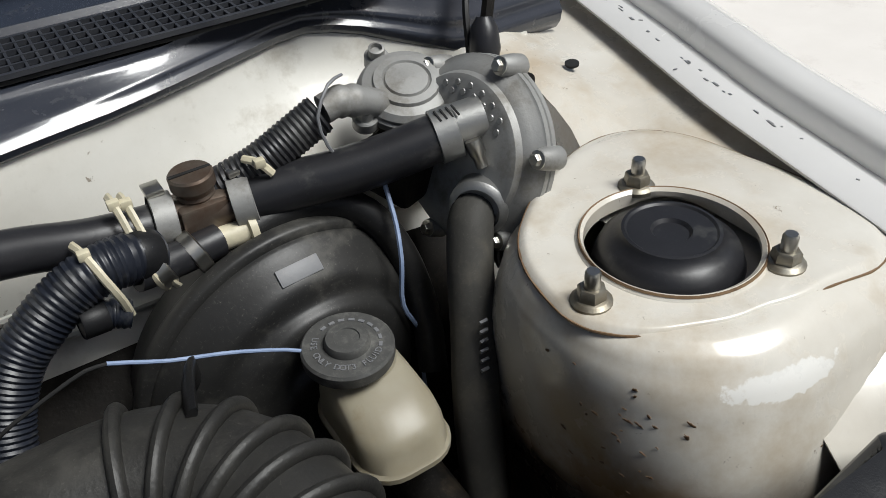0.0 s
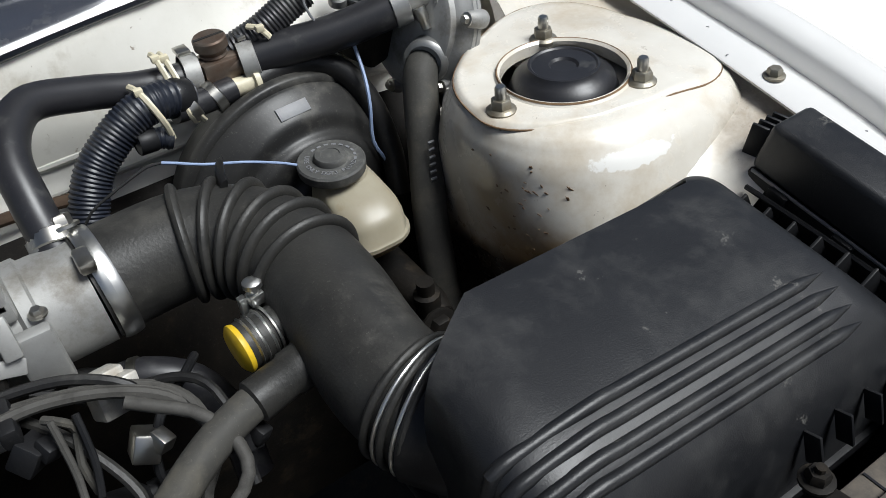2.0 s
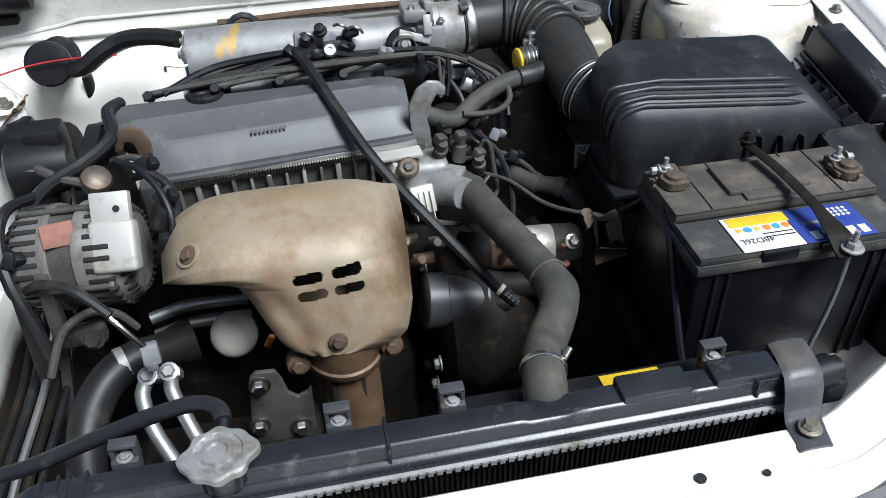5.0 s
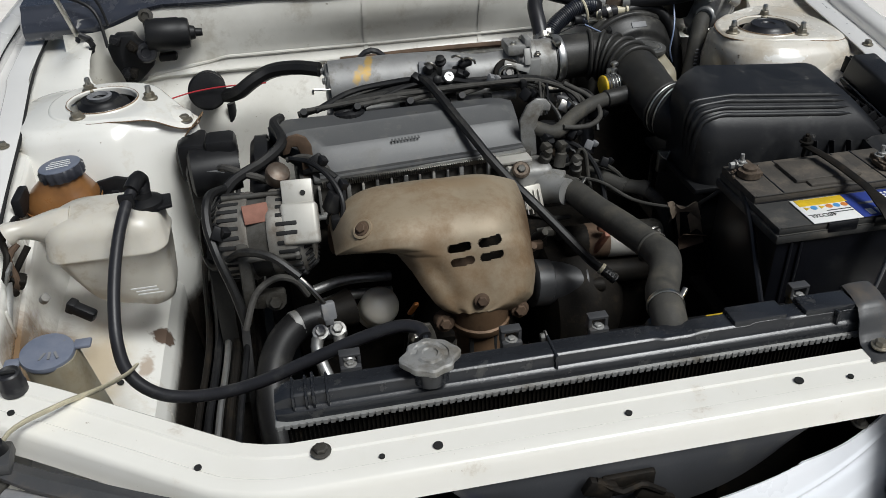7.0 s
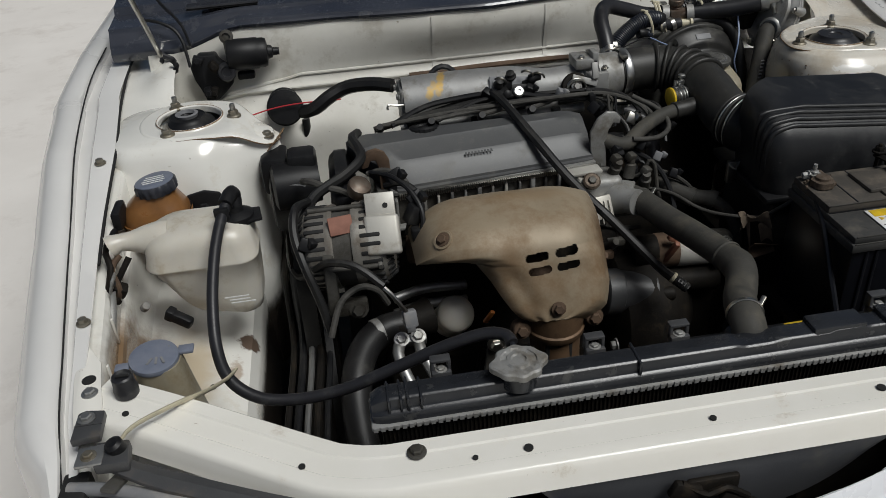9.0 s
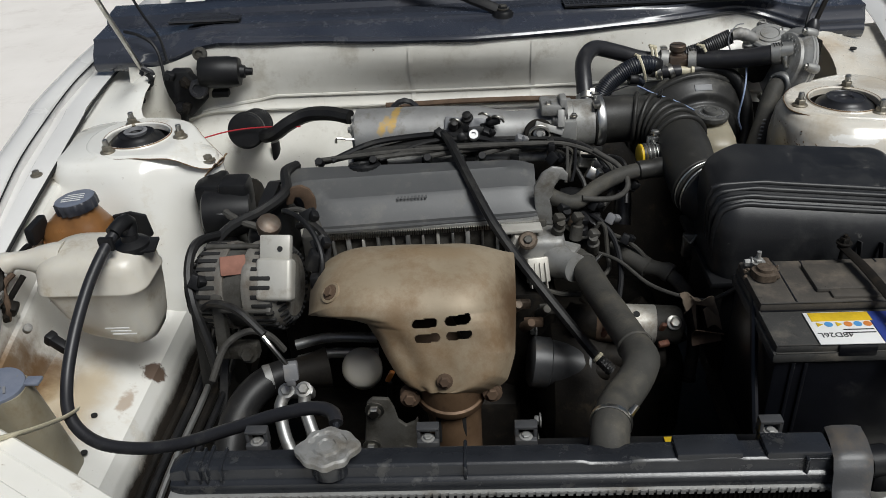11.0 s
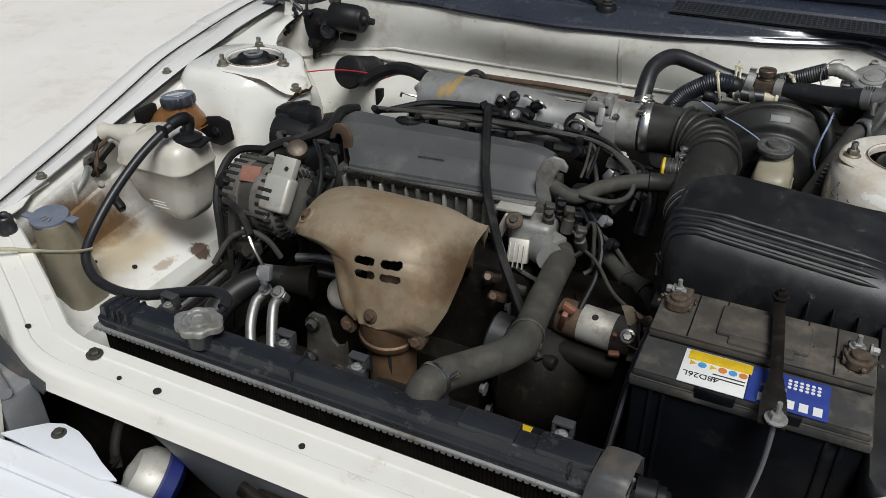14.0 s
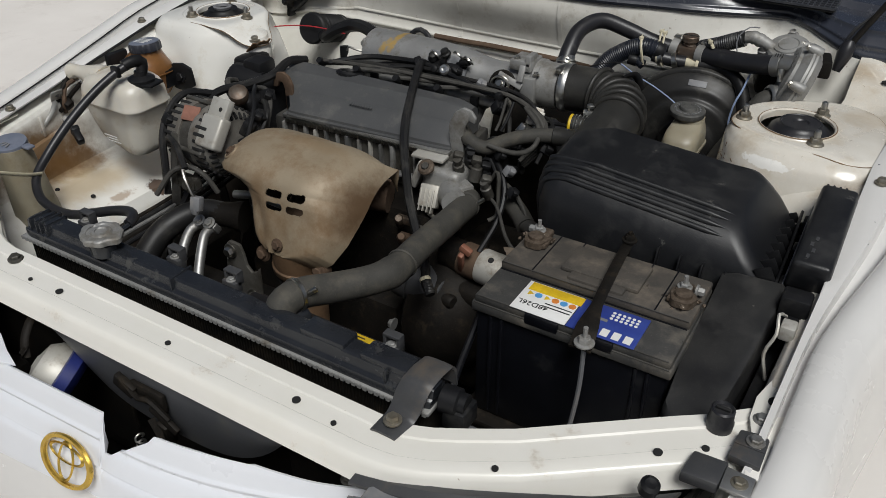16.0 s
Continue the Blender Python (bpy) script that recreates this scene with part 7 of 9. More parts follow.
part("loop_hose", tube([(-0.19, 0.842, 0.875), (-0.185, 0.85, 0.898), (-0.165, 0.852, 0.908), (-0.145, 0.85, 0.898), (-0.14, 0.842, 0.875)], 0.0055, 8), M_SMOOTH, pm)
tb = thing("throttle_body", (0.13, 0.81, 0.82), "cast aluminium throttle body with levers", "throttle")
part("body", join(lathe([(0.036, -0.025), (0.04, -0.022), (0.04, 0.0), (0.044, 0.003), (0.044, 0.012), (0.041, 0.014), (0.041, 0.05)], (0.115, 0.811, 0.870), (1, 0.02, 0.01), 32)), M_CAST, tb)
part("lever_box", join(rbox((0.095, 0.80, 0.908), (0.045, 0.05, 0.02), 0.004), rbox((0.11, 0.79, 0.918), (0.012, 0.03, 0.022), 0.003), rbox((0.118, 0.765, 0.87), (0.028, 0.012, 0.05), 0.003)), M_CAST, tb)
qd = part("quadrant", lathe([(0.025, 0), (0.026, 0.002), (0.023, 0.004), (0.026, 0.006), (0.024, 0.008), (0.012, 0.009)], (0.068, 0.764, 0.872), (0, -0.9, 0.45), 28), M_DARK, tb, "dark throttle cable drum")
part("return_spring", tube([(0.068 + 0.017 * math.cos(i * 0.7), 0.756 - 0.0011 * i * 0.3 + 0.0, 0.876 + 0.015 * math.sin(i * 0.7)) for i in range(28)], 0.0016, 6), M_STEEL, qd)
part("drum_nut", hexbolt((0.068, 0.752, 0.878), 0.007, 0.006, (0, -0.9, 0.45)), M_STEEL, qd)
part("lever_arm", join(rbox((0.085, 0.758, 0.885), (0.05, 0.004, 0.012), 0.0015, rot=(-25, 20, 0)), rbox((0.105, 0.762, 0.90), (0.012, 0.006, 0.03), 0.002, rot=(-25, 0, 0))), M_CAST, tb)
for x, y, z in ((0.085, 0.785, 0.918), (0.108, 0.812, 0.918), (0.128, 0.775, 0.898)):
    part("screw", hexbolt((x, y, z), 0.0045, 0.005), M_STEEL, tb)
part("hose_stub", lathe([(0.012, 0), (0.012, 0.02), (0.014, 0.022), (0.014, 0.03)], (0.152, 0.822, 0.885), (0, 0.6, 0.8), 16), M_ALU, tb)

# cables draped over the engine
def cable(pts, r, label, material=M_HOSE, name="cable", group="engine cables"):
    c = thing(name, pts[0], label, "cable", group)
    part("sheath", tube(pts, r, 8), material, c)
    return c
cable([(-0.09, 0.765, 0.875), (-0.095, 0.745, 0.888), (-0.085, 0.72, 0.888), (-0.070, 0.68, 0.876), (-0.054, 0.64, 0.858), (-0.037, 0.60, 0.840), (-0.015, 0.56, 0.814), (0.015, 0.52, 0.783), (0.048, 0.48, 0.753), (0.111, 0.425, 0.688), (0.127, 0.400, 0.679), (0.146, 0.385, 0.665)], 0.0078, "long black cable draped over the valve cover", M_RUBBER)
cable([(-0.31, 0.71, 0.858), (-0.2, 0.722, 0.872), (-0.1, 0.728, 0.870), (0.0, 0.735, 0.868), (0.08, 0.73, 0.862)], 0.006, "dusty wiring loom behind the valve cover")
cable([(-0.25, 0.74, 0.85), (-0.15, 0.752, 0.868), (-0.08, 0.755, 0.878), (-0.06, 0.757, 0.885)], 0.009, "taped wiring loom along the intake", M_RUBBER)
cable([(0.10, 0.76, 0.85), (0.14, 0.74, 0.84), (0.19, 0.71, 0.85), (0.205, 0.68, 0.84), (0.20, 0.64, 0.80)], 0.0035, "thin black vacuum hose", M_RUBBER)
cable([(0.136, 0.590, 0.743), (0.158, 0.570, 0.747), (0.181, 0.545, 0.747), (0.214, 0.505, 0.735), (0.248, 0.470, 0.737), (0.287, 0.445, 0.743), (0.300, 0.420, 0.770), (0.311, 0.390, 0.806)], 0.003, "thin dusty earth cable to the battery", M_LEAD)
tt = thing("torn_tag", (0.279, 0.440, 0.744), "torn brown tape tag on the earth cable", "tag")
part("tape", sheet(lambda u, v: Vector((0.279 + 0.046 * (u - 0.5) - 0.012 * v, 0.440 + 0.01 * math.sin(u * 5), 0.744 + 0.030 * (v - 0.5) * (0.6 + 0.5 * math.sin(u * 7 + 1)) + 0.006 * noise.noise((u * 4, v * 4, 1)))), 14, 8, 0.0014), M_TAPE, tt)
part("loose_end", sheet(lambda u, v: Vector((0.291 + 0.022 * (u - 0.5) + 0.010 * v, 0.436, 0.734 - 0.034 * v + 0.006 * math.sin(u * 4))), 8, 8, 0.0014), M_TAPE, tt)
part("lower_scrap", sheet(lambda u, v: Vector((0.287 + 0.042 * (u - 0.5), 0.420 + 0.008 * math.sin(v * 4), 0.697 + 0.035 * (v - 0.5) * (1 - 0.5 * u))), 10, 8, 0.0014), M_RUST, tt, "dark rusty scrap")
bk = thing("battery_side_hose", (0.20, 0.57, 0.70), "dusty rubber hose with a swollen joint beside the engine", "hose", "hoses")
part("upper_hose", tube([(0.171, 0.600, 0.742), (0.201, 0.580, 0.734), (0.225, 0.560, 0.726)], 0.0165, 16), M_RADHOSE, bk)
part("joint", tube([(0.220, 0.563, 0.728), (0.237, 0.555, 0.728), (0.251, 0.548, 0.727), (0.258, 0.543, 0.725)], lambda f: 0.0125 + 0.003 * (f > 0.75), 16), M_RADHOSE, bk)
part("lower_hose", tube([(0.251, 0.548, 0.726), (0.267, 0.535, 0.717), (0.285, 0.525, 0.690), (0.296, 0.520, 0.645), (0.299, 0.515, 0.594), (0.296, 0.510, 0.543)], 0.0105, 14), M_RADHOSE, bk)
part("end_ring", lathe([(0.0105, -0.004), (0.013, -0.003), (0.013, 0.004), (0.0105, 0.005)], (0.296, 0.510, 0.543), (0, 0.1, 1), 18, caps=False), M_HOSE, bk)
cable([(0.315, 0.36, 0.83), (0.302, 0.30, 0.80), (0.296, 0.25, 0.74), (0.295, 0.20, 0.68), (0.31, 0.15, 0.64)], 0.005, "blackened battery cable hanging beside the case", M_BATCASE)
cable([(0.36, 0.12, 0.72), (0.37, 0.16, 0.67), (0.40, 0.19, 0.60)], 0.004, "pale lead beside the radiator end", M_GREYPL)
cable([(-0.455, 0.50, 0.80), (-0.42, 0.535, 0.835), (-0.37, 0.565, 0.85), (-0.34, 0.60, 0.862), (-0.35, 0.66, 0.868), (-0.34, 0.70, 0.86)], 0.0085, "thick taped loom over the alternator", M_RUBBER)
cable([(-0.455, 0.50, 0.80), (-0.468, 0.46, 0.78), (-0.455, 0.425, 0.76), (-0.41, 0.39, 0.80), (-0.37, 0.37, 0.80), (-0.335, 0.35, 0.775)], 0.006, "alternator lead in a grey sleeve", M_RUBBER)
cable([(-0.335, 0.345, 0.775), (-0.325, 0.338, 0.765), (-0.313, 0.335, 0.745), (-0.305, 0.335, 0.730)], 0.0034, "thin lead to a grey plug", M_STEEL)
cable([(-0.20, 0.70, 0.865), (-0.11, 0.735, 0.88), (0.0, 0.745, 0.875), (0.10, 0.745, 0.87), (0.15, 0.725, 0.86), (0.175, 0.70, 0.835)], 0.004, "dusty vacuum hose above the plug leads", M_RUBBER)

# ---- heat shield and exhaust ----
hs = thing("heat_shield", (-0.12, 0.40, 0.70), "tan stamped exhaust heat shield with four slots", "heat shield")
SHIELD = spline([(0, 0.516, 0.797), (0, 0.488, 0.826), (0, 0.45, 0.842), (0, 0.41, 0.842), (0, 0.37, 0.835), (0, 0.343, 0.818), (0, 0.330, 0.795), (0, 0.322, 0.77), (0, 0.312, 0.745), (0, 0.303, 0.722), (0, 0.299, 0.708)], 0.003)
VMAP = [(0, 0), (0.133, 0.1), (0.264, 0.2), (0.392, 0.3), (0.521, 0.4), (0.623, 0.5), (0.707, 0.6), (0.79, 0.7), (0.876, 0.8), (0.954, 0.9), (1, 1)]
def shield_fn(u, v):
    # v runs from the top rear edge over the crest and down the face
    k = v * (len(SHIELD) - 1)
    i = min(int(k), len(SHIELD) - 2)
    p = SHIELD[i].lerp(SHIELD[i + 1], k - i)
    y, z = p.y, p.z
    v = table(VMAP, v)
    left = table([(0, -0.265), (0.1, -0.278), (0.3, -0.285), (0.5, -0.282), (0.555, -0.268), (0.59, -0.225), (0.63, -0.200), (0.72, -0.180), (0.85, -0.158), (0.95, -0.142), (1.0, -0.128)], v)
    right = table([(0, 0.0), (0.1, 0.008), (0.3, 0.012), (0.6, 0.010), (0.75, 0.006), (0.86, -0.006), (0.94, -0.028), (0.98, -0.046), (1.0, -0.06)], v)
    x = lerp(left, right, u)
    e = abs(2 * u - 1) ** 5
    wrap = e * (0.085 if u > 0.5 else 0.05) * smoothstep(v * 3) * (1 - 0.7 * smoothstep((v - 0.5) / 0.4))
    y += wrap
    z -= e * (0.05 * (1 - 0.4 * v) if u > 0.5 else 0.055 * (1 - 0.85 * smoothstep((v - 0.45) / 0.2)))
    # stamped relief
    z += 0.004 * math.exp(-((u - 0.5) / 0.12) ** 2 - ((v - 0.25) / 0.1) ** 2)
    y += 0.004 * math.exp(-((u - 0.18) / 0.09) ** 2) * smoothstep((v - 0.3) / 0.2) + 0.002 * noise.noise((u * 6, v * 6, 2))
    return Vector((x, y, z))
def slots(u, v):
    p = shield_fn(u, v)
    if p.y > 0.36:
        return False
    for x, z in ((-0.114, 0.799), (-0.070, 0.802), (-0.111, 0.780), (-0.069, 0.783)):
        dx, dz = max(0.0, abs(p.x - x) - 0.0115), p.z - z - 0.06 * (p.x - x)
        if dx * dx + dz * dz < 0.0058 ** 2:
            return True
    return False
part("shell", sheet(shield_fn, 260, 240, 0.0012, slots), M_SHIELD, hs, smooth=60)
part("bolt", hexbolt((-0.09, 0.301, 0.727), 0.0075, 0.007, (0, -1, 0.3)), M_RUST, hs, "rusty bolt")
bu, bv = min(((i / 50, j / 80) for i in range(51) for j in range(81)), key=lambda q: (shield_fn(*q) - Vector((-0.241, 0.376, 0.82))).length)
bp = shield_fn(bu, bv)
bn = (shield_fn(bu + 0.01, bv) - bp).cross(shield_fn(bu, bv + 0.01) - bp).normalized()
bn = bn if bn.z - bn.y > 0 else -bn
part("bolt_boss", lathe([(0.016, -0.003), (0.015, 0.0015), (0.012, 0.002), (0.0105, 0.0008)], bp, bn, 24), M_SHIELD, hs)
part("bolt", hexbolt(bp + bn * 0.001, 0.0075, 0.006, bn), M_RUST, hs, "rusty bolt")
ex = thing("exhaust_pipe", (-0.085, 0.35, 0.50), "rusty exhaust downpipe with a flanged collar", "exhaust")
part("collar", lathe([(0.046, -0.022), (0.049, -0.018), (0.049, -0.008), (0.046, -0.006), (0.046, 0.016), (0.044, 0.030)], (-0.085, 0.347, 0.682), (0.05, -0.12, 1), 36), M_COLLAR, ex, "rust-brown collar")
pipe = part("pipe", lathe([(0.036, -0.2), (0.038, -0.06), (0.041, -0.022)], (-0.083, 0.350, 0.685), (-0.02, 0.05, 1), 32), M_COLLAR, ex)
for x in (-0.103, -0.068):
    part("pipe_slot", rbox((x, 0.3135, 0.628), (0.007, 0.004, 0.05), 0.0015, rot=(3, 0, 0)), M_INK_SHADE, pipe)
for x, y in ((-0.141, 0.325), (-0.028, 0.332)):
    part("ear", join(lathe([(0.014, -0.008), (0.014, 0.008)], (x, y, 0.682), (0.1, -1, 0.2), 16), hexbolt((x, y - 0.008, 0.684), 0.0085, 0.008, (0.1, -1, 0.2))), M_RUST, ex)
mf = thing("exhaust_manifold", (-0.14, 0.50, 0.68), "dark cast exhaust manifold behind the shield", "manifold")
part("log", tube([(-0.28, 0.52, 0.73), (-0.15, 0.48, 0.74), (-0.02, 0.52, 0.73)], 0.03, 14), M_RUST, mf)
part("downpipe", tube([(-0.14, 0.48, 0.73), (-0.11, 0.40, 0.72), (-0.09, 0.36, 0.69)], 0.04, 16), M_RUST, mf)
for o in (0, 0.03):
    part("dipstick_pipe", tube([(-0.20, 0.46, 0.68 - o), (-0.27, 0.45, 0.69 - o), (-0.32, 0.44, 0.685 - o)], 0.008, 10), M_ALU, mf)
of = thing("oil_filter", (-0.22, 0.43, 0.60), "dusty cream oil filter canister", "oil filter")
part("canister", lathe([(0.03, -0.07), (0.031, -0.012), (0.028, -0.003), (0.02, 0.003), (0.01, 0.0045), (0, 0.005)], (-0.222, 0.425, 0.652), (0.1, -0.7, 0.7), 28), M_TANK, of)
dp = thing("dipstick", (-0.175, 0.39, 0.62), "orange oil dipstick handle in a dark tube", "dipstick")
part("handle", rbox((-0.176, 0.392, 0.66), (0.008, 0.006, 0.034), 0.002, rot=(25, 20, 0)), M_ORANGE, dp)
part("tube", tube([(-0.178, 0.397, 0.645), (-0.185, 0.42, 0.58), (-0.19, 0.45, 0.5)], 0.004, 8), M_DARK, dp)

# upper radiator hose
uh = thing("radiator_hose", (0.14, 0.35, 0.72), "thick dusty grey radiator hose", "hose")
part("hose", tube([(0.112, 0.565, 0.742), (0.122, 0.54, 0.744), (0.127, 0.50, 0.750), (0.133, 0.45, 0.757), (0.140, 0.40, 0.766), (0.147, 0.35, 0.774), (0.154, 0.305, 0.780), (0.157, 0.275, 0.783), (0.153, 0.25, 0.786), (0.139, 0.22, 0.789), (0.117, 0.182, 0.795), (0.103, 0.150, 0.804), (0.097, 0.128, 0.808), (0.094, 0.112, 0.803), (0.093, 0.107, 0.788)], lambda f: 0.0212 + 0.0022 * math.exp(-((f - 0.62) / 0.03) ** 2), 22), M_RADHOSE, uh)
for p, d in (((0.0985, 0.134, 0.8075), (-0.25, -0.95, 0.1)), ((0.121, 0.543, 0.744), (0.15, -1, 0.05))):
    k = part("clamp", lathe([(0.0218, -0.003), (0.0232, -0.0025), (0.0232, 0.0025), (0.0218, 0.003)], p, d, 24, caps=False), M_GEARBOX if p[1] > 0.3 else M_STEEL, uh)
    part("clamp_ear", rbox((p[0] + 0.022, p[1] + 0.004, p[2] + 0.01), (0.02, 0.006, 0.006), 0.001, rot=(0, -30, 40)), M_STEEL, k)
part("joint_ring", lathe([(0.0222, -0.003), (0.0236, 0), (0.0222, 0.003)], (0.155, 0.297, 0.781), (0.15, -0.95, 0.05), 24, caps=False), M_RADHOSE, uh)
part("outlet_neck", lathe([(0.0195, 0), (0.0195, 0.03), (0.022, 0.034), (0.022, 0.04)], (0.097, 0.098, 0.772), (0.0, 1, 0.1), 20), M_RADBLK, uh)

st = thing("starter_motor", (0.23, 0.47, 0.65), "silver and rusty starter motor low beside the hose", "starter")
SD = Vector((1, -0.06, -0.03)).normalized()
def on_starter(h):
    return Vector((0.198, 0.503, 0.661)) + SD * h
part("case", lathe([(0.0295, -0.024), (0.0305, -0.022), (0.0305, 0.030), (0.0295, 0.0315)], on_starter(0), SD, 32), M_STARTER, st, "bright scuffed aluminium case")
part("drive_end", lathe([(0.028, -0.062), (0.0300, -0.058), (0.0298, -0.024)], on_starter(0), SD, 32), M_RUST, st, "dark rusty drive end")
part("end", lathe([(0.0300, 0.031), (0.0305, 0.033), (0.0300, 0.064), (0.026, 0.071), (0.012, 0.073), (0.011, 0.077), (0, 0.077)], on_starter(0), SD, 32), M_GEARBOX, st, "dull grey end cover")
part("nose", lathe([(0.024, -0.10), (0.028, -0.095), (0.029, -0.06)], on_starter(0), SD, 24), M_DARK, st, "dark nose housing")
part("case_hole", lathe([(0.0055, 0), (0.005, 0.001), (0, 0.001)], on_starter(0) + Vector((0, -0.0125, 0.0272)), (0, -0.42, 0.9), 14), M_INK_SHADE, st)
part("solenoid", lathe([(0.020, -0.05), (0.021, -0.045), (0.021, 0.04), (0.017, 0.046)], on_starter(0) + Vector((0.0, -0.025, -0.048)), SD, 20), M_DARK, st)
part("lug", join(rbox(on_starter(0.036) + Vector((0, -0.026, 0.010)), (0.008, 0.007, 0.036), 0.002, rot=(28, 8, 0)), rbox(on_starter(0.040) + Vector((0, -0.034, -0.012)), (0.018, 0.010, 0.010), 0.003, rot=(20, 0, 15))), M_COPPER, st, "copper-orange terminal lug")
part("terminal", hexbolt(on_starter(0.055) + Vector((0, -0.022, 0.020)), 0.008, 0.008, (0.1, -0.7, 0.7)), M_STEEL, st)
part("lug", join(rbox(on_starter(-0.046) + Vector((0, -0.034, 0.016)), (0.010, 0.010, 0.055), 0.003, rot=(24, 14, 0)), rbox(on_starter(-0.040) + Vector((0, -0.028, 0.040)), (0.022, 0.012, 0.012), 0.003, rot=(0, 25, 0))), M_COPPER, st, "copper-orange terminal lug")

gb = thing("gearbox", (0.16, 0.48, 0.45), "greasy cast gearbox housing", "gearbox")
part("bell", join(lathe([(0.08, -0.05), (0.11, -0.03), (0.12, 0.02), (0.09, 0.08), (0.06, 0.1)], (0.10, 0.52, 0.54), (1, 0, 0), 30), rbox((0.22, 0.58, 0.50), (0.14, 0.18, 0.18), 0.03, 3)), M_DARK, gb)
for i in range(8):
    a = i * 0.785
    part("bolt", hexbolt((0.048, 0.52 + 0.10 * math.cos(a), 0.54 + 0.10 * math.sin(a)), 0.008, 0.01, (-1, 0, 0)), M_CAST, gb)
for x, y, z in ((0.03, 0.48, 0.68), (0.012, 0.50, 0.70), (0.055, 0.50, 0.69)):
    part("link", join(lathe([(0.009, -0.01), (0.009, 0.012), (0.006, 0.02)], (x, y, z), (0.3, -0.6, 0.7), 12), rbox((x + 0.01, y, z + 0.006), (0.03, 0.012, 0.014), 0.003)), (M_RUST, M_CORRODE, M_GEARBOX)[int(x * 100) % 3], gb)
for i in range(8):
    x, y = 0.10 + 0.19 * random.random(), 0.50 + 0.2 * random.random()
    part("casting", rbox((x, y, 0.60 + 0.06 * random.random()), (0.02 + 0.03 * random.random(), 0.02 + 0.03 * random.random(), 0.03), 0.004, rot=(random.random() * 60, random.random() * 60, random.random() * 90)), M_DARK, gb)

# engine mount and exhaust stay
em = thing("engine_stay", (-0.16, 0.27, 0.5), "dark steel engine stay with bolts", "bracket")
part("plate", prism([(-0.196, 0.700), (-0.188, 0.708), (-0.166, 0.706), (-0.160, 0.690), (-0.156, 0.668), (-0.146, 0.658), (-0.134, 0.664), (-0.129, 0.672), (-0.131, 0.58), (-0.212, 0.58)], "y", 0.290, 0.297, 0.002), M_GEARBOX, em)
for x, z in ((-0.186, 0.690), (-0.196, 0.622), (-0.148, 0.61)):
    part("bolt", hexbolt((x, 0.289, z), 0.009, 0.010, (0, -1, 0)), M_STEEL, em)
part("arm", rbox((-0.16, 0.30, 0.56), (0.07, 0.10, 0.06), 0.008), M_DARK, em)

# ---- alternator and belt side ----
al = thing("alternator", (-0.37, 0.455, 0.70), "dusty alternator with slotted aluminium housing", "alternator")
A0 = Vector((-0.375, 0.462, 0.782))
AA = (1, -0.12, 0.05)
AX = Vector(AA).normalized()
AQ = Vector((1, 0, 0)).rotation_difference(AX).to_matrix().to_4x4()
part("stator", lathe([(0.05, -0.02), (0.0615, -0.02), (0.0615, 0.012), (0.05, 0.012)], A0, AA, 40), M_GEARBOX, al, "dark laminated stator ring")
for name, sgn, h0, h1 in (("drive_end_housing", -1, -0.018, -0.070), ("rear_housing", 1, 0.010, 0.066)):
    hh = h1 - h0
    part(name, lathe([(0.05, h0), (0.0645, h0), (0.0655, h0 + 0.08 * hh), (0.0645, h0 + 0.16 * hh), (0.0635, h0 + 0.66 * hh), (0.057, h0 + 0.86 * hh), (0.045, h1), (0.024, h1), (0.02, h1 + 0.03 * hh)], A0, AA, 44), M_ALTERN, al, smooth=30)
    for i in range(30):
        a = (i + 0.5) * 2 * math.pi / 30
        k = h0 + 0.50 * hh
        ring = Vector((0, math.cos(a), math.sin(a)))
        m = Matrix.Translation(A0 + AX * k) @ AQ @ Matrix.Rotation(a, 4, "X")
        part("slot", moved(rbox((0, 0.0625, 0), (0.030, 0.006, 0.0062), 0.0015), m), M_INK_SHADE, al)
        m = Matrix.Translation(A0 + AX * (h0 + 0.90 * hh)) @ AQ @ Matrix.Rotation(a, 4, "X")
        part("end_slot", moved(rbox((0, 0.0495, 0), (0.014, 0.011, 0.005), 0.0012, rot=(0, 0, 40 * -sgn)), m), M_INK_SHADE, al)
for i in range(4):
    a = i * math.pi / 2
    m = Matrix.Translation(A0 - AX * 0.004) @ AQ @ Matrix.Rotation(a, 4, "X")
    part("through_bolt", moved(join(lathe([(0.004, -0.05), (0.004, 0.05)], (0, 0.066, 0), (1, 0, 0), 10), hexbolt((0.05, 0.066, 0), 0.006, 0.006, (1, 0, 0), False)), m), M_GEARBOX, al)
ca, cb, cc = Vector((-0.346, 0.451, 0.867)), Vector((-0.306, 0.447, 0.868)), Vector((-0.348, 0.404, 0.803))
ux, uy = (cb - ca).normalized(), (cc - ca).normalized()
un = uy.cross(ux).normalized()
RM = Matrix(((ux.x, uy.x, un.x, ca.x), (ux.y, uy.y, un.y, ca.y), (ux.z, uy.z, un.z, ca.z), (0, 0, 0, 1)))
part("regulator_cover", moved(rbox((0.022, 0.058, -0.004), (0.052, 0.060, 0.026), 0.006, 3), RM), M_STARTER, al, "smooth pale regulator cover")
part("cover_tab", moved(rbox((0.022, 0.013, -0.004), (0.044, 0.036, 0.014), 0.002, 2), RM), M_STARTER, al)
part("cover_hole", moved(lathe([(0.004, 0), (0.004, 0.001), (0, 0.001)], (0.030, 0.015, 0.003), n=12), RM), M_INK_SHADE, al)
part("red_plate", rbox((-0.385, 0.428, 0.838), (0.036, 0.028, 0.004), 0.002, rot=(50, 0, 8)), M_PINK, al, "reddish plate")
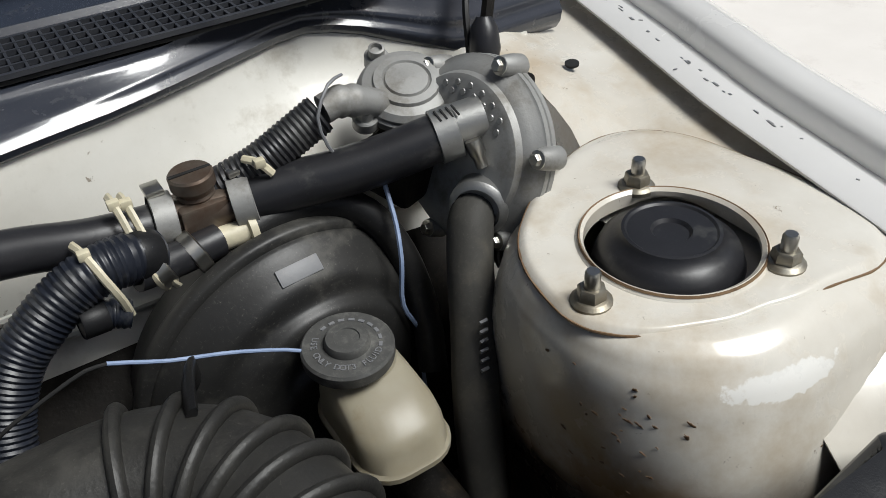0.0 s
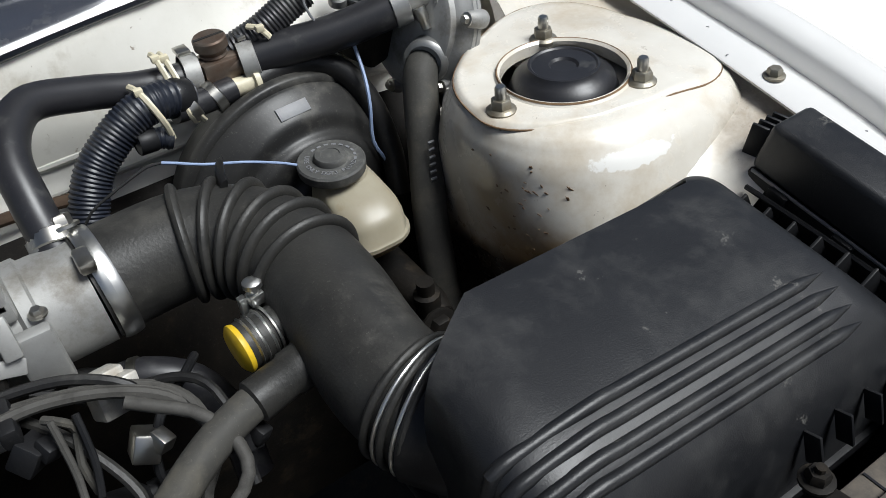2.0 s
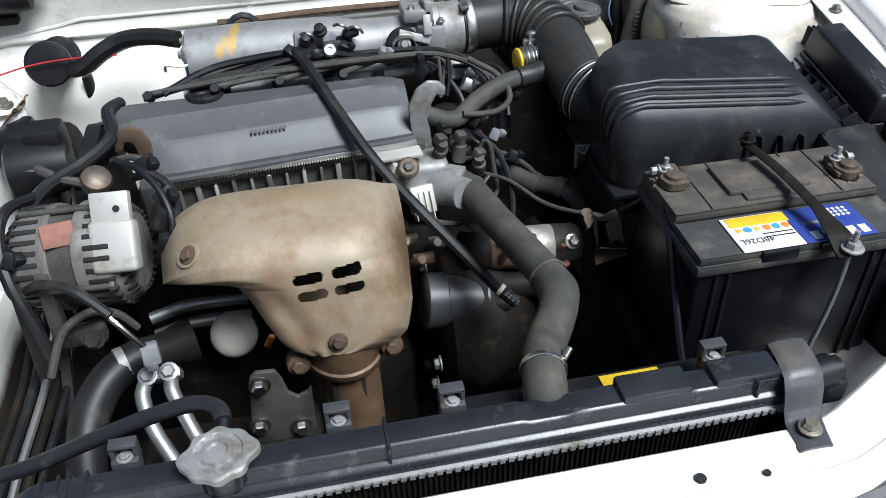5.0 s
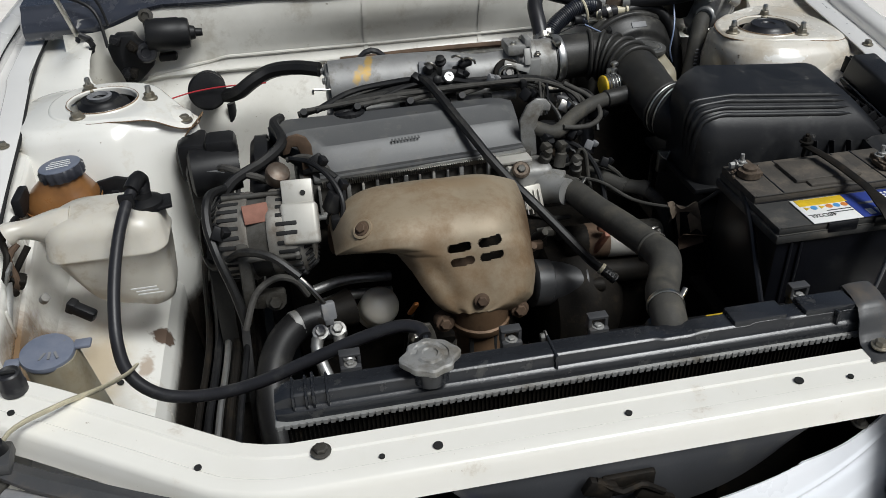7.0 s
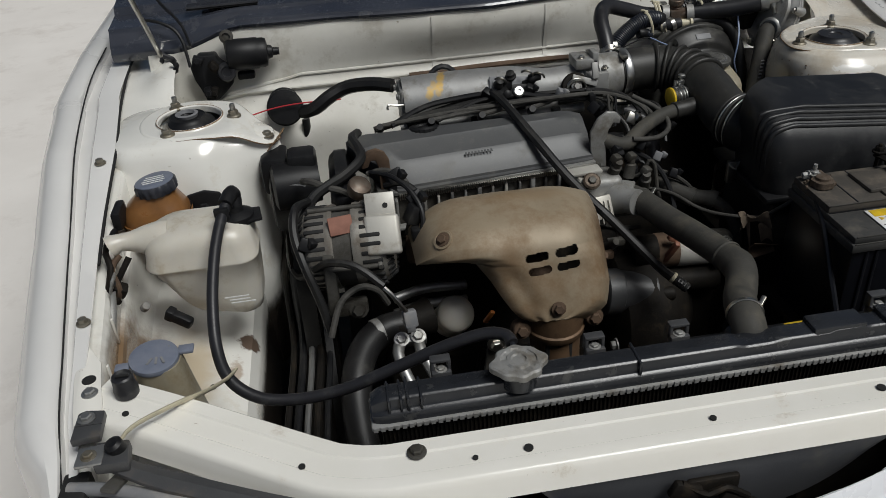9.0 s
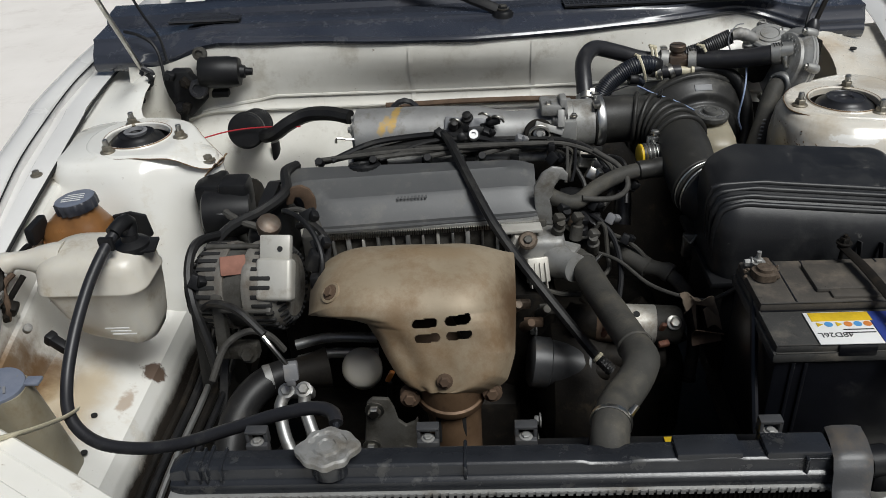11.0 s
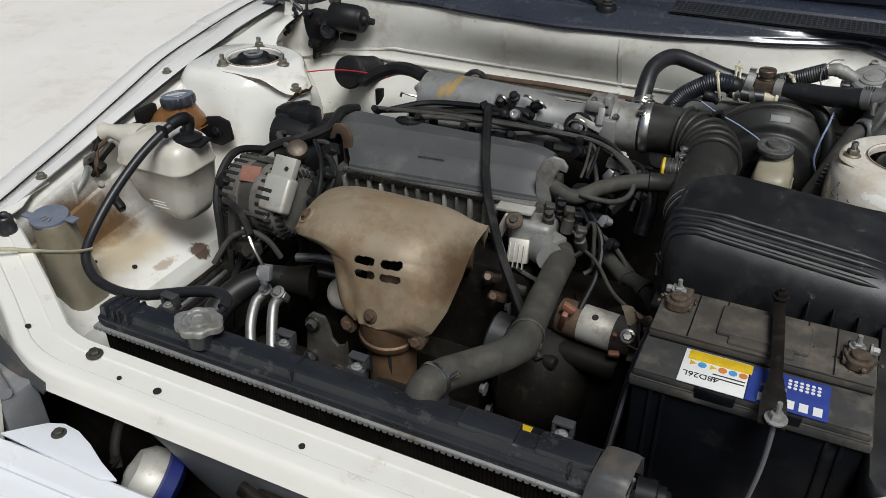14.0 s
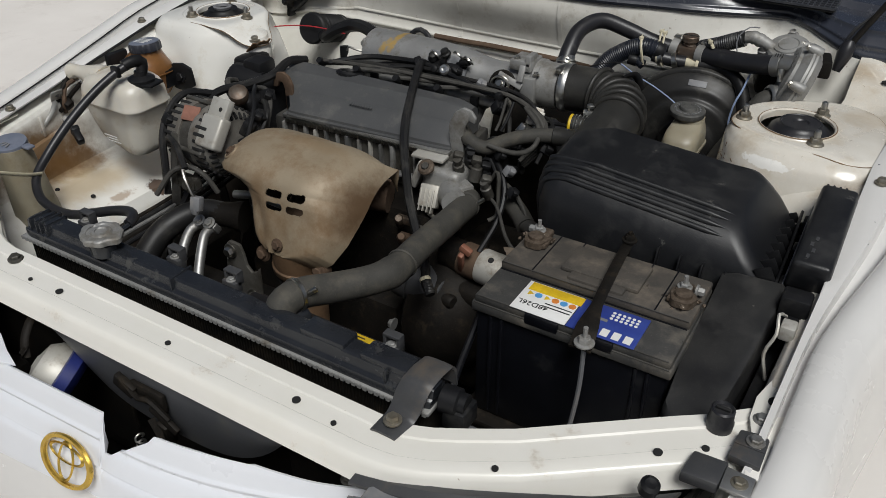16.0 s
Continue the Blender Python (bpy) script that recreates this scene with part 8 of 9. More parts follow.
part("bracket", join(rbox((-0.41, 0.40, 0.755), (0.018, 0.02, 0.10), 0.005, rot=(-12, 0, 0)), rbox((-0.385, 0.395, 0.715), (0.05, 0.02, 0.025), 0.005), hexbolt((-0.375, 0.385, 0.715), 0.010, 0.01, (0, -1, 0.3))), M_GEARBOX, al)
part("pulley", lathe([(0.02, -0.02), (0.034, -0.016), (0.030, -0.008), (0.034, 0), (0.034, 0.004), (0.02, 0.006)], (-0.452, 0.47, 0.778), (1, 0, 0), 28), M_DARK, al)
part("plug", join(rbox((-0.275, 0.455, 0.825), (0.022, 0.022, 0.03), 0.004, rot=(0, 30, 20)), rbox((-0.268, 0.44, 0.80), (0.028, 0.02, 0.022), 0.004)), M_BLACK, al)
part("vacuum_can", lathe([(0.010, -0.02), (0.016, -0.015), (0.019, 0.0), (0.017, 0.006), (0.015, 0.007), (0.008, 0.010)], (-0.350, 0.515, 0.852), (0.3, -0.4, 0.8), 18), M_BRASS, al)
bl = thing("drive_belt", (-0.455, 0.44, 0.5), "worn dark rubber drive belt", "belt")
def belt(x, w, pts):
    P = spline([(0, y, z) for y, z in pts] , 0.012)
    rings = [[Vector((x - w / 2, p.y, p.z)), Vector((x + w / 2, p.y, p.z)), Vector((x + w / 2, p.y + 0.004, p.z - 0.003)), Vector((x - w / 2, p.y + 0.004, p.z - 0.003))] for p in P]
    return ring_mesh(rings)
part("belt", belt(-0.452, 0.024, [(0.36, 0.42), (0.405, 0.62), (0.436, 0.77), (0.45, 0.805), (0.475, 0.812), (0.50, 0.80), (0.508, 0.77), (0.53, 0.6), (0.56, 0.4)]), M_HOSE, bl)
part("belt", belt(-0.428, 0.012, [(0.30, 0.5), (0.36, 0.60), (0.46, 0.70), (0.58, 0.74), (0.64, 0.70), (0.66, 0.5)]), M_RUBBER, bl)
pu = thing("crank_pulley", (-0.44, 0.58, 0.45), "dark steel pulleys below the alternator", "pulley")
part("pulley", lathe([(0.03, -0.02), (0.075, -0.018), (0.07, -0.005), (0.075, 0.008), (0.07, 0.016), (0.03, 0.018)], (-0.44, 0.60, 0.47), (1, 0, 0), 32), M_DARK, pu)
ps = thing("steering_pump", (-0.39, 0.64, 0.72), "black power steering pump beside the timing cover", "pump")
part("body", join(lathe([(0.03, -0.05), (0.04, -0.045), (0.04, 0.0), (0.035, 0.03)], (-0.445, 0.655, 0.80), (1, 0.1, 0), 24), rbox((-0.44, 0.67, 0.83), (0.05, 0.05, 0.05), 0.01)), M_BLACK, ps)
part("mark", rbox((-0.452, 0.618, 0.815), (0.03, 0.001, 0.006), 0), M_GREYPL, ps)
# pipes low down by the belt
for i, (r, m) in enumerate(((0.005, M_DARK), (0.006, M_BLACK), (0.005, M_ALU), (0.006, M_DARK), (0.005, M_BLACK))):
    o = 0.014 * i
    pp = thing("coolant_pipe" if i != 2 else "steering_pipe", (-0.47 + o, 0.3, 0.6), "thin metal pipe running beside the inner wing", "pipe", "pipes by the inner wing")
    part("pipe", tube([(-0.505 + o, 0.10, 0.60 - 0.2 * o), (-0.495 + o, 0.25, 0.625), (-0.485 + o, 0.42, 0.635), (-0.50 + o, 0.62, 0.64), (-0.50 + o, 0.85, 0.66)], r, 8), m, pp)
lhose = thing("lower_radiator_hose", (-0.33, 0.30, 0.6), "black lower coolant hose with a spring clamp", "hose")
part("hose", tube([(-0.31, 0.395, 0.668), (-0.345, 0.385, 0.668), (-0.375, 0.355, 0.660), (-0.392, 0.31, 0.640), (-0.395, 0.26, 0.60), (-0.385, 0.19, 0.54)], 0.023, 18), M_RUBBER, lhose)
part("clamp", lathe([(0.0215, -0.006), (0.023, -0.005), (0.023, 0.005), (0.0215, 0.006)], (-0.352, 0.381, 0.668), (-0.9, -0.4, 0), 22, caps=False), M_CAST, lhose)
part("stub", lathe([(0.022, 0), (0.024, 0.03), (0.03, 0.06)], (-0.325, 0.39, 0.668), (0.9, 0.3, 0.0), 20), M_DARK, lhose)
pp2 = thing("air_conditioner_pipes", (-0.30, 0.29, 0.55), "two bent aluminium pipes with a bolted fitting", "pipe")
part("fitting", join(rbox((-0.305, 0.352, 0.668), (0.05, 0.014, 0.022), 0.004, rot=(30, 0, 0)), hexbolt((-0.293, 0.345, 0.680), 0.008, 0.006, (0, -0.5, 0.8)), hexbolt((-0.318, 0.345, 0.678), 0.008, 0.006, (0, -0.5, 0.8))), M_ALU, pp2)
part("pipe", tube([(-0.320, 0.350, 0.668), (-0.326, 0.33, 0.664), (-0.316, 0.295, 0.64), (-0.29, 0.255, 0.595), (-0.28, 0.23, 0.52)], 0.009, 12), M_ALU, pp2)
part("pipe", tube([(-0.292, 0.350, 0.668), (-0.292, 0.33, 0.664), (-0.275, 0.295, 0.635), (-0.255, 0.26, 0.595), (-0.25, 0.235, 0.52)], 0.009, 12), M_ALU, pp2)
part("compressor", lathe([(0.05, -0.08), (0.06, -0.07), (0.06, 0.07), (0.05, 0.08)], (-0.27, 0.32, 0.52), (1, 0, 0), 28), M_DARK, pp2)
sensor = thing("grey_plug", (-0.32, 0.33, 0.65), "grey two-pin wiring plug", "plug")
part("plug", join(rbox((-0.303, 0.335, 0.722), (0.02, 0.016, 0.026), 0.003, rot=(-20, 0, 10)), rbox((-0.303, 0.327, 0.71), (0.012, 0.006, 0.012), 0.001)), M_GREYPL, sensor)

# ---- left side: tanks ----
ct = thing("coolant_tank", (-0.59, 0.42, 0.72), "stained milky plastic coolant tank with a black cap hose", "tank")
def tank_prof():
    """The tank is shallow at the wing and deep towards the engine."""
    rings = []
    for z, cx, cy, sx, sy, r in ((0.722, -.574, .438, .10, .060, .02), (0.727, -.577, .440, .122, .078, .026), (0.742, -.582, .444, .138, .092, .028), (0.775, -.586, .447, .150, .100, .028), (0.812, -.588, .449, .157, .105, .028), (0.8145, -.588, .449, .161, .109, .029),
                                 (0.8175, -.588, .449, .161, .109, .029), (0.820, -.588, .449, .157, .105, .028), (0.842, -.588, .450, .153, .102, .03), (0.855, -.587, .451, .144, .094, .034), (0.863, -.584, .452, .126, .078, .034), (0.867, -.578, .453, .09, .05, .024)):
        ring = rrect(cx, cy, sx, sy, r, z, 7)
        for p in ring:
            p.z += 0.055 * smoothstep((-0.575 - p.x) / 0.085) * smoothstep((0.82 - p.z) / 0.07)
        rings.append(ring)
    return rings
part("tank", ring_mesh(tank_prof()), M_TANK, ct, smooth=50)
part("spout", tube([(-0.635, 0.445, 0.842), (-0.665, 0.442, 0.848), (-0.685, 0.438, 0.851), (-0.70, 0.434, 0.853), (-0.712, 0.430, 0.850)], lambda f: lerp(0.030, 0.013, smoothstep(f * 1.3)) + 0.003 * (f > 0.9), 16), M_TANK, ct)
for k, (pts, m) in enumerate((([(-0.700, 0.425, 0.838), (-0.712, 0.41, 0.825), (-0.705, 0.395, 0.80), (-0.716, 0.40, 0.775)], M_RUST), ([(-0.690, 0.43, 0.83), (-0.705, 0.415, 0.81), (-0.718, 0.405, 0.79), (-0.708, 0.385, 0.785)], M_DARK), ([(-0.712, 0.44, 0.86), (-0.720, 0.43, 0.84), (-0.712, 0.41, 0.83), (-0.72, 0.39, 0.80)], M_DARK))):
    part("corroded_wire", tube(pts, 0.0045, 8), m, ct, "corroded wiring stub")
part("wire_joint", rbox((-0.708, 0.402, 0.795), (0.022, 0.018, 0.020), 0.004, rot=(20, 30, 10)), M_DARK, ct)
part("mount_tab", join(rbox((-0.708, 0.385, 0.818), (0.004, 0.026, 0.022), 0.002, rot=(0, 20, 0)), tube([(-0.709, 0.378, 0.808), (-0.711, 0.37, 0.79), (-0.713, 0.34, 0.765), (-0.714, 0.318, 0.748)], 0.0045, 8, flat=0.4)), M_CAST, ct, "thin pale steel mounting strip")
part("tab_hole", lathe([(0.004, -0.0004), (0.004, 0.0004), (0, 0.0004)], (-0.7055, 0.384, 0.819), (1, -0.2, 0.35), 14), M_INK_SHADE, ct)
part("side_clip", join(rbox((-0.622, 0.352, 0.765), (0.034, 0.014, 0.016), 0.004, rot=(0, 25, -20)), rbox((-0.636, 0.358, 0.772), (0.012, 0.016, 0.018), 0.003, rot=(0, 25, -20))), M_BLACK, ct, "black rubber side clip")
part("stud", lathe([(0.006, -0.006), (0.006, 0.004), (0.004, 0.005), (0, 0.005)], (-0.668, 0.365, 0.785), (0.6, -0.4, 0.7), 14), M_CAST, ct)
part("cap", join(lathe([(0.024, 0), (0.025, 0.004), (0.025, 0.012), (0.018, 0.016), (0.012, 0.018), (0.011, 0.026)], (-0.532, 0.452, 0.855), (0, 0, 1), 28), prism([(-0.545, 0.425), (-0.495, 0.44), (-0.50, 0.475), (-0.53, 0.475)], "z", 0.857, 0.862, 0.001)), M_BLACK, ct, "black cap")
for i in range(3):
    part("print_bar", rbox((-0.535 - 0.004 * i, 0.3665, 0.770 + 0.005 * i), (0.034 - 0.005 * (i % 2), 0.001, 0.0016), 0), M_LABELW, ct)
oh = thing("overflow_hose", (-0.5, 0.25, 0.75), "long black overflow hose from tank to radiator cap", "hose")
part("hose", tube([(-0.532, 0.452, 0.876), (-0.532, 0.455, 0.892), (-0.535, 0.44, 0.898), (-0.545, 0.41, 0.888), (-0.556, 0.36, 0.862), (-0.562, 0.30, 0.825), (-0.560, 0.245, 0.788), (-0.545, 0.205, 0.765), (-0.51, 0.182, 0.748), (-0.46, 0.172, 0.745), (-0.40, 0.165, 0.757), (-0.33, 0.16, 0.785), (-0.27, 0.155, 0.81), (-0.225, 0.148, 0.825), (-0.203, 0.135, 0.828), (-0.199, 0.122, 0.826)], 0.0078, 14), M_SMOOTH, oh)
part("elbow", tube([(-0.532, 0.452, 0.870), (-0.531, 0.46, 0.895), (-0.534, 0.445, 0.902), (-0.54, 0.425, 0.897)], 0.0105, 14), M_BLACK, oh)
part("clip", rbox((-0.545, 0.41, 0.89), (0.02, 0.008, 0.02), 0.002), M_BLACK, oh)
zt = thing("cable_tie", (-0.55, 0.2, 0.77), "long cream cable tie holding the hose to the crossmember", "cable tie", "cable ties")
part("band", tube([(-0.538, 0.213, 0.772), (-0.545, 0.195, 0.776), (-0.565, 0.16, 0.79), (-0.60, 0.12, 0.808), (-0.64, 0.085, 0.812), (-0.655, 0.06, 0.79)], 0.0066, 8, flat=0.35), M_TIE, zt)
rs = thing("steering_fluid_bottle", (-0.665, 0.57, 0.78), "amber power steering bottle with a blue-grey ribbed cap", "bottle")
part("bottle", ring_mesh([rrect(cx, 0.580, sx, sy, r, z, 6) for z, cx, sx, sy, r in ((0.765, -.67, .07, .06, .02), (0.785, -.672, .096, .078, .025), (0.812, -.673, .102, .084, .030), (0.826, -.673, .100, .082, .032), (0.838, -.672, .088, .072, .032), (0.852, -.668, .066, .060, .028), (0.864, -.664, .056, .056, .027))]), M_AMBER, rs)
part("seam", ring_mesh([rrect(-0.673, 0.580, .106, .088, .032, z, 6) for z in (0.8125, 0.8145)]), M_AMBER, rs)
CAPQ = pose(-0.663, 0.578, 0.858, -1, -6, 0)
psc = part("cap", moved(lathe([(0.031, 0), (0.032, 0.002), (0.032, 0.014), (0.0305, 0.017)], n=80, wobble=lambda a, h: 1 + 0.035 * math.cos(a * 16) if h < 0.017 else 1), CAPQ), M_CAPBLACK, rs, "black ribbed screw cap")
part("cap_face", moved(lathe([(0.0300, 0.0165), (0.0300, 0.0180), (0.028, 0.0188), (0, 0.0185)], n=48), CAPQ), M_CAPBLUE, psc, "faded blue-grey cap face")
for i in range(4):
    part("print_bar", moved(rbox((0, -0.012 + 0.007 * i, 0.0194), (0.036 - 0.004 * abs(i - 1), 0.002, 0.0008), 0), CAPQ), M_LABELW, psc)
part("bracket", join(prism([(-0.630, 0.826), (-0.600, 0.832), (-0.575, 0.825), (-0.570, 0.788), (-0.60, 0.770), (-0.632, 0.772)], "y", 0.606, 0.614, 0.003), rbox((-0.628, 0.60, 0.80), (0.012, 0.04, 0.04), 0.003), hexbolt((-0.605, 0.606, 0.802), 0.009, 0.007, (0, -1, 0.2))), M_BLACK, rs)
part("bracket", join(rbox((-0.722, 0.548, 0.838), (0.014, 0.05, 0.03), 0.004), rbox((-0.728, 0.50, 0.82), (0.010, 0.05, 0.02), 0.003)), M_BLACK, rs)
wb = thing("washer_filler", (-0.63, 0.225, 0.6), "yellowed washer filler neck with a blue-grey cap", "bottle")
part("neck", ring_mesh([rrect(-0.630 + 0.012 * k, 0.225 + 0.008 * k, 0.058 + 0.012 * k, 0.056 + 0.02 * k, 0.022, 0.797 - 0.16 * k, 6) for k in (0, 0.08, 0.5, 1.0)]), M_RESERVOIR, wb)
wc = part("cap", join(lathe([(0.030, 0), (0.031, 0.003), (0.030, 0.007), (0.026, 0.008), (0, 0.0075)], (-0.633, 0.225, 0.797), (0.06, -0.1, 1), 36), rbox((-0.595, 0.235, 0.800), (0.02, 0.016, 0.005), 0.002), rbox((-0.67, 0.215, 0.800), (0.018, 0.014, 0.005), 0.002)), M_CAPBLUE, wb, "faded blue-grey washer cap")
for i in range(5):
    a = 0.8 + i * 0.55
    part("print_bar", rbox((-0.633 + 0.022 * math.cos(a), 0.225 + 0.022 * math.sin(a), 0.8052), (0.008, 0.003, 0.0006), 0, rot=(6, 3, math.degrees(a) - 90)), M_GREYPL, wc)
for i in range(3):
    part("print_bar", rbox((-0.636 + 0.008 * i, 0.214, 0.8048), (0.003, 0.012, 0.0006), 0, rot=(6, 3, 25 * (i - 1))), M_GREYPL, wc)

# wiper motor and hinge parts by the bulkhead
wm = thing("wiper_motor", (-0.55, 1.0, 0.85), "black wiper motor mounted on the bulkhead", "wiper motor")
part("can", lathe([(0.020, -0.042), (0.028, -0.040), (0.030, -0.036), (0.030, 0.018), (0.0285, 0.020), (0.0285, 0.030), (0.026, 0.036), (0.014, 0.038), (0.012, 0.046), (0.008, 0.048), (0.007, 0.060)], (-0.528, 0.985, 0.930), (1, 0.06, -0.04), 36), M_BLACK, wm)
gh = part("gearbox", prism([(-0.642, 0.918), (-0.623, 0.939), (-0.590, 0.938), (-0.585, 0.923), (-0.565, 0.907), (-0.565, 0.877), (-0.581, 0.862), (-0.598, 0.847), (-0.612, 0.843), (-0.617, 0.826), (-0.627, 0.828), (-0.623, 0.847), (-0.629, 0.868), (-0.638, 0.891)], "y", 0.972, 1.0, 0.004), M_BLACK, wm, "cast black gear housing")
part("gear_boss", lathe([(0.018, -0.004), (0.019, 0.004), (0.016, 0.008), (0.010, 0.008), (0.009, 0.004), (0, 0.004)], (-0.573, 0.968, 0.904), (0, -1, 0.25), 24), M_SMOOTH, gh)
part("ear", join(lathe([(0.013, -0.006), (0.013, 0.006), (0.008, 0.007), (0.007, 0.003), (0, 0.003)], (-0.564, 0.990, 0.966), (0, -1, 0.2), 20), rbox((-0.564, 0.992, 0.948), (0.016, 0.010, 0.034), 0.003)), M_GEARBOX, gh, "grey mounting ear")
part("foot", rbox((-0.540, 0.995, 0.884), (0.034, 0.02, 0.014), 0.004), M_BLACK, wm)
for k, (x, z) in enumerate(((-0.623, 0.933), (-0.596, 0.918), (-0.615, 0.868), (-0.604, 0.867))):
    part("lug", join(rbox((x, 0.966, z), (0.020, 0.016, 0.014), 0.003, rot=(10, 20 + 30 * k, 0)), hexbolt((x, 0.957, z), 0.005, 0.005, (0, -1, 0.2))), M_DARK if k % 2 else M_BLACK, gh)
part("loom", tube([(-0.701, 1.000, 0.873), (-0.706, 1.000, 0.888), (-0.699, 1.010, 0.894), (-0.685, 1.010, 0.904), (-0.677, 1.020, 0.919), (-0.685, 1.020, 0.927), (-0.696, 1.020, 0.933)], 0.0055, 8), M_SMOOTH, wm, "tangled black wiring")
part("wire", tube([(-0.644, 0.990, 0.913), (-0.647, 1.000, 0.939), (-0.652, 1.010, 0.964), (-0.665, 1.020, 0.983), (-0.692, 1.030, 0.996), (-0.721, 1.040, 1.001)], 0.0032, 8), M_BLACK, wm)
HINGE = [(-0.701, 1.036, 0.918), (-0.709, 1.002, 0.990), (-0.718, 0.969, 1.062), (-0.726, 0.935, 1.134)]
for s in (-1, 1):
    x = CX + s * 0.655
    hinge = [(x - s * 0.034, 1.0, 0.96), (x - s * 0.02, 1.012, 0.99), (x + s * 0.02, 1.045, 1.07), (x + s * 0.055, 1.08, 1.18)] if s > 0 else HINGE
    foot = (x - s * 0.035, 0.998, 0.955) if s > 0 else (-0.701, 1.036, 0.918)
    hg = part("bonnet_hinge", tube(hinge, 0.005, 8), M_STEEL if s < 0 else M_DARK, car, "dark bonnet hinge arm")
    part("hinge_base", lathe([(0.007, -0.03), (0.010, -0.015), (0.013, 0.0), (0.011, 0.016), (0.006, 0.024)], foot, (0.2 * s, 0.3, 1), 12), M_SMOOTH, hg, "black rubber boot")
    if s < 0:
        part("link_wire", tube([(-0.675, 0.988, 0.932), (-0.669, 0.988, 0.917), (-0.685, 0.988, 0.900), (-0.698, 0.988, 0.893), (-0.696, 0.988, 0.879), (-0.706, 0.988, 0.871)], 0.005, 8, wave=0.0012, pitch=0.012), M_BLACK, hg, "kinked black wire")
    part("washer_hose", tube([(x - s * 0.045, 1.005, 0.95), (x - s * 0.03, 1.03, 0.99), (x + s * 0.01, 1.07, 1.03), (x + s * 0.05, 1.1, 1.1)], 0.003, 6), M_BLACK, hg)
ab = thing("round_rubber_duct", (-0.45, 0.93, 0.8), "black round rubber duct on the bulkhead", "duct")
DA, DB = Vector((-0.477, 1.005, 0.814)), Vector((-0.468, 0.880, 0.851))
part("bellows", tube([DA, DA.lerp(DB, 0.5), DB], 0.030, 26, step=0.003, wave=0.0022, pitch=0.012), M_BLACK, ab, smooth=50)
part("end_cap", lathe([(0.030, -0.008), (0.0345, -0.006), (0.0345, 0.004), (0.031, 0.008), (0.012, 0.010), (0, 0.009)], DB, DB - DA, 32), M_BLACK, ab)
part("stem", tube([(-0.436, 0.945, 0.797), (-0.436, 0.945, 0.769), (-0.437, 0.945, 0.742)], 0.010, 10, flat=0.5), M_BLACK, ab)
cable([(-0.262, 0.828, 0.890), (-0.295, 0.845, 0.891), (-0.330, 0.862, 0.886), (-0.356, 0.868, 0.879), (-0.385, 0.862, 0.867), (-0.408, 0.860, 0.852), (-0.428, 0.872, 0.842), (-0.446, 0.890, 0.838)], 0.0135, "taped black hose from the intake end", M_RUBBER, "vacuum_hose", "hoses")
cable([(-0.56, 0.84, 0.85), (-0.50, 0.86, 0.858), (-0.44, 0.865, 0.862), (-0.36, 0.855, 0.865)], 0.0014, "thin red wire across the gap", M_REDWIRE, "red_wire", "wires")
# block added for the dark of the cavity by the left tower, and a bracket
dk = thing("tower_cavity", (-0.50, 0.80, 0.6), "added dark cavity block and black bracket behind the strut tower", "hose")
part("cavity_block", rbox((-0.505, 0.86, 0.64), (0.10, 0.10, 0.22), 0.03, 3), M_DARK, dk)
part("tower_bracket", join(rbox((-0.488, 0.70, 0.81), (0.05, 0.07, 0.07), 0.012), rbox((-0.47, 0.66, 0.77), (0.06, 0.06, 0.10), 0.012)), M_BLACK, dk)
fk = thing("ledge_bolt", (-0.498, 0.732, 0.862), "yellowed bolt on the tower flange", "bolt")
part("bolt", hexbolt((-0.495, 0.722, 0.8665), 0.008, 0.008), M_BOLT, fk)
part("washer", lathe([(0.0125, -0.001), (0.0125, 0.0006), (0.009, 0.001)], (-0.495, 0.722, 0.8655), (0.1, 0, 1), 20), M_ALU, fk)

cl1 = thing("grey_plug", (0.143, 0.748, 0.825), "pale grey wiring plug under the throttle body", "plug")
part("plug", join(rbox((0.143, 0.748, 0.832), (0.026, 0.02, 0.034), 0.003, rot=(-25, 15, 20)), rbox((0.157, 0.742, 0.838), (0.012, 0.016, 0.016), 0.002, rot=(-25, 15, 20))), M_STARTER, cl1)
lp = thing("idle_hose", (0.14, 0.79, 0.77), "shiny black looped hose below the throttle body", "hose", "hoses")
part("hose", tube([(0.128, 0.80, 0.80), (0.145, 0.782, 0.805), (0.17, 0.772, 0.808), (0.198, 0.756, 0.795), (0.212, 0.735, 0.765), (0.21, 0.71, 0.72)], 0.0145, 16), M_SMOOTH, lp)
part("clamp", lathe([(0.0148, -0.004), (0.0162, -0.003), (0.0162, 0.003), (0.0148, 0.004)], (0.165, 0.774, 0.8075), (1, -0.35, 0.1), 20, caps=False), M_STEEL, lp)
cable([(0.205, 0.745, 0.83), (0.19, 0.72, 0.84), (0.165, 0.70, 0.835), (0.15, 0.68, 0.81), (0.158, 0.66, 0.77)], 0.0034, "thin black wire near the distributor", M_BLACK)
cable([(0.06, 0.77, 0.86), (0.09, 0.735, 0.858), (0.115, 0.70, 0.85), (0.135, 0.66, 0.825), (0.13, 0.63, 0.80)], 0.0038, "dusty grey wire near the water outlet")
cable([(0.13, 0.62, 0.80), (0.155, 0.60, 0.79), (0.175, 0.575, 0.765), (0.18, 0.54, 0.73), (0.17, 0.50, 0.69)], 0.0048, "black wire hanging by the radiator hose", M_BLACK)
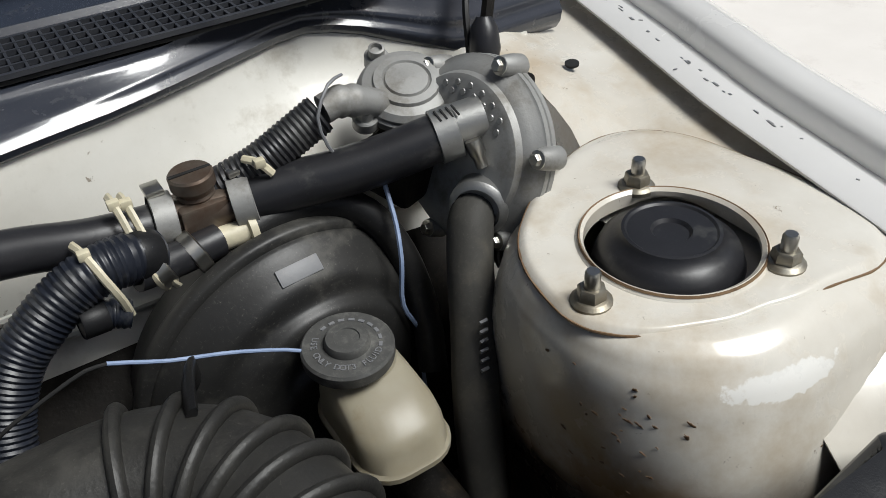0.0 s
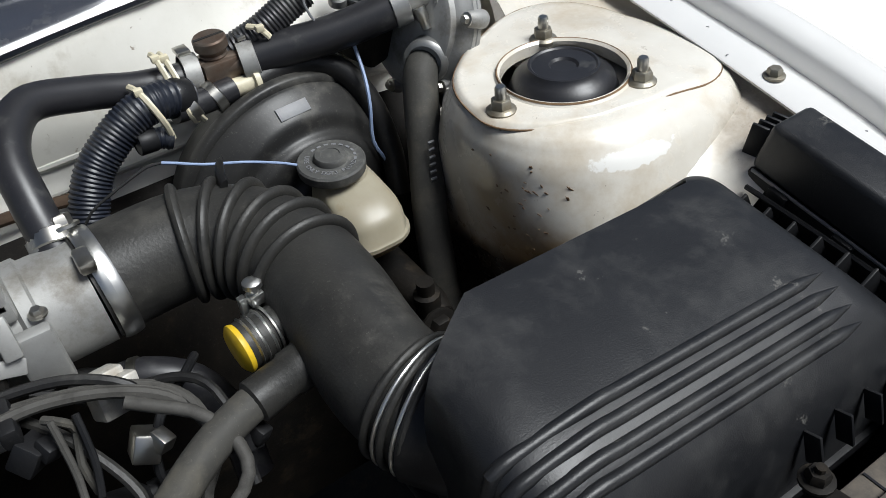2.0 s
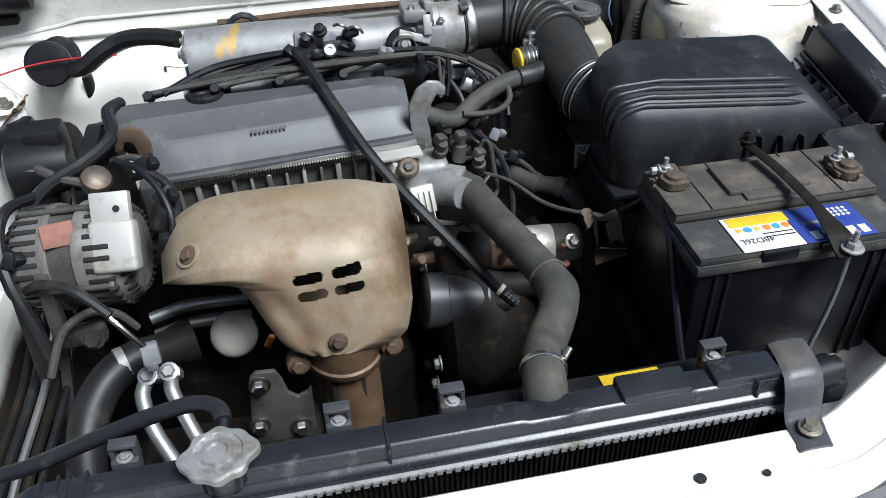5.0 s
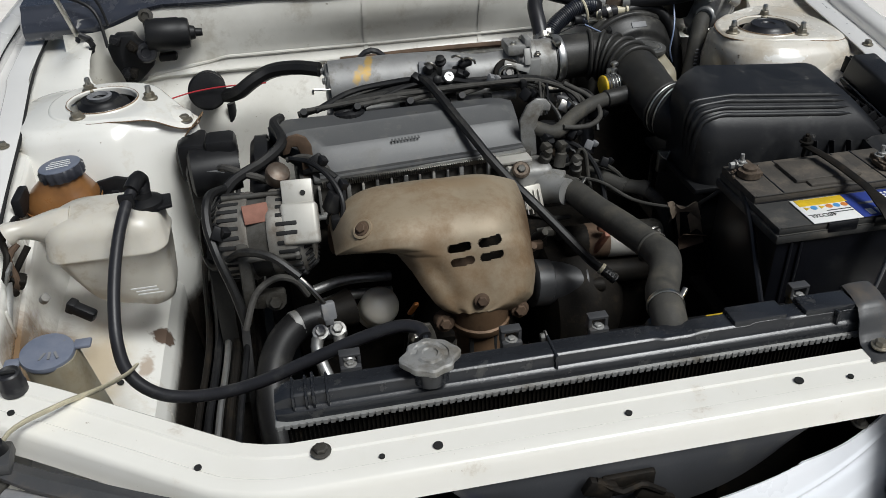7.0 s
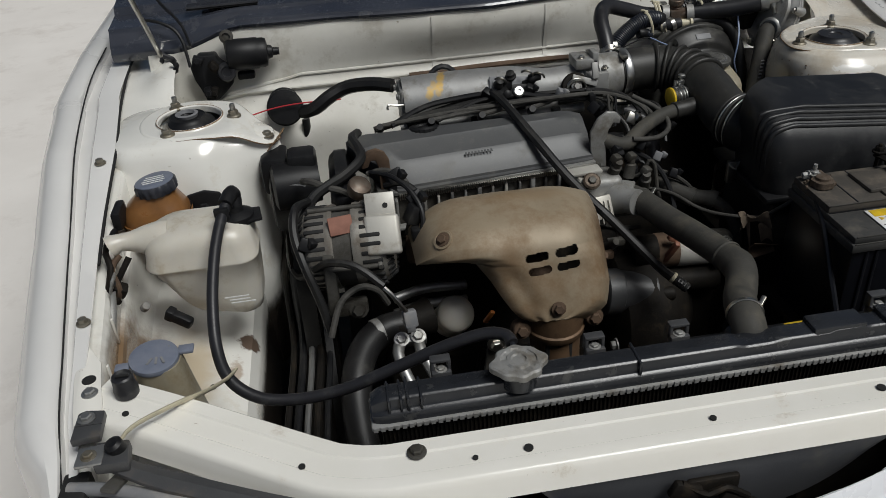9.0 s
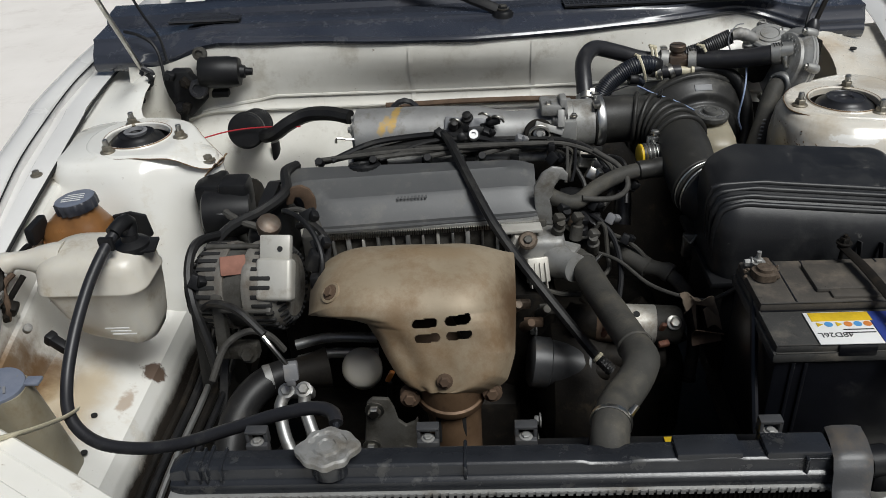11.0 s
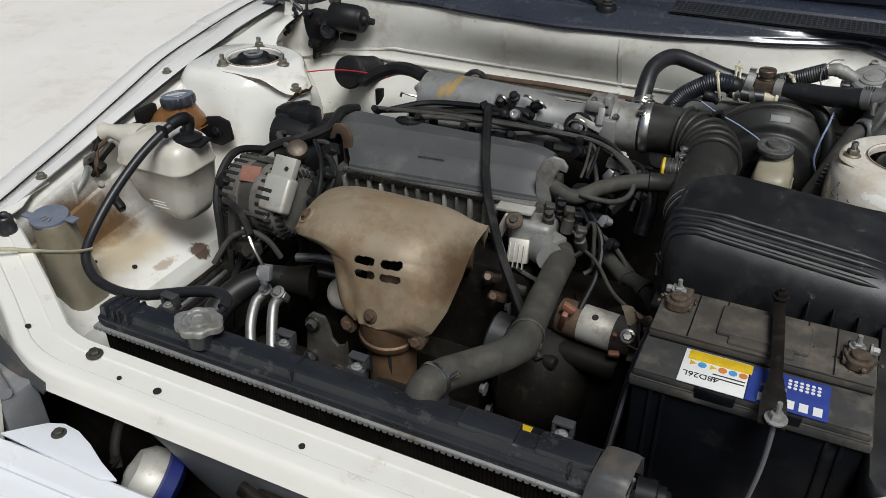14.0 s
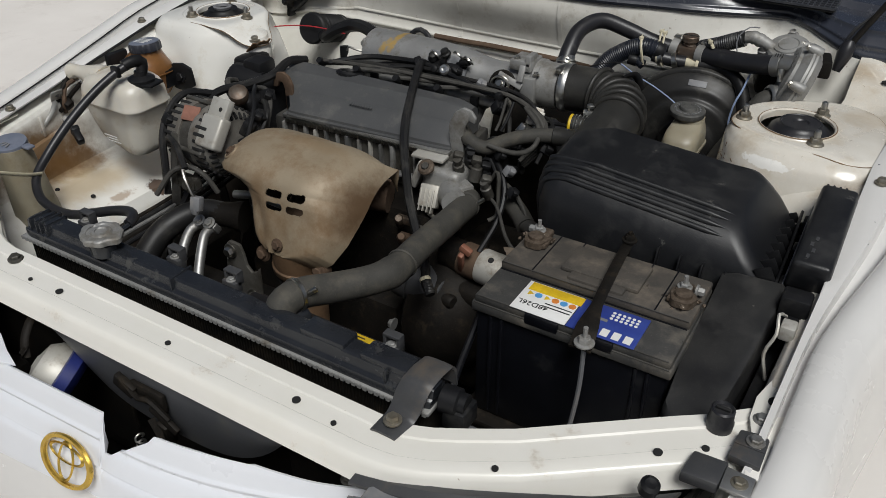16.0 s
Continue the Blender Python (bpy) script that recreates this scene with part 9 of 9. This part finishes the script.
cable([(-0.28, 0.70, 0.866), (-0.22, 0.735, 0.878), (-0.16, 0.748, 0.882), (-0.09, 0.75, 0.884), (-0.02, 0.742, 0.876), (0.03, 0.735, 0.866)], 0.0055, "black wiring loom along the valve cover", M_BLACK)
for x, y, z, m in ((-0.10, 0.742, 0.888, M_BLACK), (-0.02, 0.748, 0.884, M_BLACK), (0.035, 0.742, 0.872, M_GREYPL), (0.17, 0.60, 0.795, M_GREYPL), (0.145, 0.615, 0.812, M_BLACK), (0.19, 0.575, 0.772, M_BLACK)):
    pg = thing("wiring_plug", (x, y, z), "small plastic wiring plug on the engine loom", "plug", "wiring plugs")
    part("shell", join(rbox((x, y, z), (0.018, 0.014, 0.016), 0.002, rot=(20, 25, 40 * x * 10)), rbox((x + 0.008, y - 0.006, z + 0.004), (0.010, 0.010, 0.010), 0.002, rot=(20, 25, 30))), m, pg)

part("side_case", lathe([(0.034, 0), (0.040, 0.004), (0.040, 0.03), (0.037, 0.032), (0.037, 0.090), (0.030, 0.096)], (0.033, 0.470, 0.618), (0.089, 0.000, -0.014), 32), M_STRAP, gb, "dull cast side case")
part("drain_boss", lathe([(0.012, 0), (0.012, 0.02), (0.009, 0.024), (0, 0.024)], (0.132, 0.450, 0.612), (1, -0.3, 0.1), 18), M_DARK, gb)

for pts, r, m, lab in (
    ([(-0.31, 0.53, 0.84), (-0.285, 0.515, 0.85), (-0.262, 0.49, 0.838), (-0.262, 0.465, 0.81), (-0.28, 0.45, 0.775)], 0.0055, M_RUBBER, "black wire looping behind the alternator"),
    ([(-0.335, 0.55, 0.855), (-0.305, 0.54, 0.862), (-0.278, 0.52, 0.85), (-0.272, 0.50, 0.815), (-0.285, 0.49, 0.77)], 0.0045, M_LEAD, "dusty sleeved wire beside the alternator"),
    ([(-0.33, 0.54, 0.862), (-0.30, 0.505, 0.868), (-0.275, 0.475, 0.855), (-0.262, 0.445, 0.83), (-0.27, 0.425, 0.79)], 0.004, M_BLACK, "thin black wire over the alternator"),
    ([(-0.43, 0.53, 0.83), (-0.45, 0.48, 0.845), (-0.455, 0.44, 0.825), (-0.445, 0.405, 0.79), (-0.43, 0.385, 0.74), (-0.42, 0.37, 0.69)], 0.007, M_RUBBER, "black sleeve hanging in front of the alternator"),
    ([(-0.44, 0.60, 0.83), (-0.425, 0.565, 0.845), (-0.40, 0.545, 0.842), (-0.375, 0.545, 0.83), (-0.36, 0.555, 0.80)], 0.006, M_LEAD, "dusty hose between pump and alternator"),
    ([(-0.33, 0.41, 0.70), (-0.345, 0.40, 0.735), (-0.37, 0.388, 0.752), (-0.40, 0.372, 0.74), (-0.42, 0.345, 0.70)], 0.005, M_LEAD, "dusty wire under the alternator"),
):
    cable(pts, r, lab, m)
for x, y, z, m in ((-0.268, 0.475, 0.842, M_BLACK), (-0.292, 0.53, 0.856, M_BLACK), (-0.44, 0.425, 0.815, M_BLACK), (0.205, 0.665, 0.82, M_BLACK), (0.15, 0.69, 0.83, M_STEEL), (0.09, 0.71, 0.85, M_BLACK)):
    pg = thing("wiring_plug", (x, y, z), "small plastic wiring plug on the engine loom" if m != M_STEEL else "small plated connector on the engine loom", "plug", "wiring plugs")
    part("shell", join(rbox((x, y, z), (0.024, 0.018, 0.020), 0.002, rot=(30, 25, 60 * x * 10)), rbox((x + 0.010, y - 0.008, z + 0.005), (0.012, 0.014, 0.012), 0.002, rot=(20, 25, 30))), m, pg)
for pts, r, m, lab in (
    ([(0.086, 0.600, 0.797), (0.104, 0.595, 0.782), (0.125, 0.590, 0.767), (0.139, 0.590, 0.772), (0.150, 0.590, 0.793), (0.158, 0.585, 0.789), (0.161, 0.580, 0.767), (0.164, 0.575, 0.742), (0.166, 0.565, 0.725), (0.156, 0.555, 0.718)], 0.0036, M_RADHOSE, "dusty wire looping over the water outlet"),
    ([(0.045, 0.530, 0.718), (0.066, 0.525, 0.712), (0.089, 0.525, 0.705), (0.117, 0.530, 0.701)], 0.0042, M_RADHOSE, "dusty wire below the water outlet"),
    ([(0.166, 0.600, 0.769), (0.191, 0.585, 0.764), (0.214, 0.570, 0.750), (0.228, 0.560, 0.730)], 0.0040, M_RADHOSE, "thin hose along the thicker one"),
    ([(0.109, 0.700, 0.877), (0.109, 0.690, 0.860), (0.108, 0.680, 0.841), (0.105, 0.670, 0.826)], 0.0026, M_LEAD, "thin hanging plug wire"),
    ([(0.123, 0.700, 0.873), (0.122, 0.690, 0.858), (0.120, 0.680, 0.843), (0.115, 0.670, 0.828)], 0.0026, M_BLACK, "thin hanging plug wire"),
    ([(0.105, 0.710, 0.871), (0.115, 0.700, 0.871), (0.119, 0.700, 0.860), (0.113, 0.690, 0.842), (0.114, 0.680, 0.822)], 0.0030, M_RADHOSE, "dusty wire behind the lifting bracket"),
    ([(0.113, 0.610, 0.799), (0.127, 0.610, 0.802), (0.140, 0.605, 0.787), (0.146, 0.600, 0.783), (0.134, 0.600, 0.763)], 0.0034, M_BLACK, "black wire between two sensors"),
):
    cable(pts, r, lab, m)
tie = thing("wire_end", (0.127, 0.400, 0.679), "taped cable end with a white ring", "cable end")
part("ring", lathe([(0.0085, -0.003), (0.0095, -0.002), (0.0095, 0.002), (0.0085, 0.003)], (0.127, 0.400, 0.679), (0.019, -0.015, -0.014), 16, caps=False), M_TIE, tie)
part("taped_end", tube([(0.127, 0.400, 0.679), (0.137, 0.393, 0.672), (0.146, 0.385, 0.665)], 0.0085, 12, step=0.003, wave=0.0008, pitch=0.006), M_RUBBER, tie)
